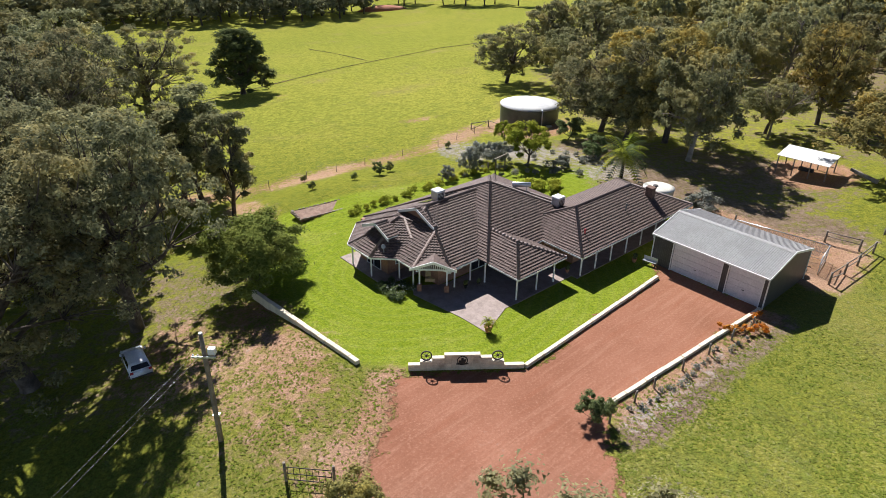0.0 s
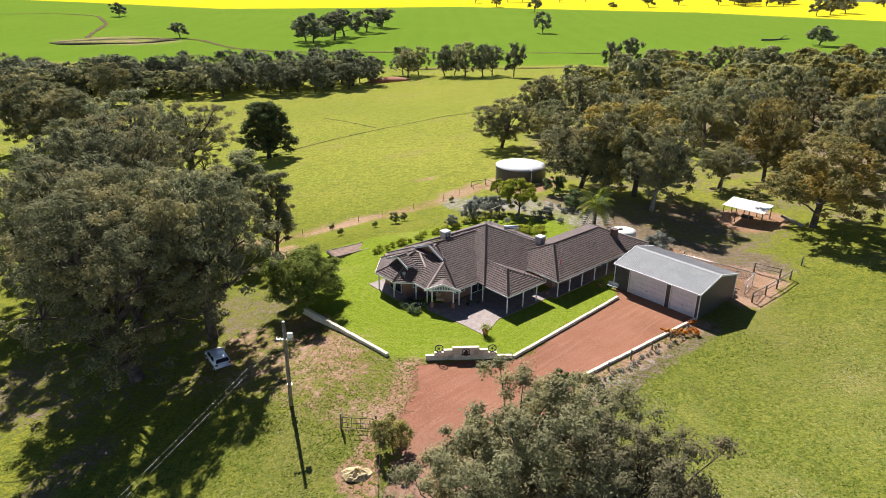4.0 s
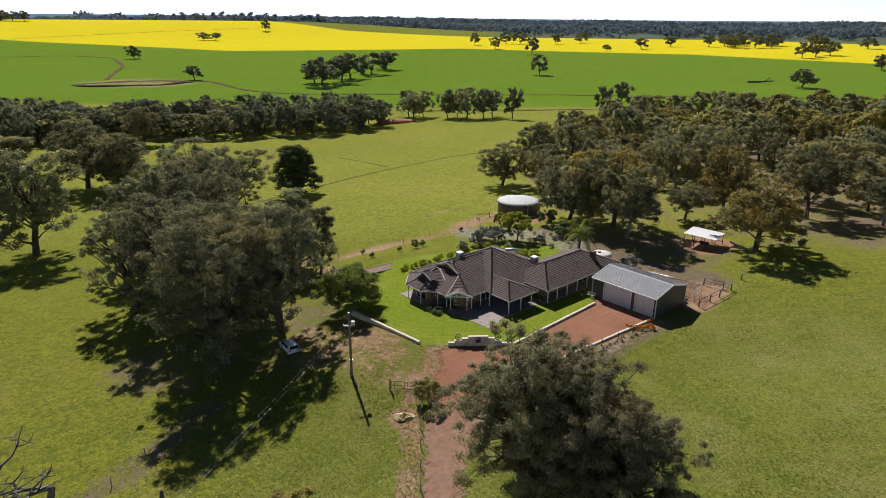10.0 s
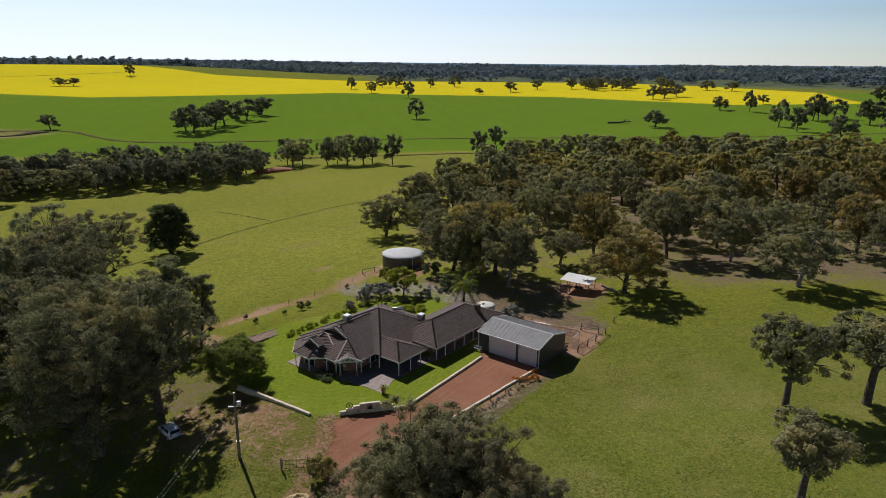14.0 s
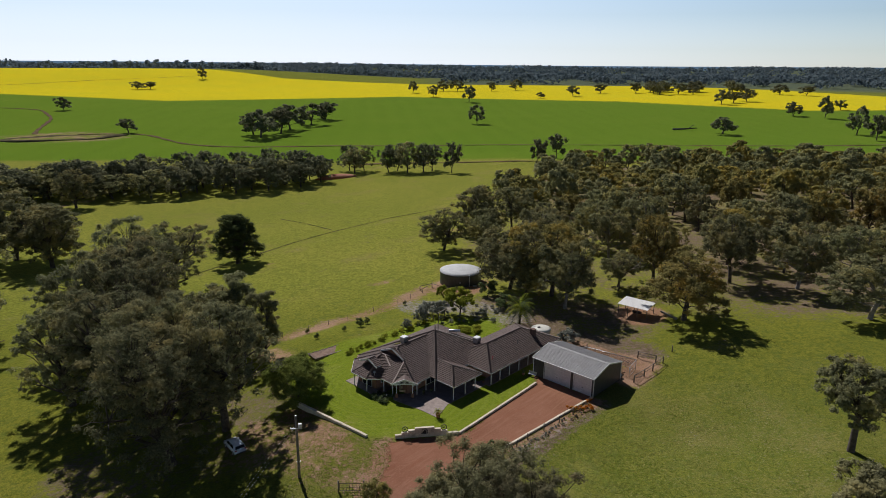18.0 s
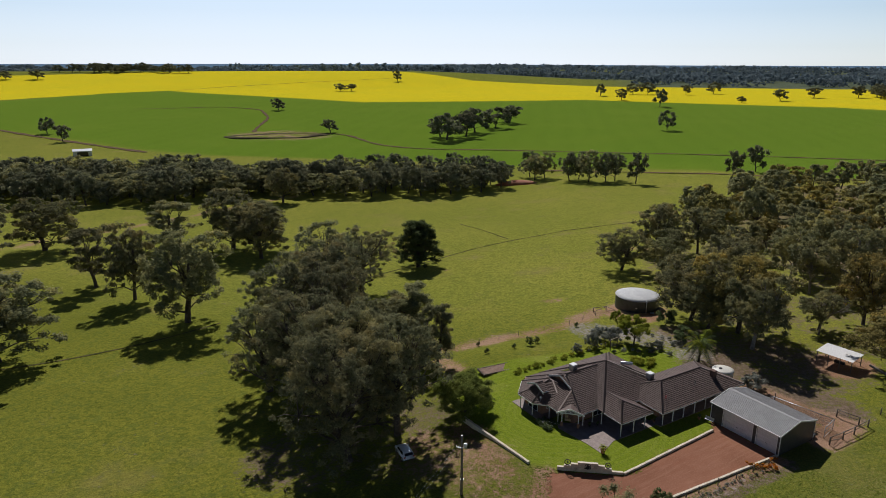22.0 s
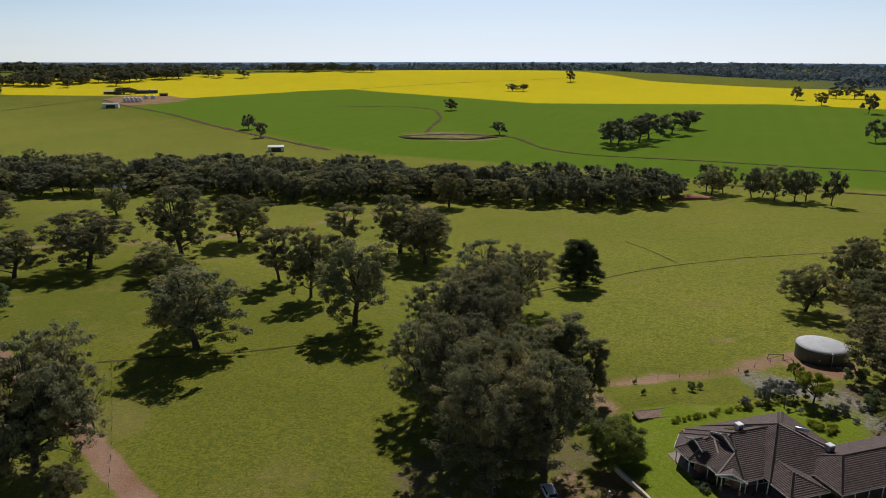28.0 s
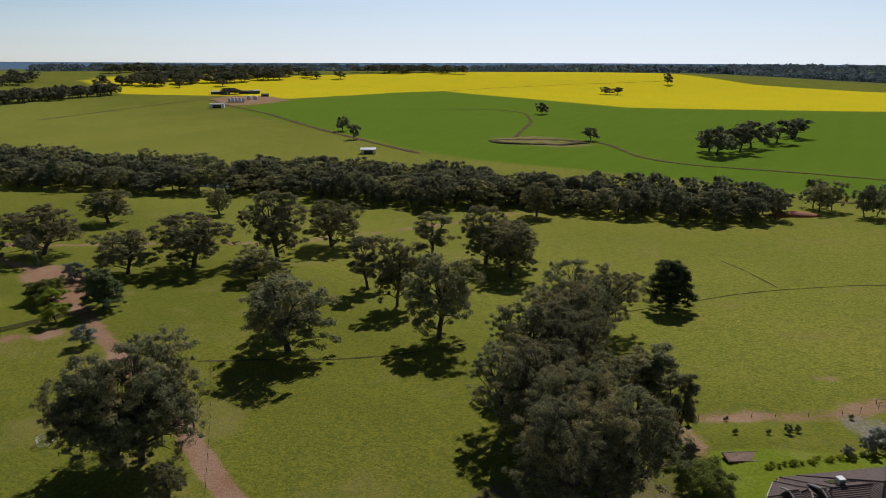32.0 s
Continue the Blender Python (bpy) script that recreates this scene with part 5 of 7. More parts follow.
def build_shed():
    """Local frame: x along the front from left to right, y to the back."""
    L, D, EH, RH = 11.4, 8.5, 3.3, 4.35
    m = HOUSE @ pose(16.8, -4.6, 0, 0, 0, -90)
    shed = thing("shed", "dark steel farm shed with pale ribbed roof and two white doors", "shed", m)
    # roof sheets
    for s in (0, 1):
        bm = bmesh.new()
        y0, y1 = (-0.25, D / 2) if s == 0 else (D / 2, D + 0.25)
        z0, z1 = (EH - 0.05, RH) if s == 0 else (RH, EH - 0.05)
        cols = []
        for i in range(int((L + 0.3) / 0.19) + 1):
            for f, e in ((0.0, 0.0), (0.5, 0.0), (0.62, 0.035), (0.86, 0.035)):
                x = -0.15 + (i + f) * 0.19
                if x <= L + 0.15:
                    cols.append((x, e))
        a = [bm.verts.new((x, y0, z0 + e)) for x, e in cols]
        b = [bm.verts.new((x, y1, z1 + e)) for x, e in cols]
        for i in range(len(cols) - 1):
            bm.faces.new((a[i], a[i + 1], b[i + 1], b[i]))
        part("roof_sheet", bm, STEEL, shed, "pale ribbed steel roof")
    bm = bmesh.new()
    vs = [bm.verts.new((x, D / 2 + dy, RH + z)) for x in (-0.15, L + 0.15) for dy, z in ((-0.3, -0.02), (0, 0.07), (0.3, -0.02))]
    bm.faces.new((vs[0], vs[1], vs[4], vs[3])), bm.faces.new((vs[1], vs[2], vs[5], vs[4]))
    part("ridge_flashing", bm, STEEL, shed)
    # front wall around two openings
    for x0, x1, z0, z1 in ((0, 2.15, 0, EH - 0.1), (7.1, 7.8, 0, EH - 0.1), (10.95, L, 0, EH - 0.1), (2.15, 7.1, 3.0, EH - 0.1), (7.8, 10.95, 3.0, EH - 0.1)):
        bm = boxed(x0, x1, 0.02, 0.12, z0, z1)
        corrugated(bm, x0, x1, z0, z1, 0.0, 0.2, 0.025)
        part("front_wall", bm, CLAD, shed)
    part("back_wall", boxed(0, L, D - 0.1, D, 0, EH - 0.1), CLAD, shed)
    for x in (0.0, L):
        bm = bmesh.new()
        o = [(0.02, 0), (D - 0.02, 0), (D - 0.02, EH - 0.08), (D / 2, RH - 0.05), (0.02, EH - 0.08)]
        f = bm.faces.new([bm.verts.new((x, y, z)) for y, z in o])
        e = bmesh.ops.extrude_face_region(bm, geom=[f])
        bmesh.ops.translate(bm, verts=[v for v in e["geom"] if isinstance(v, bmesh.types.BMVert)], vec=(0.08 if x == 0 else -0.08, 0, 0))
        part("gable_wall", bm, CLAD, shed)
        for s in (0, 1):
            y0, z0, y1, z1 = (-0.25, EH - 0.02, D / 2, RH + 0.05) if s == 0 else (D / 2, RH + 0.05, D + 0.25, EH - 0.02)
            bm = bmesh.new()
            xo = x - 0.17 if x == 0 else x + 0.11
            vs = [bm.verts.new((xx, y, z + dz)) for y, z in ((y0, z0), (y1, z1)) for xx in (xo, xo + 0.06) for dz in (-0.18, 0.04)]
            for fc in ((0, 1, 5, 4), (2, 6, 7, 3), (1, 3, 7, 5), (0, 4, 6, 2), (0, 2, 3, 1), (4, 5, 7, 6)):
                bm.faces.new([vs[k] for k in fc])
            part("barge_flashing", bm, WHITE, shed, "white barge flashing")
    part("gutter", boxed(-0.15, L + 0.15, -0.38, -0.24, EH - 0.17, EH - 0.03, 0.01), WHITE, shed, "white gutter")
    for x0, x1, n in ((2.15, 7.1, 5), (7.8, 10.95, 5)):
        door = part("door", boxed(x0, x1, 0.1, 0.14, 0, 3.0), DOORWHITE, shed, "white panel lift door")
        for k in range(n):
            part("door_panel", boxed(x0 + 0.02, x1 - 0.02, 0.06, 0.1, 0.01 + k * 0.6, 0.59 + k * 0.6, 0.008), DOORWHITE, door)
        part("door_handle", boxed((x0 + x1) / 2 - 0.12, (x0 + x1) / 2 + 0.12, 0.03, 0.06, 1.0, 1.05), BLACK, door)
        for x in (x0 - 0.1, x1):
            part("door_jamb", boxed(x, x + 0.1, -0.04, 0.1, 0, 3.05), WHITE, shed, "white door jamb")
        part("door_head", boxed(x0 - 0.1, x1 + 0.1, -0.04, 0.1, 3.0, 3.08), WHITE, shed)
    for x, y in ((-0.06, -0.06), (L - 0.04, -0.06), (L - 0.04, D - 0.04)):
        part("corner_flashing", boxed(x, x + 0.1, y, y + 0.1, 0, EH - 0.1), WHITE, shed, "white corner flashing")
    return shed


build_shed()


def kerb_blocks(name, a, b, w, h, length, label, lift=0.0):
    """A row of separate limestone blocks from a to b."""
    a, b = Vector((*a, 0)), Vector((*b, 0))
    d = b - a
    n = max(1, round(d.length / length))
    ang = math.degrees(math.atan2(d.y, d.x))
    top = thing(name, label, "kerb" if h < 0.4 else "wall", pose(a.x, a.y, 0, 0, 0, ang), kind="")
    me = None
    for i in range(n):
        x = d.length * i / n
        p = a + d * ((i + 0.5) / n)
        if me is None:
            me = bpy.data.meshes.new("block")
            bm = boxed(0.01, d.length / n - 0.01, -w / 2, w / 2, -0.5, h, 0.02)
            bm.to_mesh(me)
            bm.free()
            me.materials.append(LIME)
        ob = part("limestone_block", me, LIME, top)
        ob.location = (x, random.uniform(-0.02, 0.02), lift + gz(p.x, p.y) * 0.0 + random.uniform(-0.015, 0.015))
    return top


kerb_blocks("driveway_kerb", (6.9, 39.9), (21.2, 53.8), 0.35, 0.28, 2.3, "pale limestone block kerb along the lawn")
kerb_blocks("driveway_kerb", (12.0, 35.4), (28.8, 48.4), 0.35, 0.25, 2.3, "pale limestone block kerb along the paddock bank")
kerb_blocks("garden_wall", (-16.7, 50.4), (-6.0, 40.1), 0.4, 0.35, 1.0, "low limestone retaining wall along the lawn")

# ---- walls, gates and yard things ----
def sign_wall():
    w = thing("entrance_wall", "stepped limestone block entrance wall with iron wheels above", "wall", pose(-2.1, 39.5, gz(1.5, 39.6) - 0.02, 0, 0, 3))
    steps = ((0, 0.9, 0.58), (0.9, 1.83, 0.88), (1.83, 2.75, 1.17), (2.75, 5.49, 1.45), (5.49, 6.4, 1.15), (6.4, 7.34, 0.78), (7.34, 8.9, 0.4))
    r = random.Random(3)
    for x0, x1, h in steps:
        part("capping_stone", boxed(x0 + 0.005, x1 - 0.005, -0.19, 0.19, h - 0.1, h, 0.012), LIME, w)
        z, row = -0.3, 0
        while z < h - 0.12:
            z1 = min(z + 0.29, h - 0.1)
            n = max(1, round((x1 - x0) / 0.55))
            for k in range(n):
                a, b = x0 + (x1 - x0) * k / n, x0 + (x1 - x0) * (k + 1) / n
                d = r.uniform(-0.006, 0.006)
                part("limestone_block", boxed(a + 0.006, b - 0.006, -0.16 + d, 0.16 + d, z + 0.006, z1 - 0.006, 0.008), LIME, w)
            z, row = z1, row + 1
    return w


def wheel(x, z):
    m = pose(-2.1, 39.5, gz(1.5, 39.6) - 0.02, 0, 0, 3) @ pose(x, 0, z, 90, 0, 0)
    wh = thing("wagon_wheel", "dark iron wagon wheel standing on the entrance wall", "wheel", m, "iron wheels")
    bm = bmesh.new()
    ring = []
    for k in range(28):
        a = 2 * math.pi * k / 28
        ring.append([bm.verts.new((rr * math.cos(a), rr * math.sin(a), zz)) for rr, zz in ((0.36, -0.04), (0.44, -0.04), (0.44, 0.04), (0.36, 0.04))])
    for k in range(28):
        a, b = ring[k], ring[(k + 1) % 28]
        for j in range(4):
            bm.faces.new((a[j], b[j], b[(j + 1) % 4], a[(j + 1) % 4]))
    part("rim", bm, IRON, wh)
    part("hub", lathe(bmesh.new(), [(0.05, -0.08), (0.09, -0.06), (0.09, 0.06), (0.05, 0.08)], 12), IRON, wh)
    for k in range(8):
        a = 2 * math.pi * k / 8 + 0.2
        part("spoke", tubed([(0.07 * math.cos(a), 0.07 * math.sin(a), 0), (0.38 * math.cos(a), 0.38 * math.sin(a), 0)], 0.02, 5), IRON, wh)


sign_wall()
wheel(1.39, 1.32)
wheel(6.83, 1.22)
pl = thing("iron_plaque", "round dark iron plaque fixed to the entrance wall", "plaque", pose(-2.1, 39.5, gz(1.5, 39.6), 0, 0, 3) @ pose(4.12, -0.2, 0.92, 90, 0, 0))
bm = bmesh.new()
rings = [[bm.verts.new((r * math.cos(2 * math.pi * k / 24), r * math.sin(2 * math.pi * k / 24), z)) for k in range(24)] for r, z in ((0.36, 0), (0.42, 0), (0.42, 0.04), (0.36, 0.04))]
for a, b in zip(rings, rings[1:] + rings[:1]):
    for k in range(24):
        bm.faces.new((a[k], a[(k + 1) % 24], b[(k + 1) % 24], b[k]))
part("ring", bm, IRON, pl)
bm = bmesh.new()
box(bm, -0.46, 0.46, -0.36, -0.24, 0, 0.04)
box(bm, -0.26, 0.2, -0.26, 0.02, 0.005, 0.035)
box(bm, -0.1, 0.1, -0.02, 0.24, 0.006, 0.034)
box(bm, 0.06, 0.26, -0.1, 0.1, 0.007, 0.033)
part("figure", bm, IRON, pl)


def power_pole():
    z = gz(-14.4, 32.6)
    p = thing("power_pole", "weathered timber power pole with white meter box", "pole", pose(-14.4, 32.6, z))
    part("pole", tubed([(0, 0, -0.5), (0.02, 0, 3.0), (0.0, 0.03, 6.0), (-0.02, 0.05, 8.7)], [0.19, 0.17, 0.15, 0.13], 10), POST, p)
    part("cap", lathe(bmesh.new(), [(0.13, 8.7), (0.135, 8.72), (0.1, 8.76)], 10, (-0.02, 0.05, 0)), WHITE, p, "pale zinc pole cap")
    part("cross_arm", boxed(-0.75, 0.75, -0.22, -0.13, 7.0, 7.12, 0.01), GALV, p, "grey steel cross arm")
    part("meter_box", boxed(0.2, 0.66, 0.0, 0.36, 7.05, 7.52, 0.03), WHITE, p, "white metal box on the pole")
    for x in (-0.65, -0.35):
        part("insulator", lathe(bmesh.new(), [(0.03, 7.12), (0.06, 7.18), (0.06, 7.24), (0.03, 7.3)], 8, (x, -0.17, 0)), WHITE, p)
    part("bracket", boxed(-0.2, 0.25, -0.1, 0.2, 2.2, 2.3), GALV, p)
    for k, x in enumerate((-0.65, -0.2)):
        pts = []
        for i in range(25):
            f = i / 24
            pts.append((x - 20 * f, -0.17 - 70 * f, 7.2 + 2.2 * f - 4 * 1.1 * f * (1 - f)))
        part("wire", tubed(pts, 0.004, 4), GALV, p, "thin pale overhead wire")


power_pole()


def car():
    """A small white hatchback; local x forward."""
    x, y = -24.55, 42.75
    c = thing("car", "small white hatchback parked in the shade of gums", "car", pose(x, y, gz(x, y) + 0.02, 0, 0, 125))
    prof = [(-1.95, 0.35), (-1.98, 0.75), (-1.88, 0.98), (-1.55, 1.42), (-1.2, 1.5), (0.1, 1.5), (0.55, 1.38), (1.15, 0.98), (1.8, 0.86), (1.96, 0.62), (1.94, 0.32)]
    bm = bmesh.new()
    sides = []
    for s in (-1, 1):
        row = []
        for px, pz in prof:
            w = 0.86 if pz < 1.0 else 0.86 - (pz - 1.0) * 0.42
            row.append(bm.verts.new((px, s * w, pz)))
        sides.append(row)
    for k in range(len(prof) - 1):
        bm.faces.new((sides[0][k], sides[0][k + 1], sides[1][k + 1], sides[1][k]))
    bm.faces.new(sides[0][::-1]), bm.faces.new(sides[1])
    bm.faces.new((sides[0][0], sides[1][0], sides[1][-1], sides[0][-1]))
    bmesh.ops.bevel(bm, geom=list(bm.edges), offset=0.05, segments=2, affect="EDGES")
    for f in bm.faces:
        f.smooth = True
    part("body", bm, CARWHITE, c)

    def quad(name, pts, lab=""):
        b = bmesh.new()
        f = b.faces.new([b.verts.new(p) for p in pts])
        n = f.normal
        part(name, b, GLASS, c, lab)
    quad("rear_window", [(-1.86, -0.7, 1.06), (-1.86, 0.7, 1.06), (-1.62, 0.6, 1.38), (-1.62, -0.6, 1.38)], "dark rear window")
    quad("windscreen", [(1.13, 0.7, 1.03), (1.13, -0.7, 1.03), (0.62, -0.6, 1.40), (0.62, 0.6, 1.40)])
    for s in (-1, 1):
        quad("side_window", [(-1.35, s * 0.845, 1.05), (-0.3, s * 0.845, 1.05), (-0.3, s * 0.72, 1.4), (-1.2, s * 0.72, 1.4)])
        quad("side_window", [(-0.2, s * 0.845, 1.05), (0.95, s * 0.845, 1.05), (0.5, s * 0.72, 1.38), (-0.2, s * 0.72, 1.4)])
        part("door_mirror", boxed(0.75, 0.95, s * 0.86 - 0.0 if s > 0 else -1.02, 1.02 if s > 0 else -0.86, 1.0, 1.15, 0.03), CARWHITE, c)
        part("tail_light", boxed(-1.99, -1.9, s * 0.58 if s > 0 else -0.84, 0.84 if s > 0 else -0.58, 0.8, 1.0, 0.02), RED, c, "red tail light")
        part("headlight", boxed(1.82, 1.93, s * 0.5 if s > 0 else -0.8, 0.8 if s > 0 else -0.5, 0.62, 0.76, 0.02), GALV, c)
        for wx in (-1.25, 1.25):
            wheel_m = part("wheel", None or lathe(bmesh.new(), [(0.2, -0.1), (0.31, -0.09), (0.31, 0.09), (0.2, 0.1)], 20), BLACK, c, "black tyre")
            wheel_m.matrix_basis = pose(wx, s * 0.8, 0.3, 90, 0, 0)
            part("rim", lathe(bmesh.new(), [(0.05, -0.11), (0.2, -0.1), (0.2, 0.1), (0.05, 0.11)], 14), GALV, wheel_m)
    part("number_plate", boxed(-2.02, -1.96, -0.2, 0.2, 0.62, 0.74), WHITE, c, "pale number plate")
    part("rear_bumper", boxed(-2.0, -1.9, -0.8, 0.8, 0.38, 0.5, 0.03), CLAD, c)


car()


def post(parent, x, y, h, r=0.07, mat=None, lean=0.0, name="post"):
    z = gz(x, y)
    return part(name, tubed([(x, y, z - 0.3), (x + lean * 0.5, y, z + h * 0.5), (x + lean, y, z + h)], [r, r * 0.97, r * 0.92], 7), mat or POST, parent)


def rail(parent, p, q, h0, h1, r=0.05, mat=None, name="rail"):
    return part(name, tubed([(*p, gz(*p) + h0), ((p[0] + q[0]) / 2, (p[1] + q[1]) / 2, (gz(*p) + h0 + gz(*q) + h1) / 2 - 0.02), (*q, gz(*q) + h1)], r, 6), mat or POST, parent)


def fence(pts, step, label, h=1.15, wires=3, r=0.05):
    f = thing("fence", label, "fence")
    ends = [pts[0]]
    for a, b in zip(pts, pts[1:]):
        n = max(1, round(math.dist(a, b) / step))
        for k in range(1, n + 1):
            ends.append((a[0] + (b[0] - a[0]) * k / n, a[1] + (b[1] - a[1]) * k / n))
    for k, (x, y) in enumerate(ends):
        post(f, x, y, h + random.uniform(-0.1, 0.1), r, None, random.uniform(-0.06, 0.06))
    for w in range(wires):
        z = h * (0.9 - 0.3 * w)
        part("wire", tubed([(x, y, gz(x, y) + z) for x, y in ends], 0.006, 3), IRON, f, "thin fence wire")
    return f


fence([(-44, 79), (-29, 84), (-19, 88), (-11, 92.5), (0, 98), (6, 105)], 5.0, "post and wire fence along a strip of red soil")
fence([(-5.6, 27.5), (-5.2, 18), (-5.0, 8), (-5.6, -20)], 3.6, "weathered post and wire fence beside the drive")
fence([(12.0, 33.8), (14.3, 36.0), (16.2, 37.6), (21.8, 41.8), (27, 45.8)], 3.0, "weathered fence along the driveway bank", 1.1, 2, 0.08)
fence([(-36, 21), (-37.4, 16), (-39.4, 11), (-44, -2)], 5.0, "post and wire fence across the pasture", 1.1)
fence([(-84, 14), (-98, 26), (-110, 36), (-130, 52)], 5.0, "post and wire fence beside a red track", 1.1)


def mesh_gate():
    g = thing("farm_gate", "dark steel mesh farm gate between timber posts", "gate")
    a, b = (-9.1, 29.0), (-6.3, 28.6)
    post(g, a[0] - 0.15, a[1], 1.6, 0.1), post(g, b[0] + 0.15, b[1], 1.6, 0.1)
    za, zb = gz(*a), gz(*b)
    for h in (0.15, 0.65, 1.2):
        part("gate_rail", tubed([(*a, za + h), (*b, zb + h)], 0.03, 6), IRON, g)
    for k in range(8):
        x, y = a[0] + (b[0] - a[0]) * k / 7, a[1] + (b[1] - a[1]) * k / 7
        part("gate_bar", tubed([(x, y, za + 0.15), (x, y, za + 1.2)], 0.02 if 0 < k < 7 else 0.03, 5), IRON, g)


mesh_gate()


def yards():
    y = thing("stock_yard", "weathered timber post and rail yard on red soil", "yard")
    pts = [(41.4, 61.6), (43.6, 59.1), (44.6, 58.4), (41.9, 56.3), (39.8, 54.8), (37.3, 52.9)]
    for p in pts:
        post(y, *p, 1.35, 0.11)
    for k, (p, q) in enumerate(zip(pts, pts[1:])):
        if k == 1:
            continue
        rail(y, p, q, 1.25, 1.25, 0.06)
        rail(y, p, q, 0.75 if k < 4 else 0.2, 0.75, 0.05)
    for p in ((47.7, 61.8), (33.5, 66), (6.8, 83)):
        post(y, *p, 1.2, 0.1)
    pen = thing("poultry_run", "mesh poultry run with grey pipe frame behind the shed", "pen", HOUSE)
    c = [(26.0, -6.2), (29.2, -7.0), (30.6, -16.0), (27.2, -16.6)]
    for a, b in c:
        part("pen_post", tubed([(a, b, -0.2), (a, b, 1.8)], 0.05, 6), GALV, pen)
    for p, q in zip(c, c[1:]):
        for h in (1.8, 0.9, 0.1):
            part("pen_rail", tubed([(*p, h), (*q, h)], 0.05 if h > 1 else 0.025, 6), GALV, pen)
        n = int(math.dist(p, q) / 0.35)
        for k in range(1, n):
            x, w = p[0] + (q[0] - p[0]) * k / n, p[1] + (q[1] - p[1]) * k / n
            part("mesh_bar", tubed([(x, w, 0.1), (x, w, 1.8)], 0.008, 3), GALV, pen)
    bm = bmesh.new()
    for k in range(75):
        b_ = -16.2 + k * 0.125
        a0 = 26.2 + (-6.2 - b_) * 0.12
        box(bm, a0, a0 + 3.3, b_ - 0.006, b_ + 0.006, 1.8, 1.812)
    for k in range(26):
        f = k / 25
        tube(bm, [(26.2 + 3.2 * f, -6.4, 1.81), (27.3 + 3.2 * f, -16.2, 1.81)], [0.008, 0.008], 3, False)
    part("netting", bm, IRON, pen, "dark wire netting cover", kind="stuff")
    trailer = thing("trailer", "dark box trailer parked behind the shed", "trailer", HOUSE @ pose(26.9, -13.6, 0, 0, 0, 8))
    part("tray", boxed(-0.9, 0.9, -1.2, 1.2, 0.45, 0.95, 0.04), CLAD, trailer)
    part("tray_floor", boxed(-0.8, 0.8, -1.1, 1.1, 0.96, 0.98), GALV, trailer)
    for s in (-1, 1):
        wh = part("wheel", lathe(bmesh.new(), [(0.15, -0.09), (0.3, -0.08), (0.3, 0.08), (0.15, 0.09)], 16), BLACK, trailer)
        wh.matrix_basis = pose(s * 0.98, 0, 0.3, 0, 90, 0)
    part("drawbar", tubed([(0, -1.2, 0.5), (0, -2.3, 0.5)], 0.05, 6), IRON, trailer)
    tub = solo("feed_tub", lathe(bmesh.new(), [(0.5, 0.0), (0.62, 0.5), (0.66, 0.55), (0.58, 0.5), (0.48, 0.06)], 20), BLACK, "round black feed tub beside the shed", "tub", HOUSE @ pose(25.9, -15.3, 0))


yards()


def shelter():
    z = gz(48.2, 80.2)
    s = thing("animal_shelter", "open shelter with pale sheet roof on timber posts", "shelter", pose(48.2, 80.2, z, 0, 0, -45))
    bm = bmesh.new()
    cols = [(-3.2 + 6.4 * k / 64, 0.03 if k % 2 else 0.0) for k in range(65)]
    a = [bm.verts.new((x, -2.1, 2.15 + e)) for x, e in cols]
    b = [bm.verts.new((x, 2.1, 2.6 + e)) for x, e in cols]
    for k in range(64):
        bm.faces.new((a[k], a[k + 1], b[k + 1], b[k]))
    part("roof_sheet", bm, WHITE, s, "white ribbed roof sheet")
    for x in (-3.0, -1.0, 1.0, 3.0):
        for y, h in ((-1.8, 2.15), (1.8, 2.52)):
            part("post", tubed([(x, y, -0.3), (x, y, h)], 0.08, 6), POST, s)
    for y, h in ((-1.8, 2.1), (1.8, 2.47)):
        part("beam", tubed([(-3.1, y, h), (3.1, y, h)], 0.06, 6), POST, s)
    part("back_rail", tubed([(-3.1, 1.8, 1.0), (3.1, 1.8, 1.0)], 0.05, 6), POST, s)
    part("trough", boxed(-0.9, 0.9, 0.4, 0.9, 0.0, 0.5, 0.05), IRON, s)
    log = solo("fallen_log", tubed([(0, 0, 1.3), (1.2, -0.9, 0.8), (2.6, -2.0, 0.3)], [0.2, 0.24, 0.3], 9), PALEBARK, "pale bleached fallen log under a gum", "log", pose(51.8, 76.6, gz(53, 75)))


shelter()


def water_tank(name, x, y, r, h, label, wall, top, rise, ribs):
    z = gz(x, y) - 0.25
    t = thing(name, label, "tank", pose(x, y, z))
    prof = []
    n = int(h / 0.16)
    for k in range(n + 1):
        prof.append((r + (ribs if k % 2 else 0.0), h * k / n))
    part("wall", lathe(bmesh.new(), prof, 64), wall, t)
    part("roof", lathe(bmesh.new(), [(r + 0.1, h + 0.0), (r + 0.1, h + 0.08), (r * 0.75, h + 0.08 + rise * 0.45), (r * 0.4, h + 0.08 + rise * 0.85), (0.2, h + 0.08 + rise)], 64), top, t, "pale domed tank roof")
    return t


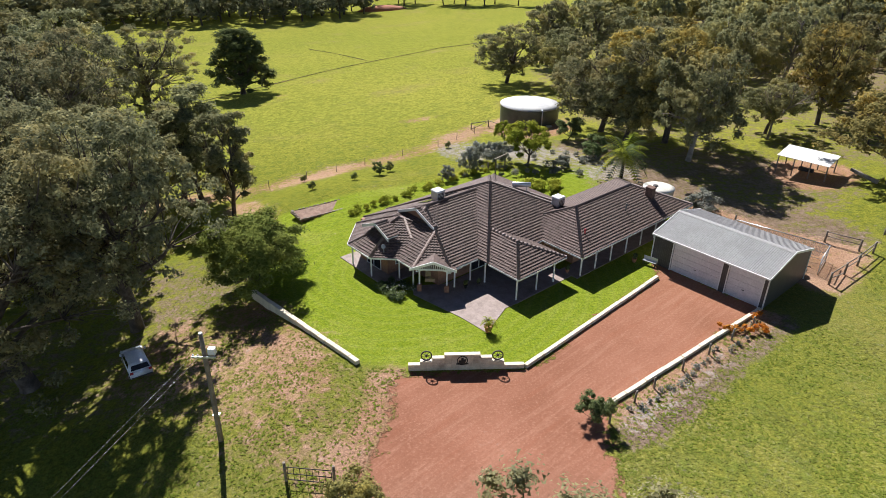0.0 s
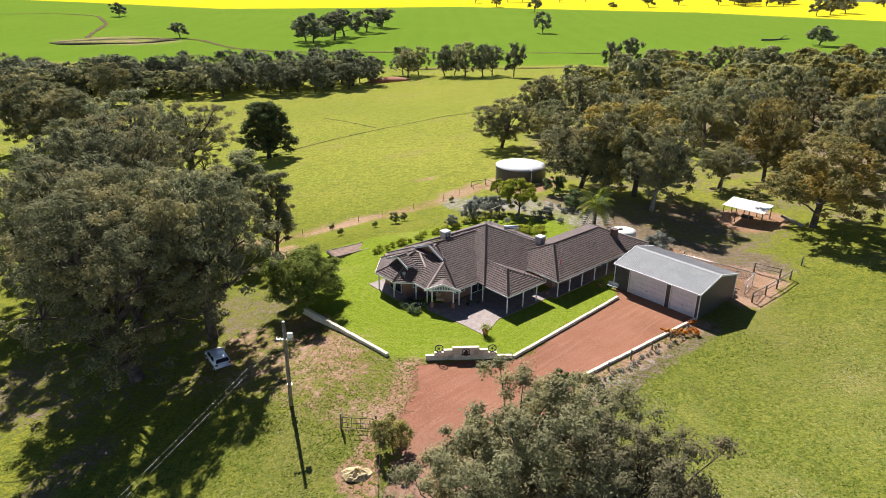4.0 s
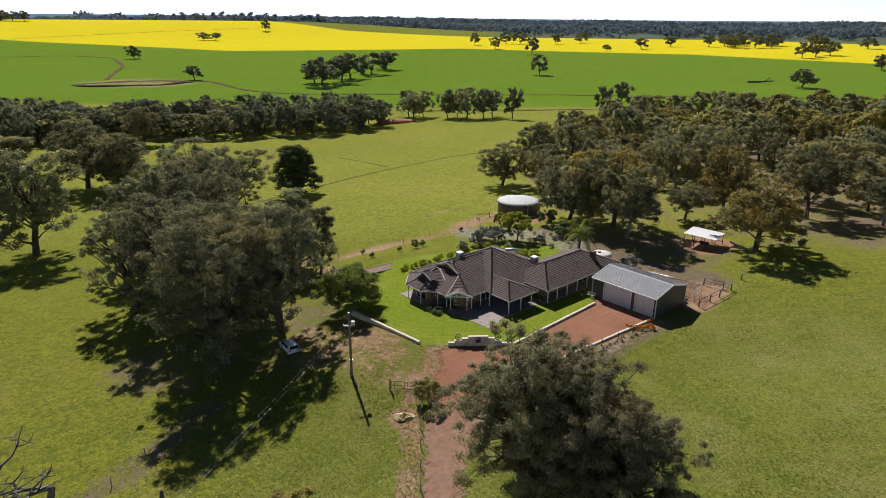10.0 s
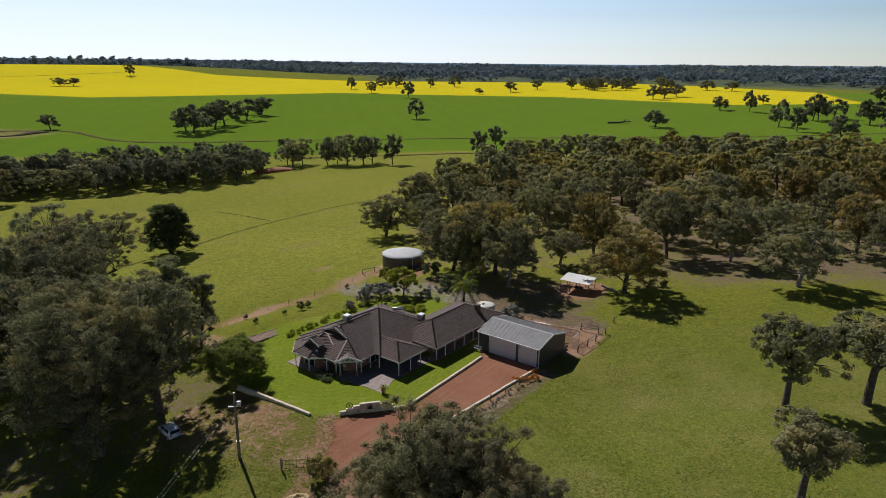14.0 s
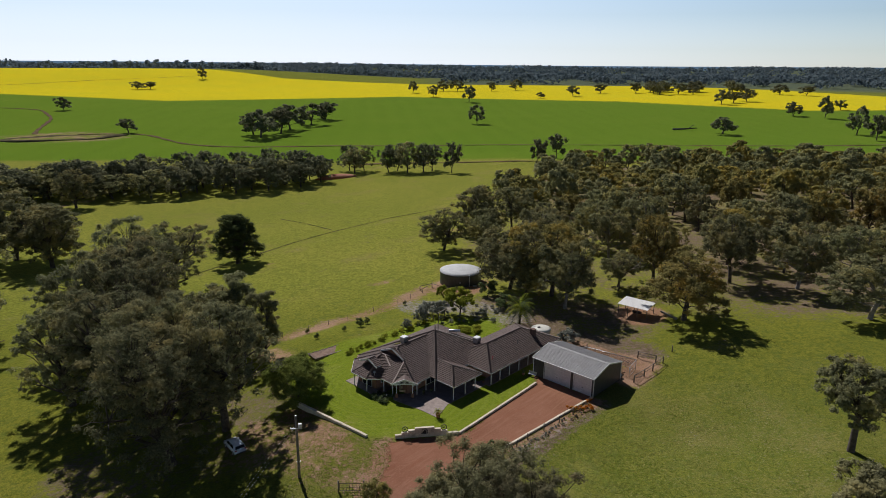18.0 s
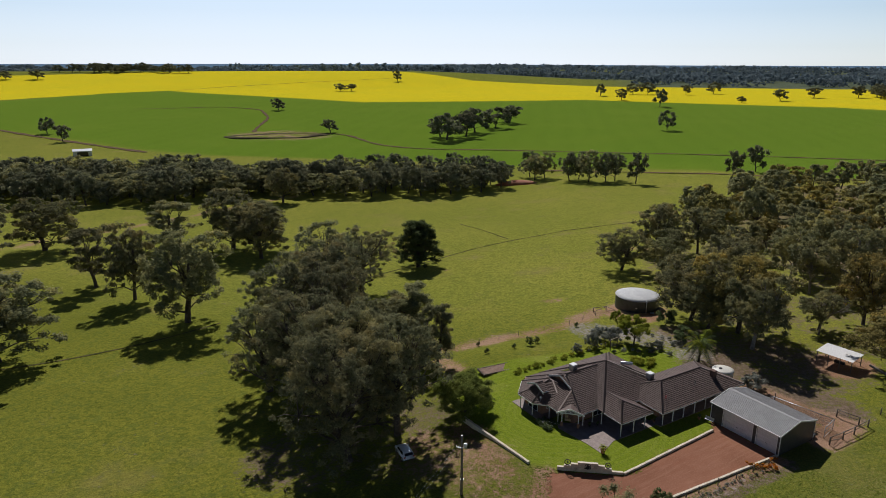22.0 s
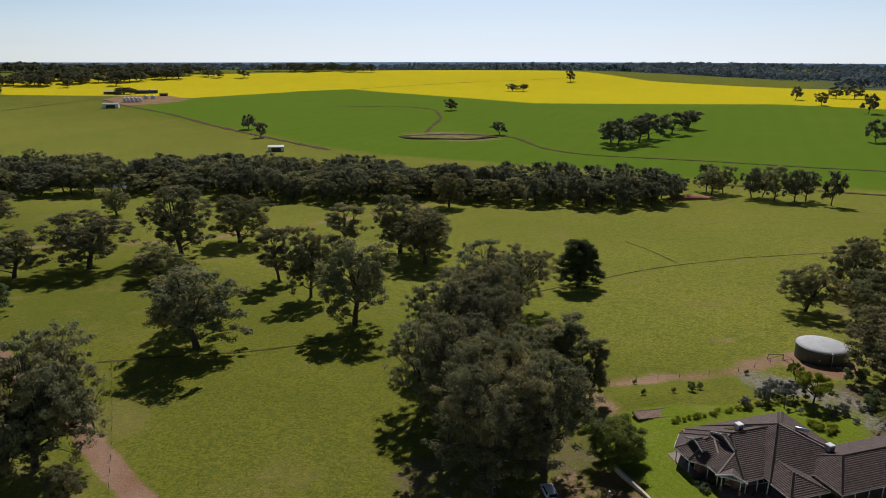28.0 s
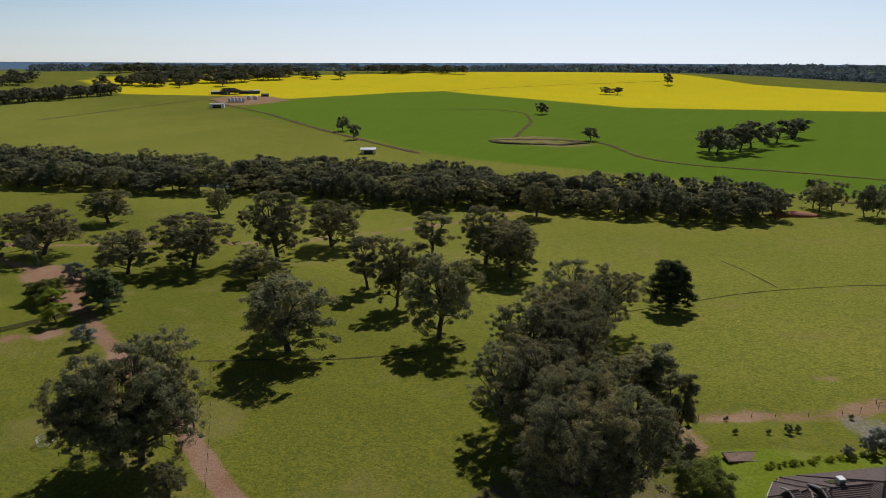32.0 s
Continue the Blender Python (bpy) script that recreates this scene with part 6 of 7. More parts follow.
wt = water_tank("water_tank", 16.0, 112.6, 5.1, 3.2, "large dark water tank with pale domed roof", TANKWALL, TANKTOP, 0.55, 0.03)
part("downpipe", tubed([(1.5, -4.5, 3.4), (1.5, -5.25, 3.4), (1.5, -5.25, 0.1)], 0.11, 8), GALV, wt, "pale inlet pipe")
part("pump_box", boxed(2.4, 3.3, -5.6, -4.9, 0.0, 0.9, 0.03), GALV, wt)
part("tank_label", boxed(-0.9, -0.55, -5.16, -5.06, 1.5, 1.7), WHITE, wt, "small pale label plate")
st = water_tank("rainwater_tank", 26.3, 71.6, 1.75, 2.3, "cream rainwater tank beside the house", CREAM, CREAM, 0.3, 0.03)
part("lid", lathe(bmesh.new(), [(0.3, 2.62), (0.3, 2.74), (0.2, 2.76)], 16, (-0.5, -0.2, 0)), CLAD, st)


def straw_heap():
    bm = bmesh.new()
    rings = []
    for j in range(6):
        f = j / 5
        rings.append([bm.verts.new((1.3 * (1 - f) * (1 + 0.15 * math.sin(3 * a + j)) * math.cos(a), 1.0 * (1 - f) * (1 + 0.12 * math.cos(2 * a)) * math.sin(a), 0.55 * (f ** 0.7) + random.uniform(-0.09, 0.09))) for a in np.linspace(0, 2 * math.pi, 28, endpoint=False)])
    for a, b in zip(rings, rings[1:]):
        for k in range(28):
            bm.faces.new((a[k], a[(k + 1) % 28], b[(k + 1) % 28], b[k]))
    solo("haystack", bm, STRAW, "low heap of pale straw beside the drive", "heap", pose(-7.2, 23.6, gz(-7.2, 23.6)))


straw_heap()


def pot_plant(x, y, s, label):
    p = thing("potted_palm", label, "pot plant", pose(x, y, gz(x, y) + 0.02) @ Matrix.Scale(s, 4))
    part("pot", lathe(bmesh.new(), [(0.2, 0), (0.3, 0.45), (0.34, 0.47), (0.34, 0.53), (0.28, 0.53), (0.25, 0.4)], 18), TERRA, p)
    part("stem", tubed([(0, 0, 0.4), (0.03, 0, 0.8), (0, 0.02, 1.1)], [0.05, 0.045, 0.04], 6), BARK, p)
    for k in range(16):
        a = k * 2.4
        L = 0.55 + 0.2 * (k % 3) / 2
        part("frond", frond(a, 0.9, L, 0.05 + 0.2 * (k / 16), 9), BRIGHTLEAF, p)


def frond(a, z0, L, lift, n):
    """One arching palm frond with leaflets."""
    bm = bmesh.new()
    d, s = Vector((math.cos(a), math.sin(a), 0)), Vector((-math.sin(a), math.cos(a), 0))
    pts = [d * (L * f) + Vector((0, 0, z0 + L * (1.2 * lift * 4 * f - (0.9 + lift) * f * f))) for f in np.linspace(0, 1, n)]
    tube(bm, pts, [0.02 * L * (1.1 - k / n) + 0.004 for k in range(n)], 3, False)
    for k in range(1, n - 1):
        for e in (-1, 1):
            w = L * 0.32 * math.sin(math.pi * (k / n) ** 0.7) + 0.03
            p, t = pts[k], (pts[k + 1] - pts[k])
            tip = p + s * (e * w) + d * (w * 0.5) - Vector((0, 0, w * 0.45))
            bm.faces.new([bm.verts.new(q) for q in (p, p + t * 0.6, tip)])
    return bm


def palm(x, y, h, L):
    p = thing("palm_tree", "palm tree with arching fronds in the back garden", "palm", pose(x, y, gz(x, y)))
    part("trunk", tubed([(0, 0, -0.3), (0.1, 0, h * 0.5), (0.05, 0.05, h)], [0.28, 0.2, 0.2], 8), BARK, p)
    for k in range(34):
        f = k / 34
        part("frond", frond(k * 2.4, h, L * (0.8 + 0.3 * (k % 4) / 3), 0.42 - 0.5 * f, 16), GREYLEAF if f > 0.8 else BRIGHTLEAF if k % 2 else DARKLEAF, p)


pot_plant(4.35, 44.6, 1.15, "small palm in a terracotta pot on the path")
palm(23.6, 78.4, 3.6, 3.3)

# paving before the house
def paving():
    bm = bmesh.new()
    poly = [(-4.5, -2.8), (-0.6, -1.2), (0.9, -1.3), (8.4, -1.3), (8.4, 5.4), (-2.0, 5.4), (-4.4, 7.0), (-5.4, 5.8), (-4.6, 0.2)]
    f = bm.faces.new([bm.verts.new((a, b, 0.045)) for a, b in poly])
    e = bmesh.ops.extrude_face_region(bm, geom=[f])
    bmesh.ops.translate(bm, verts=[v for v in e["geom"] if isinstance(v, bmesh.types.BMVert)], vec=(0, 0, -0.3))
    solo("pavement", bm, PAVE, "pinkish paved forecourt and path before the house", "paving", HOUSE, kind="structure")
    for a0, a1, b0, b1 in ((8.4, 26.4, -2.0, 0.2), (-6.6, -2.6, 8.6, 16.0)):
        solo("verandah_floor", boxed(a0, a1, b0, b1, -0.2, 0.06), PAVE, "paved verandah floor", "paving", HOUSE, kind="structure")


paving()

# ---- on and about the house ----
def cooler(a, b, z):
    c = thing("evaporative_cooler", "pale box-shaped evaporative cooler on the roof", "cooler", HOUSE @ pose(a, b, z), "roof coolers")
    part("body", boxed(-0.5, 0.5, -0.5, 0.5, 0.1, 0.95, 0.04), GALV, c)
    part("lid", boxed(-0.55, 0.55, -0.55, 0.55, 0.95, 1.12, 0.06), WHITE, c)
    part("base", boxed(-0.4, 0.4, -0.4, 0.4, -0.4, 0.1), GALV, c)
    for s in (-1, 1):
        for k in range(5):
            part("louvre", boxed(-0.42, 0.42, s * 0.5 - 0.015, s * 0.5 + 0.015, 0.2 + k * 0.14, 0.28 + k * 0.14), CLAD, c)


cooler(2.9, 12.1, BLOCKS["left"].height(2.9, 12.1) + 0.12)
cooler(13.7, 5.3, max(h.height(13.7, 5.3) for h in BLOCKS.values()) + 0.1)
hz = BLOCKS["main"].height(11.4, 9.6)
hw = thing("solar_heater", "silver solar hot water cylinder on the roof", "water heater", HOUSE @ pose(12.4, 9.4, hz - 0.15, 0, 0, -45))
part("cylinder", tubed([(-1.0, 0, 0.5), (-0.95, 0, 0.5), (0.95, 0, 0.5), (1.0, 0, 0.5)], [0.2, 0.27, 0.27, 0.2], 16), GALV, hw)
for s in (-0.6, 0.6):
    part("bracket", boxed(s - 0.04, s + 0.04, -0.2, 0.2, -0.3, 0.4), GALV, hw)
for a, b, h, m, lab in ((18.6, 0.2, 0.75, CLAD, "dark metal roof flue"), (11.3, -0.2, 0.45, RED, "small red roof vent")):
    z = BLOCKS["wing"].height(a, b)
    fl = thing("roof_flue", lab, "flue", HOUSE @ pose(a, b, z))
    part("pipe", tubed([(0, 0, -0.2), (0, 0, h)], 0.07, 8), m, fl)
    part("cowl", lathe(bmesh.new(), [(0.12, h), (0.13, h + 0.1), (0.05, h + 0.16)], 10), m, fl)
ch = thing("chimney", "dark brick chimney at the end of the wing", "chimney", HOUSE @ pose(23.6, 0.6, BLOCKS["wing"].height(23.6, 0.6)))
part("stack", boxed(-0.34, 0.34, -0.42, 0.42, -0.5, 1.05, 0.03), DARKBRICK, ch)
part("corbel", boxed(-0.4, 0.4, -0.48, 0.48, 1.05, 1.2, 0.03), DARKBRICK, ch)
an = thing("roof_aerial", "pale dish aerial on the tiles", "aerial", HOUSE @ pose(-5.6, 9.9, 2.95))
part("mast", tubed([(0, 0, -0.2), (0, 0, 0.6)], 0.03, 6), GALV, an)
part("arm", tubed([(0, 0, 0.55), (-0.5, -0.5, 0.75)], 0.025, 6), GALV, an)
dish = part("dish", lathe(bmesh.new(), [(0.05, 0.0), (0.12, 0.03), (0.2, 0.08), (0.19, 0.09), (0.05, 0.03)], 20), GALV, an)
dish.matrix_basis = pose(-0.25, -0.3, 0.6, 50, 0, -40)

def portico():
    p = thing("portico", "white gabled entrance portico with lattice frieze", "portico", HOUSE @ pose(-3.4, 5.35, 0, 0, 0, 45) @ pose(0, 0, 0, 0, 0, -90))
    # local: -x' ... gable faces -y
    W, H, D = 1.85, 0.66, 2.6
    for s in (-1, 1):
        bm = bmesh.new()
        vs = [(s * (W + 0.25), -0.5, 2.22), (0, -0.5, 2.22 + H + 0.12), (0, D, 2.22 + H + 0.12), (s * (W + 0.25), D, 2.22)]
        f = bm.faces.new([bm.verts.new(v) for v in vs])
        e = bmesh.ops.extrude_face_region(bm, geom=[f])
        bmesh.ops.translate(bm, verts=[v for v in e["geom"] if isinstance(v, bmesh.types.BMVert)], vec=(0, 0, 0.09))
        part("roof_slope", bm, TILE, p, "brown tiled portico roof")
        bm = bmesh.new()
        a, b = Vector((s * (W + 0.3), -0.56, 2.16)), Vector((0, -0.56, 2.16 + H + 0.14))
        vs = [bm.verts.new(q + Vector((0, y, z))) for q in (a, b) for y in (0, 0.06) for z in (-0.02, 0.24)]
        for fc in ((0, 1, 5, 4), (2, 6, 7, 3), (1, 3, 7, 5), (0, 4, 6, 2), (0, 2, 3, 1), (4, 5, 7, 6)):
            bm.faces.new([vs[k] for k in fc])
        part("barge_board", bm, WHITE, p, "white barge board")
        part("post", boxed(s * 1.25 - 0.07, s * 1.25 + 0.07, -0.42, -0.28, 0.7, 2.3, 0.01), WHITE, p, "white portico post")
        part("pier", boxed(s * 1.25 - 0.2, s * 1.25 + 0.2, -0.55, -0.15, 0, 0.72, 0.015), BRICK, p, "brick pier")
    arch = [(x, -0.38, 2.0 + 0.34 * (1 - (x / 1.6) ** 2)) for x in np.linspace(-1.6, 1.6, 13)]
    part("arch", tubed(arch, 0.05, 4), WHITE, p, "white arched rail")
    for k in range(17):
        x = -1.5 + k * 3.0 / 16
        lo, hi = 2.0 + 0.34 * (1 - (x / 1.6) ** 2), 2.2 + (H + 0.1) * (1 - abs(x) / (W + 0.3))
        if hi > lo + 0.05:
            part("frieze_bar", boxed(x - 0.03, x + 0.03, -0.4, -0.36, lo, hi), WHITE, p)


portico()


def window(name, a, b, w, z0, z1, face, label):
    """A window set into a wall; face: the way it looks, in degrees in the house's frame (0: towards -b)."""
    m = HOUSE @ pose(a, b, 0, 0, 0, face)
    wd = thing(name, label, "window", m, kind="structure")
    part("window_pane", boxed(-w / 2, w / 2, -0.03, 0.0, z0, z1), GLASS, wd)
    for x0, x1, y0, y1 in ((-w / 2 - 0.06, -w / 2, z0, z1), (w / 2, w / 2 + 0.06, z0, z1), (-0.03, 0.03, z0, z1), (-w / 2 - 0.06, w / 2 + 0.06, z1, z1 + 0.06), (-w / 2 - 0.1, w / 2 + 0.1, z0 - 0.07, z0)):
        part("window_frame", boxed(x0, x1, -0.07, 0.01, y0, y1), WHITE, wd)


for k, (a, b, w, f) in enumerate(((12.5, 0.2, 1.8, 0), (16.5, 0.2, 1.8, 0), (20.5, 0.2, 2.1, 0), (24.0, 0.2, 1.5, 0), (2.6, 5.6, 2.1, 0), (5.6, 5.6, 1.8, 0), (-0.6, 5.6, 1.8, 0), (-5.0, 12.4, 2.2, -90), (-2.6, 8.0, 1.6, -90), (-3.2, 10.2, 1.6, 0))):
    window("window_%d" % (k + 1), a, b, w, 0.9 if w < 2 else 0.1, 2.1, f, "white-framed dark window in the brick wall")
bench = thing("garden_bench", "small grey garden bench beside the shed", "bench", HOUSE @ pose(16.1, -4.9, 0, 0, 0, -80))
part("seat", boxed(-0.7, 0.7, -0.2, 0.2, 0.4, 0.45, 0.01), GALV, bench)
part("backrest", boxed(-0.7, 0.7, 0.18, 0.22, 0.45, 0.85, 0.01), GALV, bench)
for x in (-0.6, 0.6):
    for y in (-0.15, 0.15):
        part("leg", boxed(x - 0.03, x + 0.03, y - 0.03, y + 0.03, 0, 0.4), IRON, bench)
for a, b, s in ((-1.0, 3.6, 0.8), (0.3, 3.2, 0.7), (7.6, 1.0, 0.7), (8.6, -0.6, 0.8), (15.4, -3.6, 1.0), (5.0, 4.8, 0.8)):
    q = HOUSE @ Vector((a, b, 0))
    pp = thing("pot_plant", "leafy plant in a dark pot on the verandah", "pot plant", pose(q.x, q.y, 0.05) @ Matrix.Scale(s, 4), "verandah pots")
    part("pot", lathe(bmesh.new(), [(0.16, 0), (0.25, 0.36), (0.27, 0.4), (0.22, 0.4)], 14), TERRA if b < 0 else IRON, pp)
    v, f = leaves(np.random.default_rng(int(a * 10) + 50), np.array([[0, 0, 0.62], [0.1, 0.1, 0.8]]), 1, 1, 0.3, 260, 0.09)
    part("foliage", mesh_of("foliage", v, f, DARKLEAF), DARKLEAF, pp)
chair = thing("verandah_seat", "pale timber seat under the portico", "seat", HOUSE @ pose(-2.6, 6.4, 0.05, 0, 0, -45))
for n_, bx in (("seat", (-0.7, 0.7, -0.25, 0.25, 0.38, 0.45)), ("backrest", (-0.7, 0.7, 0.2, 0.26, 0.45, 0.95)), ("front_panel", (-0.7, 0.7, -0.25, -0.2, 0.1, 0.38))):
    part(n_, boxed(*bx, 0.01), STRAW, chair)


# ---- planting ----
def planting(name, label, spots, leaf, r, size, each, category="plants", h=0.5, kind="stuff"):
    """Low plants joined into one bed."""
    rg = np.random.default_rng(len(spots) * 13 + int(r * 100))
    c = np.array([(x, y, gz(x, y) + h * rg.uniform(0.6, 1.1)) for x, y in spots])
    v, f = leaves(rg, c, 1, 1, r, each * len(spots), size)
    solo(name, mesh_of(name, v, f, leaf), leaf, label, category, kind=kind)


rb = random.Random(8)
planting("flower_bed", "dark leafy flower bed beside the verandah", [tuple((HOUSE @ Vector((-6.1 + rb.uniform(-1.2, 1.2), 7.4 + rb.uniform(-1.6, 1.6), 0))).xy) for _ in range(34)], DARKLEAF, 0.42, 0.11, 130, "flower bed", 0.35)
planting("white_flowers", "scattered pale flowers in the verandah bed", [tuple((HOUSE @ Vector((-6.1 + rb.uniform(-1.0, 1.0), 7.4 + rb.uniform(-1.4, 1.4), 0))).xy) for _ in range(26)], WHITE, 0.4, 0.05, 9, "flowers", 0.55)
planting("border_shrubs", "low green border shrubs behind the house", [(x + rb.uniform(-0.6, 0.6), y + rb.uniform(-0.5, 0.5)) for x, y in [(-10 + k * 0.62, 67.5 + k * 0.6) for k in range(30)]], BRIGHTLEAF, 0.55, 0.12, 170, "shrubs", 0.45)
planting("garden_shrubs", "mixed green shrubs in the back lawn bed", [(13.2 + rb.uniform(-2.2, 2.2), 76.0 + rb.uniform(-1.6, 1.6)) for _ in range(24)], BRIGHTLEAF, 0.6, 0.14, 200, "shrubs", 0.6)
planting("dry_shrubs", "greyish shrubs along a mulched garden edge", [(2 + rb.uniform(-1, 22), 88 + rb.uniform(-8, 4)) for _ in range(46)], GREYLEAF, 0.55, 0.13, 120, "shrubs", 0.5)
planting("orange_flowers", "orange flowering plants on the driveway bank", [(25.6 + rb.uniform(-2.6, 2.6) * 0.8, 45.1 + rb.uniform(-0.5, 0.5)) for _ in range(14)] + [(27.6, 46.9), (28.2, 47.3)], ORANGE, 0.32, 0.1, 90, "flowers", 0.5)
planting("bank_weeds", "grey dry weeds on the driveway bank", [(14 + k * 0.5 + rb.uniform(-0.4, 0.4), 35.2 + k * 0.4 + rb.uniform(-0.8, 0.3)) for k in range(28)], GREYLEAF, 0.3, 0.08, 60, "weeds", 0.2)
for x, y, h in ((-16.3, 78.2, 1.1), (-11.1, 80.7, 1.0), (-8.0, 83.2, 1.9), (-6.7, 85.3, 1.4), (-19, 86, 1.0), (1.5, 97, 1.0)):
    tree(("round", 3), x, y, h, h * 0.5, h * 90, "small dark shrub along the soil strip", "bush", "strip shrubs", "small_shrub")
for x, y, h, w, k in ((4.2, 82.5, 3.4, 1.5, 2), (1.2, 79.0, 2.0, 1.2, 2), (8.2, 86.5, 3.4, 2.2, 2), (5.6, 88.5, 3.0, 1.8, 2), (10.4, 97.5, 4.0, 1.8, 1), (20.6, 99.0, 3.6, 2.2, 3), (22.5, 88.5, 3.2, 2.2, 3), (17.0, 84.0, 1.8, 1.4, 2)):
    tree(("round", k), x, y, h, w, x * 37, "light garden shrub in the mulched back garden", "bush", "garden shrubs", "garden_shrub")
for x, y, h, w, k in ((-226.8, 71.9, 6, 5, 2), (-213, 55.2, 6.5, 6, 0), (-206.5, 54.0, 5.5, 4.5, 1), (-191.5, 47.2, 6, 5, 1), (-169, 42.5, 5.5, 3.6, 2)):
    tree(("round", k), x, y, h, w, x, "bushy shrub beside a red gravel yard", "bush", "yard shrubs", "yard_shrub")

# garden bed with stone edging
gb = thing("garden_bed", "bare soil vegetable bed edged with stones", "garden bed", pose(-12.9, 69.8, gz(-12.9, 69.8), 0, 0, 35))
part("soil", boxed(-4.0, 4.0, -1.3, 1.3, -0.3, 0.08, 0.04), surface("bed_soil", (0.17, 0.10, 0.07), (0.26, 0.17, 0.12), 1.5, 0.95, 0, 0.8, 0.06, (0.10, 0.07, 0.05)), gb)
for k in range(46):
    f = k / 46 * 21.2
    x, y = (-4 + f, -1.35) if f < 8 else (4.0, -1.35 + f - 8) if f < 10.6 else (4 - (f - 10.6), 1.35) if f < 18.6 else (-4.0, 1.35 - (f - 18.6))
    s = rb.uniform(0.12, 0.2)
    part("edging_stone", boxed(x - s, x + s, y - s * 0.7, y + s * 0.7, -0.05, s, 0.04), POST, gb)
ar = thing("garden_arbor", "dark timber garden frame over the back path", "arbor", pose(8.4, 82.6, gz(8.4, 82.6), 0, 0, 50))
for x in (-1.1, 1.1):
    part("post", boxed(x - 0.07, x + 0.07, -0.07, 0.07, -0.2, 2.1), POST, ar)
part("beam", boxed(-1.4, 1.4, -0.08, 0.08, 2.1, 2.25), POST, ar)
gt = thing("rail_barrier", "weathered timber rail barrier near the tank", "barrier")
for p, q in (((5.6, 107.5), (8.6, 109.0)), ((8.6, 109.0), (10.4, 106.0))):
    post(gt, *p, 1.2, 0.09), post(gt, *q, 1.2, 0.09)
    rail(gt, p, q, 1.1, 1.1, 0.06), rail(gt, p, q, 0.1, 1.0, 0.05)


# ---- bare trees ----
def bare_tree(x, y, h, w, seed, label, mat, r0, depth=4, name="dead_tree"):
    rg = random.Random(seed)
    t = thing(name, label, "tree", pose(x, y, gz(x, y)))
    bm = bmesh.new()

    def grow(p, d, L, r, k):
        q = p + d * L * 0.5 + Vector((rg.uniform(-1, 1), rg.uniform(-1, 1), rg.uniform(-0.5, 0.5))) * L * 0.13
        e = p + d * L
        tube(bm, [p, q, e], [r, r * 0.8, r * 0.6], 6 if k > 2 else 4, False)
        if k == 0:
            return
        for _ in range(2 if k > depth - 1 else 3):
            nd = (d + Vector((rg.uniform(-1, 1) * w, rg.uniform(-1, 1) * w, rg.uniform(-0.35, 0.5)))).normalized()
            grow(e, nd, L * rg.uniform(0.55, 0.8), r * 0.58, k - 1)
    grow(Vector((0, 0, -0.4)), Vector((0.05, 0, 1)), h * 0.3, r0, depth)
    part("trunk", bm, mat, t)


bare_tree(-41.4, 12.6, 11, 1.7, 4, "leafless dead tree with twisted grey limbs", DEADWOOD, 0.5)
bare_tree(-46.5, 11.0, 13, 1.7, 9, "leafless dead tree with twisted grey limbs", DEADWOOD, 0.45)
solo("tree_stump", tubed([(0, 0, -0.3), (0.05, 0, 0.3), (0.1, 0.05, 1.3)], [0.34, 0.24, 0.17], 9), DEADWOOD, "short grey burnt stump in the pasture", "stump", pose(-31.0, 13.2, gz(-31.0, 13.2)))
bare_tree(-108.2, 30.4, 12.0, 0.7, 5, "leafless grey tree beside the red track", DEADWOOD, 0.28, 5, "bare_tree")
bare_tree(-254.4, 73.3, 15, 0.8, 6, "leafless pale grey tree near a gravel yard", PALEBARK, 0.4, 5, "bare_tree")
bare_tree(50.0, 95.0, 11, 0.6, 7, "leafless grey tree at the edge of the wood", POST, 0.22, 5, "bare_tree")
bare_tree(43.5, 8.6, 5, 1.0, 12, "leaning dark dead stump with bare limbs", DEADWOOD, 0.4, 3)


# ---- far buildings ----
def far_shed(x, y, l, d, h, turn, wall, roof, label):
    s = thing("farm_shed", label, "shed", pose(x, y, gz(x, y), 0, 0, turn), "far farm sheds")
    part("wall", boxed(-l / 2, l / 2, -d / 2, d / 2, -1, h), wall, s)
    for e in (-1, 1):
        bm = bmesh.new()
        vs = [(-l / 2 - 0.4, e * (d / 2 + 0.5), h - 0.1), (l / 2 + 0.4, e * (d / 2 + 0.5), h - 0.1), (l / 2 + 0.4, 0, h + d * 0.16), (-l / 2 - 0.4, 0, h + d * 0.16)]
        f = bm.faces.new([bm.verts.new(v) for v in vs])
        ex = bmesh.ops.extrude_face_region(bm, geom=[f])
        bmesh.ops.translate(bm, verts=[v for v in ex["geom"] if isinstance(v, bmesh.types.BMVert)], vec=(0, 0, 0.15))
        part("roof", bm, roof, s)
    part("doorway", boxed(-l * 0.3, l * 0.3, -d / 2 - 0.05, -d / 2, 0, h * 0.8), GLASS, s)
    for e in (-1, 1):
        bm = bmesh.new()
        bm.faces.new([bm.verts.new(v) for v in ((e * l / 2, -d / 2, h), (e * l / 2, d / 2, h), (e * l / 2, 0, h + d * 0.16))])
        part("gable_wall", bm, wall, s)


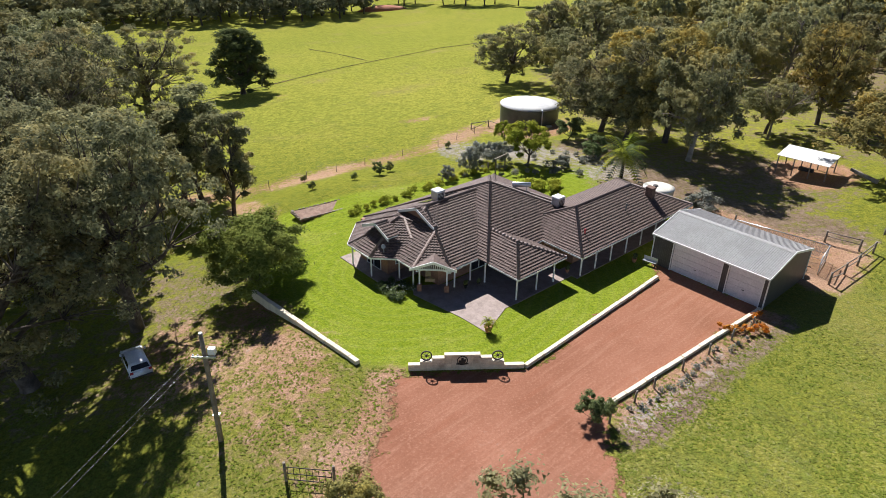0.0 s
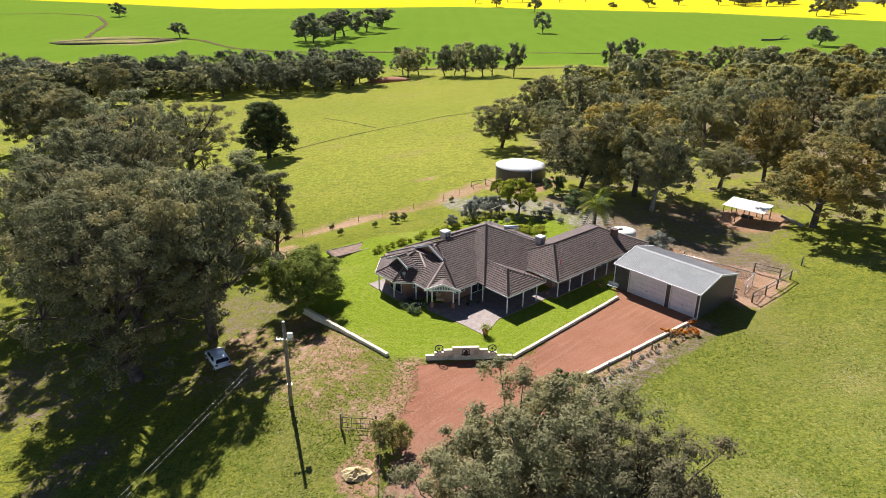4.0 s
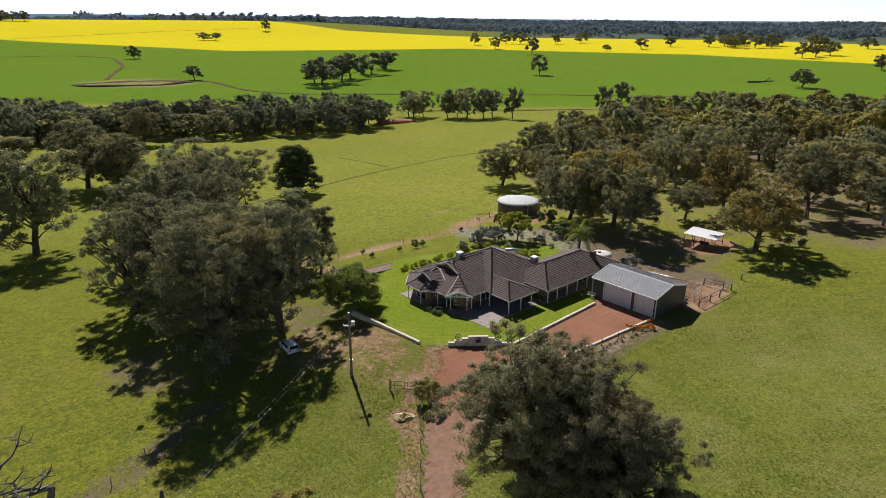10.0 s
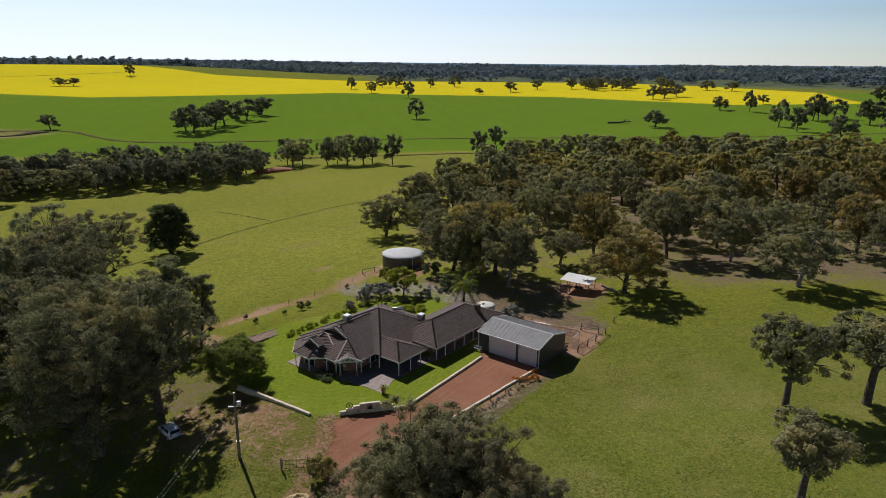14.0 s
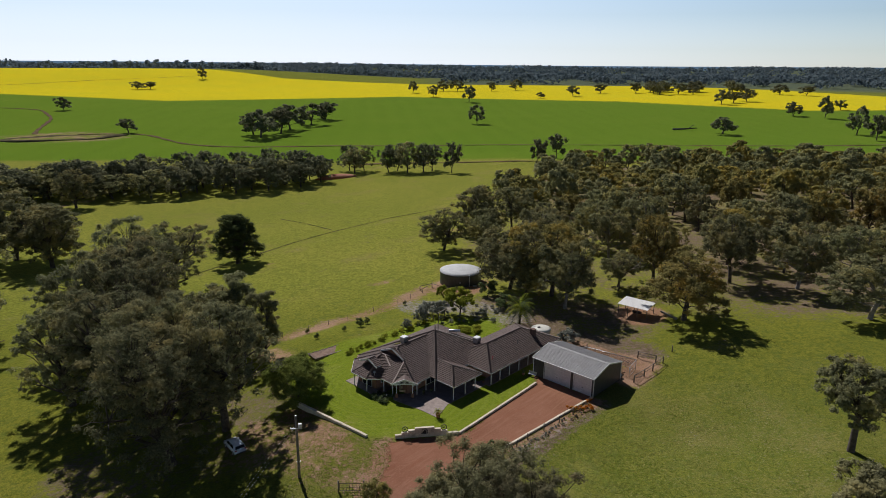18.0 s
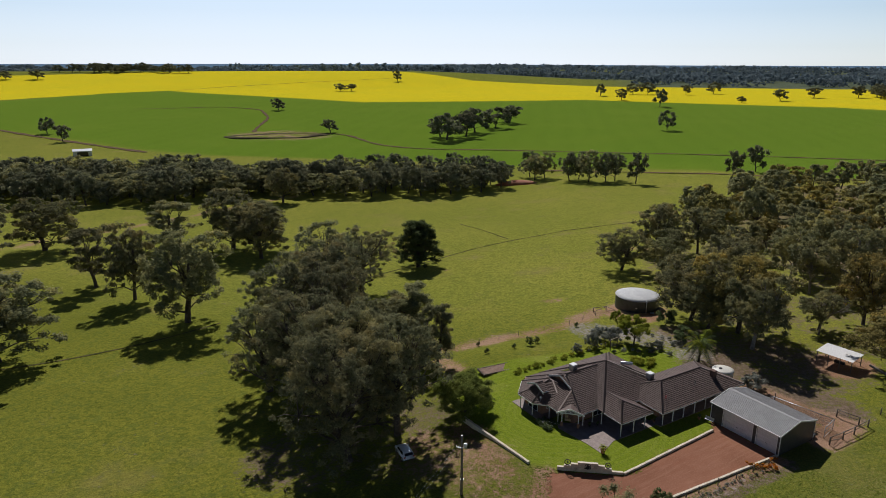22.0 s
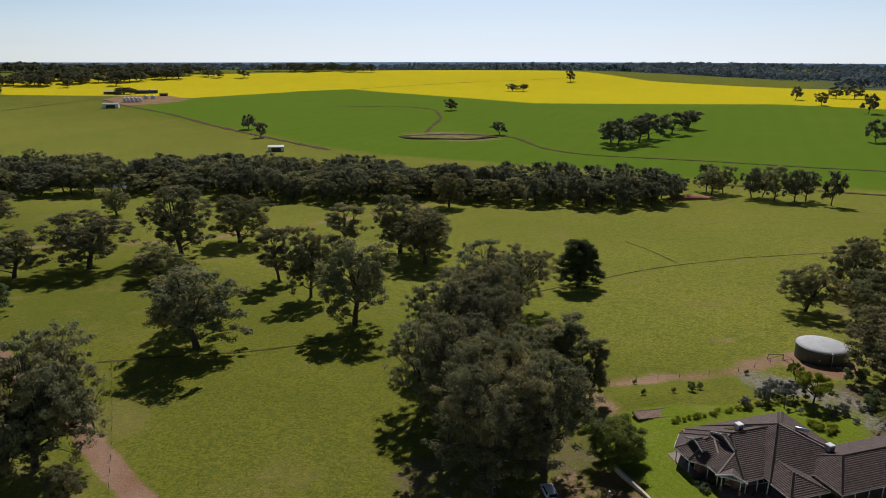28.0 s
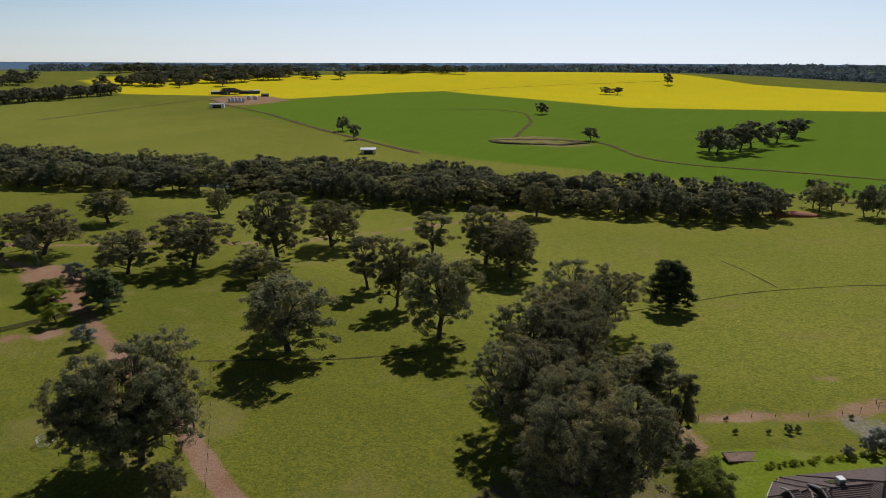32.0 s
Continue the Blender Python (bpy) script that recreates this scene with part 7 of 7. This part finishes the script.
far_shed(-400, 446, 14, 8, 4.2, 38, GALV, GALV, "grey iron hay shed near the creek")
far_shed(-885, 664, 22, 10, 6, 40, WHITE, TANKTOP, "white farm shed beside the far track")
far_shed(-1130, 867, 30, 12, 5, 40, CLAD, TANKTOP, "long farm shed beside the canola")
far_shed(-1102, 911, 26, 10, 5, 40, CLAD, CLAD, "dark farm shed beside the canola")
far_shed(-1090, 929, 14, 11, 6, 60, CLAD, TANKTOP, "arched farm shed beside the canola")
far_shed(-1012, 882, 14, 10, 4, 42, CLAD, CLAD, "low dark machinery shed at the far farm")
far_shed(-223, 39, 12, 9, 4, 70, WHITE, TANKTOP, "pale cottage beyond the gravel yard")
for k in range(5):
    sx, sy = -953 + k * 5.0, 745 + k * 3.6
    si = thing("grain_silo", "white cone-topped grain silo at the far farm", "silo", pose(sx, sy, gz(sx, sy)), "grain silos")
    part("barrel", lathe(bmesh.new(), [(2.7, 0), (2.8, 1.5), (2.8, 6.0)], 20), WHITE, si)
    part("cone", lathe(bmesh.new(), [(2.9, 6.0), (1.6, 7.2), (0.4, 7.9)], 20), WHITE, si)
for sx, sy in ((-977, 810), (-967, 817)):
    si = thing("field_bin", "low white field bin at the far farm", "bin", pose(sx, sy, gz(sx, sy)), "field bins")
    part("barrel", lathe(bmesh.new(), [(3.5, 0), (4.0, 2.0), (4.0, 5.0), (1.0, 7.0)], 16), WHITE, si)
dam = bmesh.new()
lathe(dam, [(20, -0.4), (21, 0.0)], 36)
solo("water", dam, WATER, "still creek pool between the trees", "water", pose(-372, 250, gz(-372, 250) + 0.5, 0, 0, 30) @ Matrix.Diagonal((1.4, 0.6, 1, 1)), kind="structure")
bn = bmesh.new()
lathe(bn, [(33, -0.6), (30, 1.0), (27, 1.2), (21, -0.3)], 60)
for v in bn.verts:
    a = math.atan2(v.co.y, v.co.x)
    v.co.xy *= 1 + 0.16 * math.sin(2 * a + 1) + 0.08 * math.sin(5 * a)
    v.co.z *= 0.75 + 0.5 * math.sin(3 * a + 2)
solo("dam_bank", bn, surface("dam_bank_soil", (0.085, 0.075, 0.045), (0.14, 0.115, 0.07), 0.25, 0.95, 0, 0.6, 0.3, (0.09, 0.12, 0.03), gloss=0.0), "low earth bank of an empty farm dam", "dam", pose(-302, 612, gz(-302, 612), 0, 0, 20) @ Matrix.Diagonal((1.5, 0.8, 1, 1)), kind="structure")
rs = bmesh.new()
lathe(rs, [(9, -0.5), (6, 1.6), (2.5, 2.4), (0.3, 2.5)], 24)
solo("soil_mound", rs, surface("red_mound", (0.36, 0.12, 0.06), (0.42, 0.17, 0.09), 0.3, 0.95, 0, 0.7, 0.3), "mound of bare red soil beside the creek", "mound", pose(-30, 370, gz(-30, 370), 0, 0, 20) @ Matrix.Diagonal((1.7, 0.7, 1, 1)))
ln = thing("fallen_tree", "dark fallen tree lying in the crop", "log", pose(337, 668, gz(337, 668)))
part("trunk", tubed([(-14, 0, 1.0), (0, 1, 1.2), (14, 0, 2.2)], [1.0, 0.9, 0.5], 8), DEADWOOD, ln)
part("branch", tubed([(4, 0, 1.5), (9, 2, 4.5), (13, 4, 5.5)], [0.5, 0.35, 0.15], 6), DEADWOOD, ln)
fr = thing("feed_ring", "round pale steel hay feeder ring in the paddock", "feeder", pose(-129.4, 12.8, gz(-129.4, 12.8)))
for h in (0.2, 0.7, 1.2):
    part("ring", tubed([(1.6 * math.cos(a), 1.6 * math.sin(a), h) for a in np.linspace(0, 2 * math.pi, 21)], 0.05, 5), GALV, fr)
for k in range(10):
    a = 2 * math.pi * k / 10
    part("bar", tubed([(1.6 * math.cos(a), 1.6 * math.sin(a), 0), (1.6 * math.cos(a), 1.6 * math.sin(a), 1.25)], 0.04, 5), GALV, fr)
pk = thing("picket_fence", "weathered picket fence along the gravel yard", "fence")
for k in range(44):
    x, y = -197 + k * 0.12, 35 + k * 0.5
    part("picket", boxed(x - 0.05, x + 0.05, y - 0.16, y + 0.16, gz(x, y) - 0.1, gz(x, y) + 1.3), POST, pk)
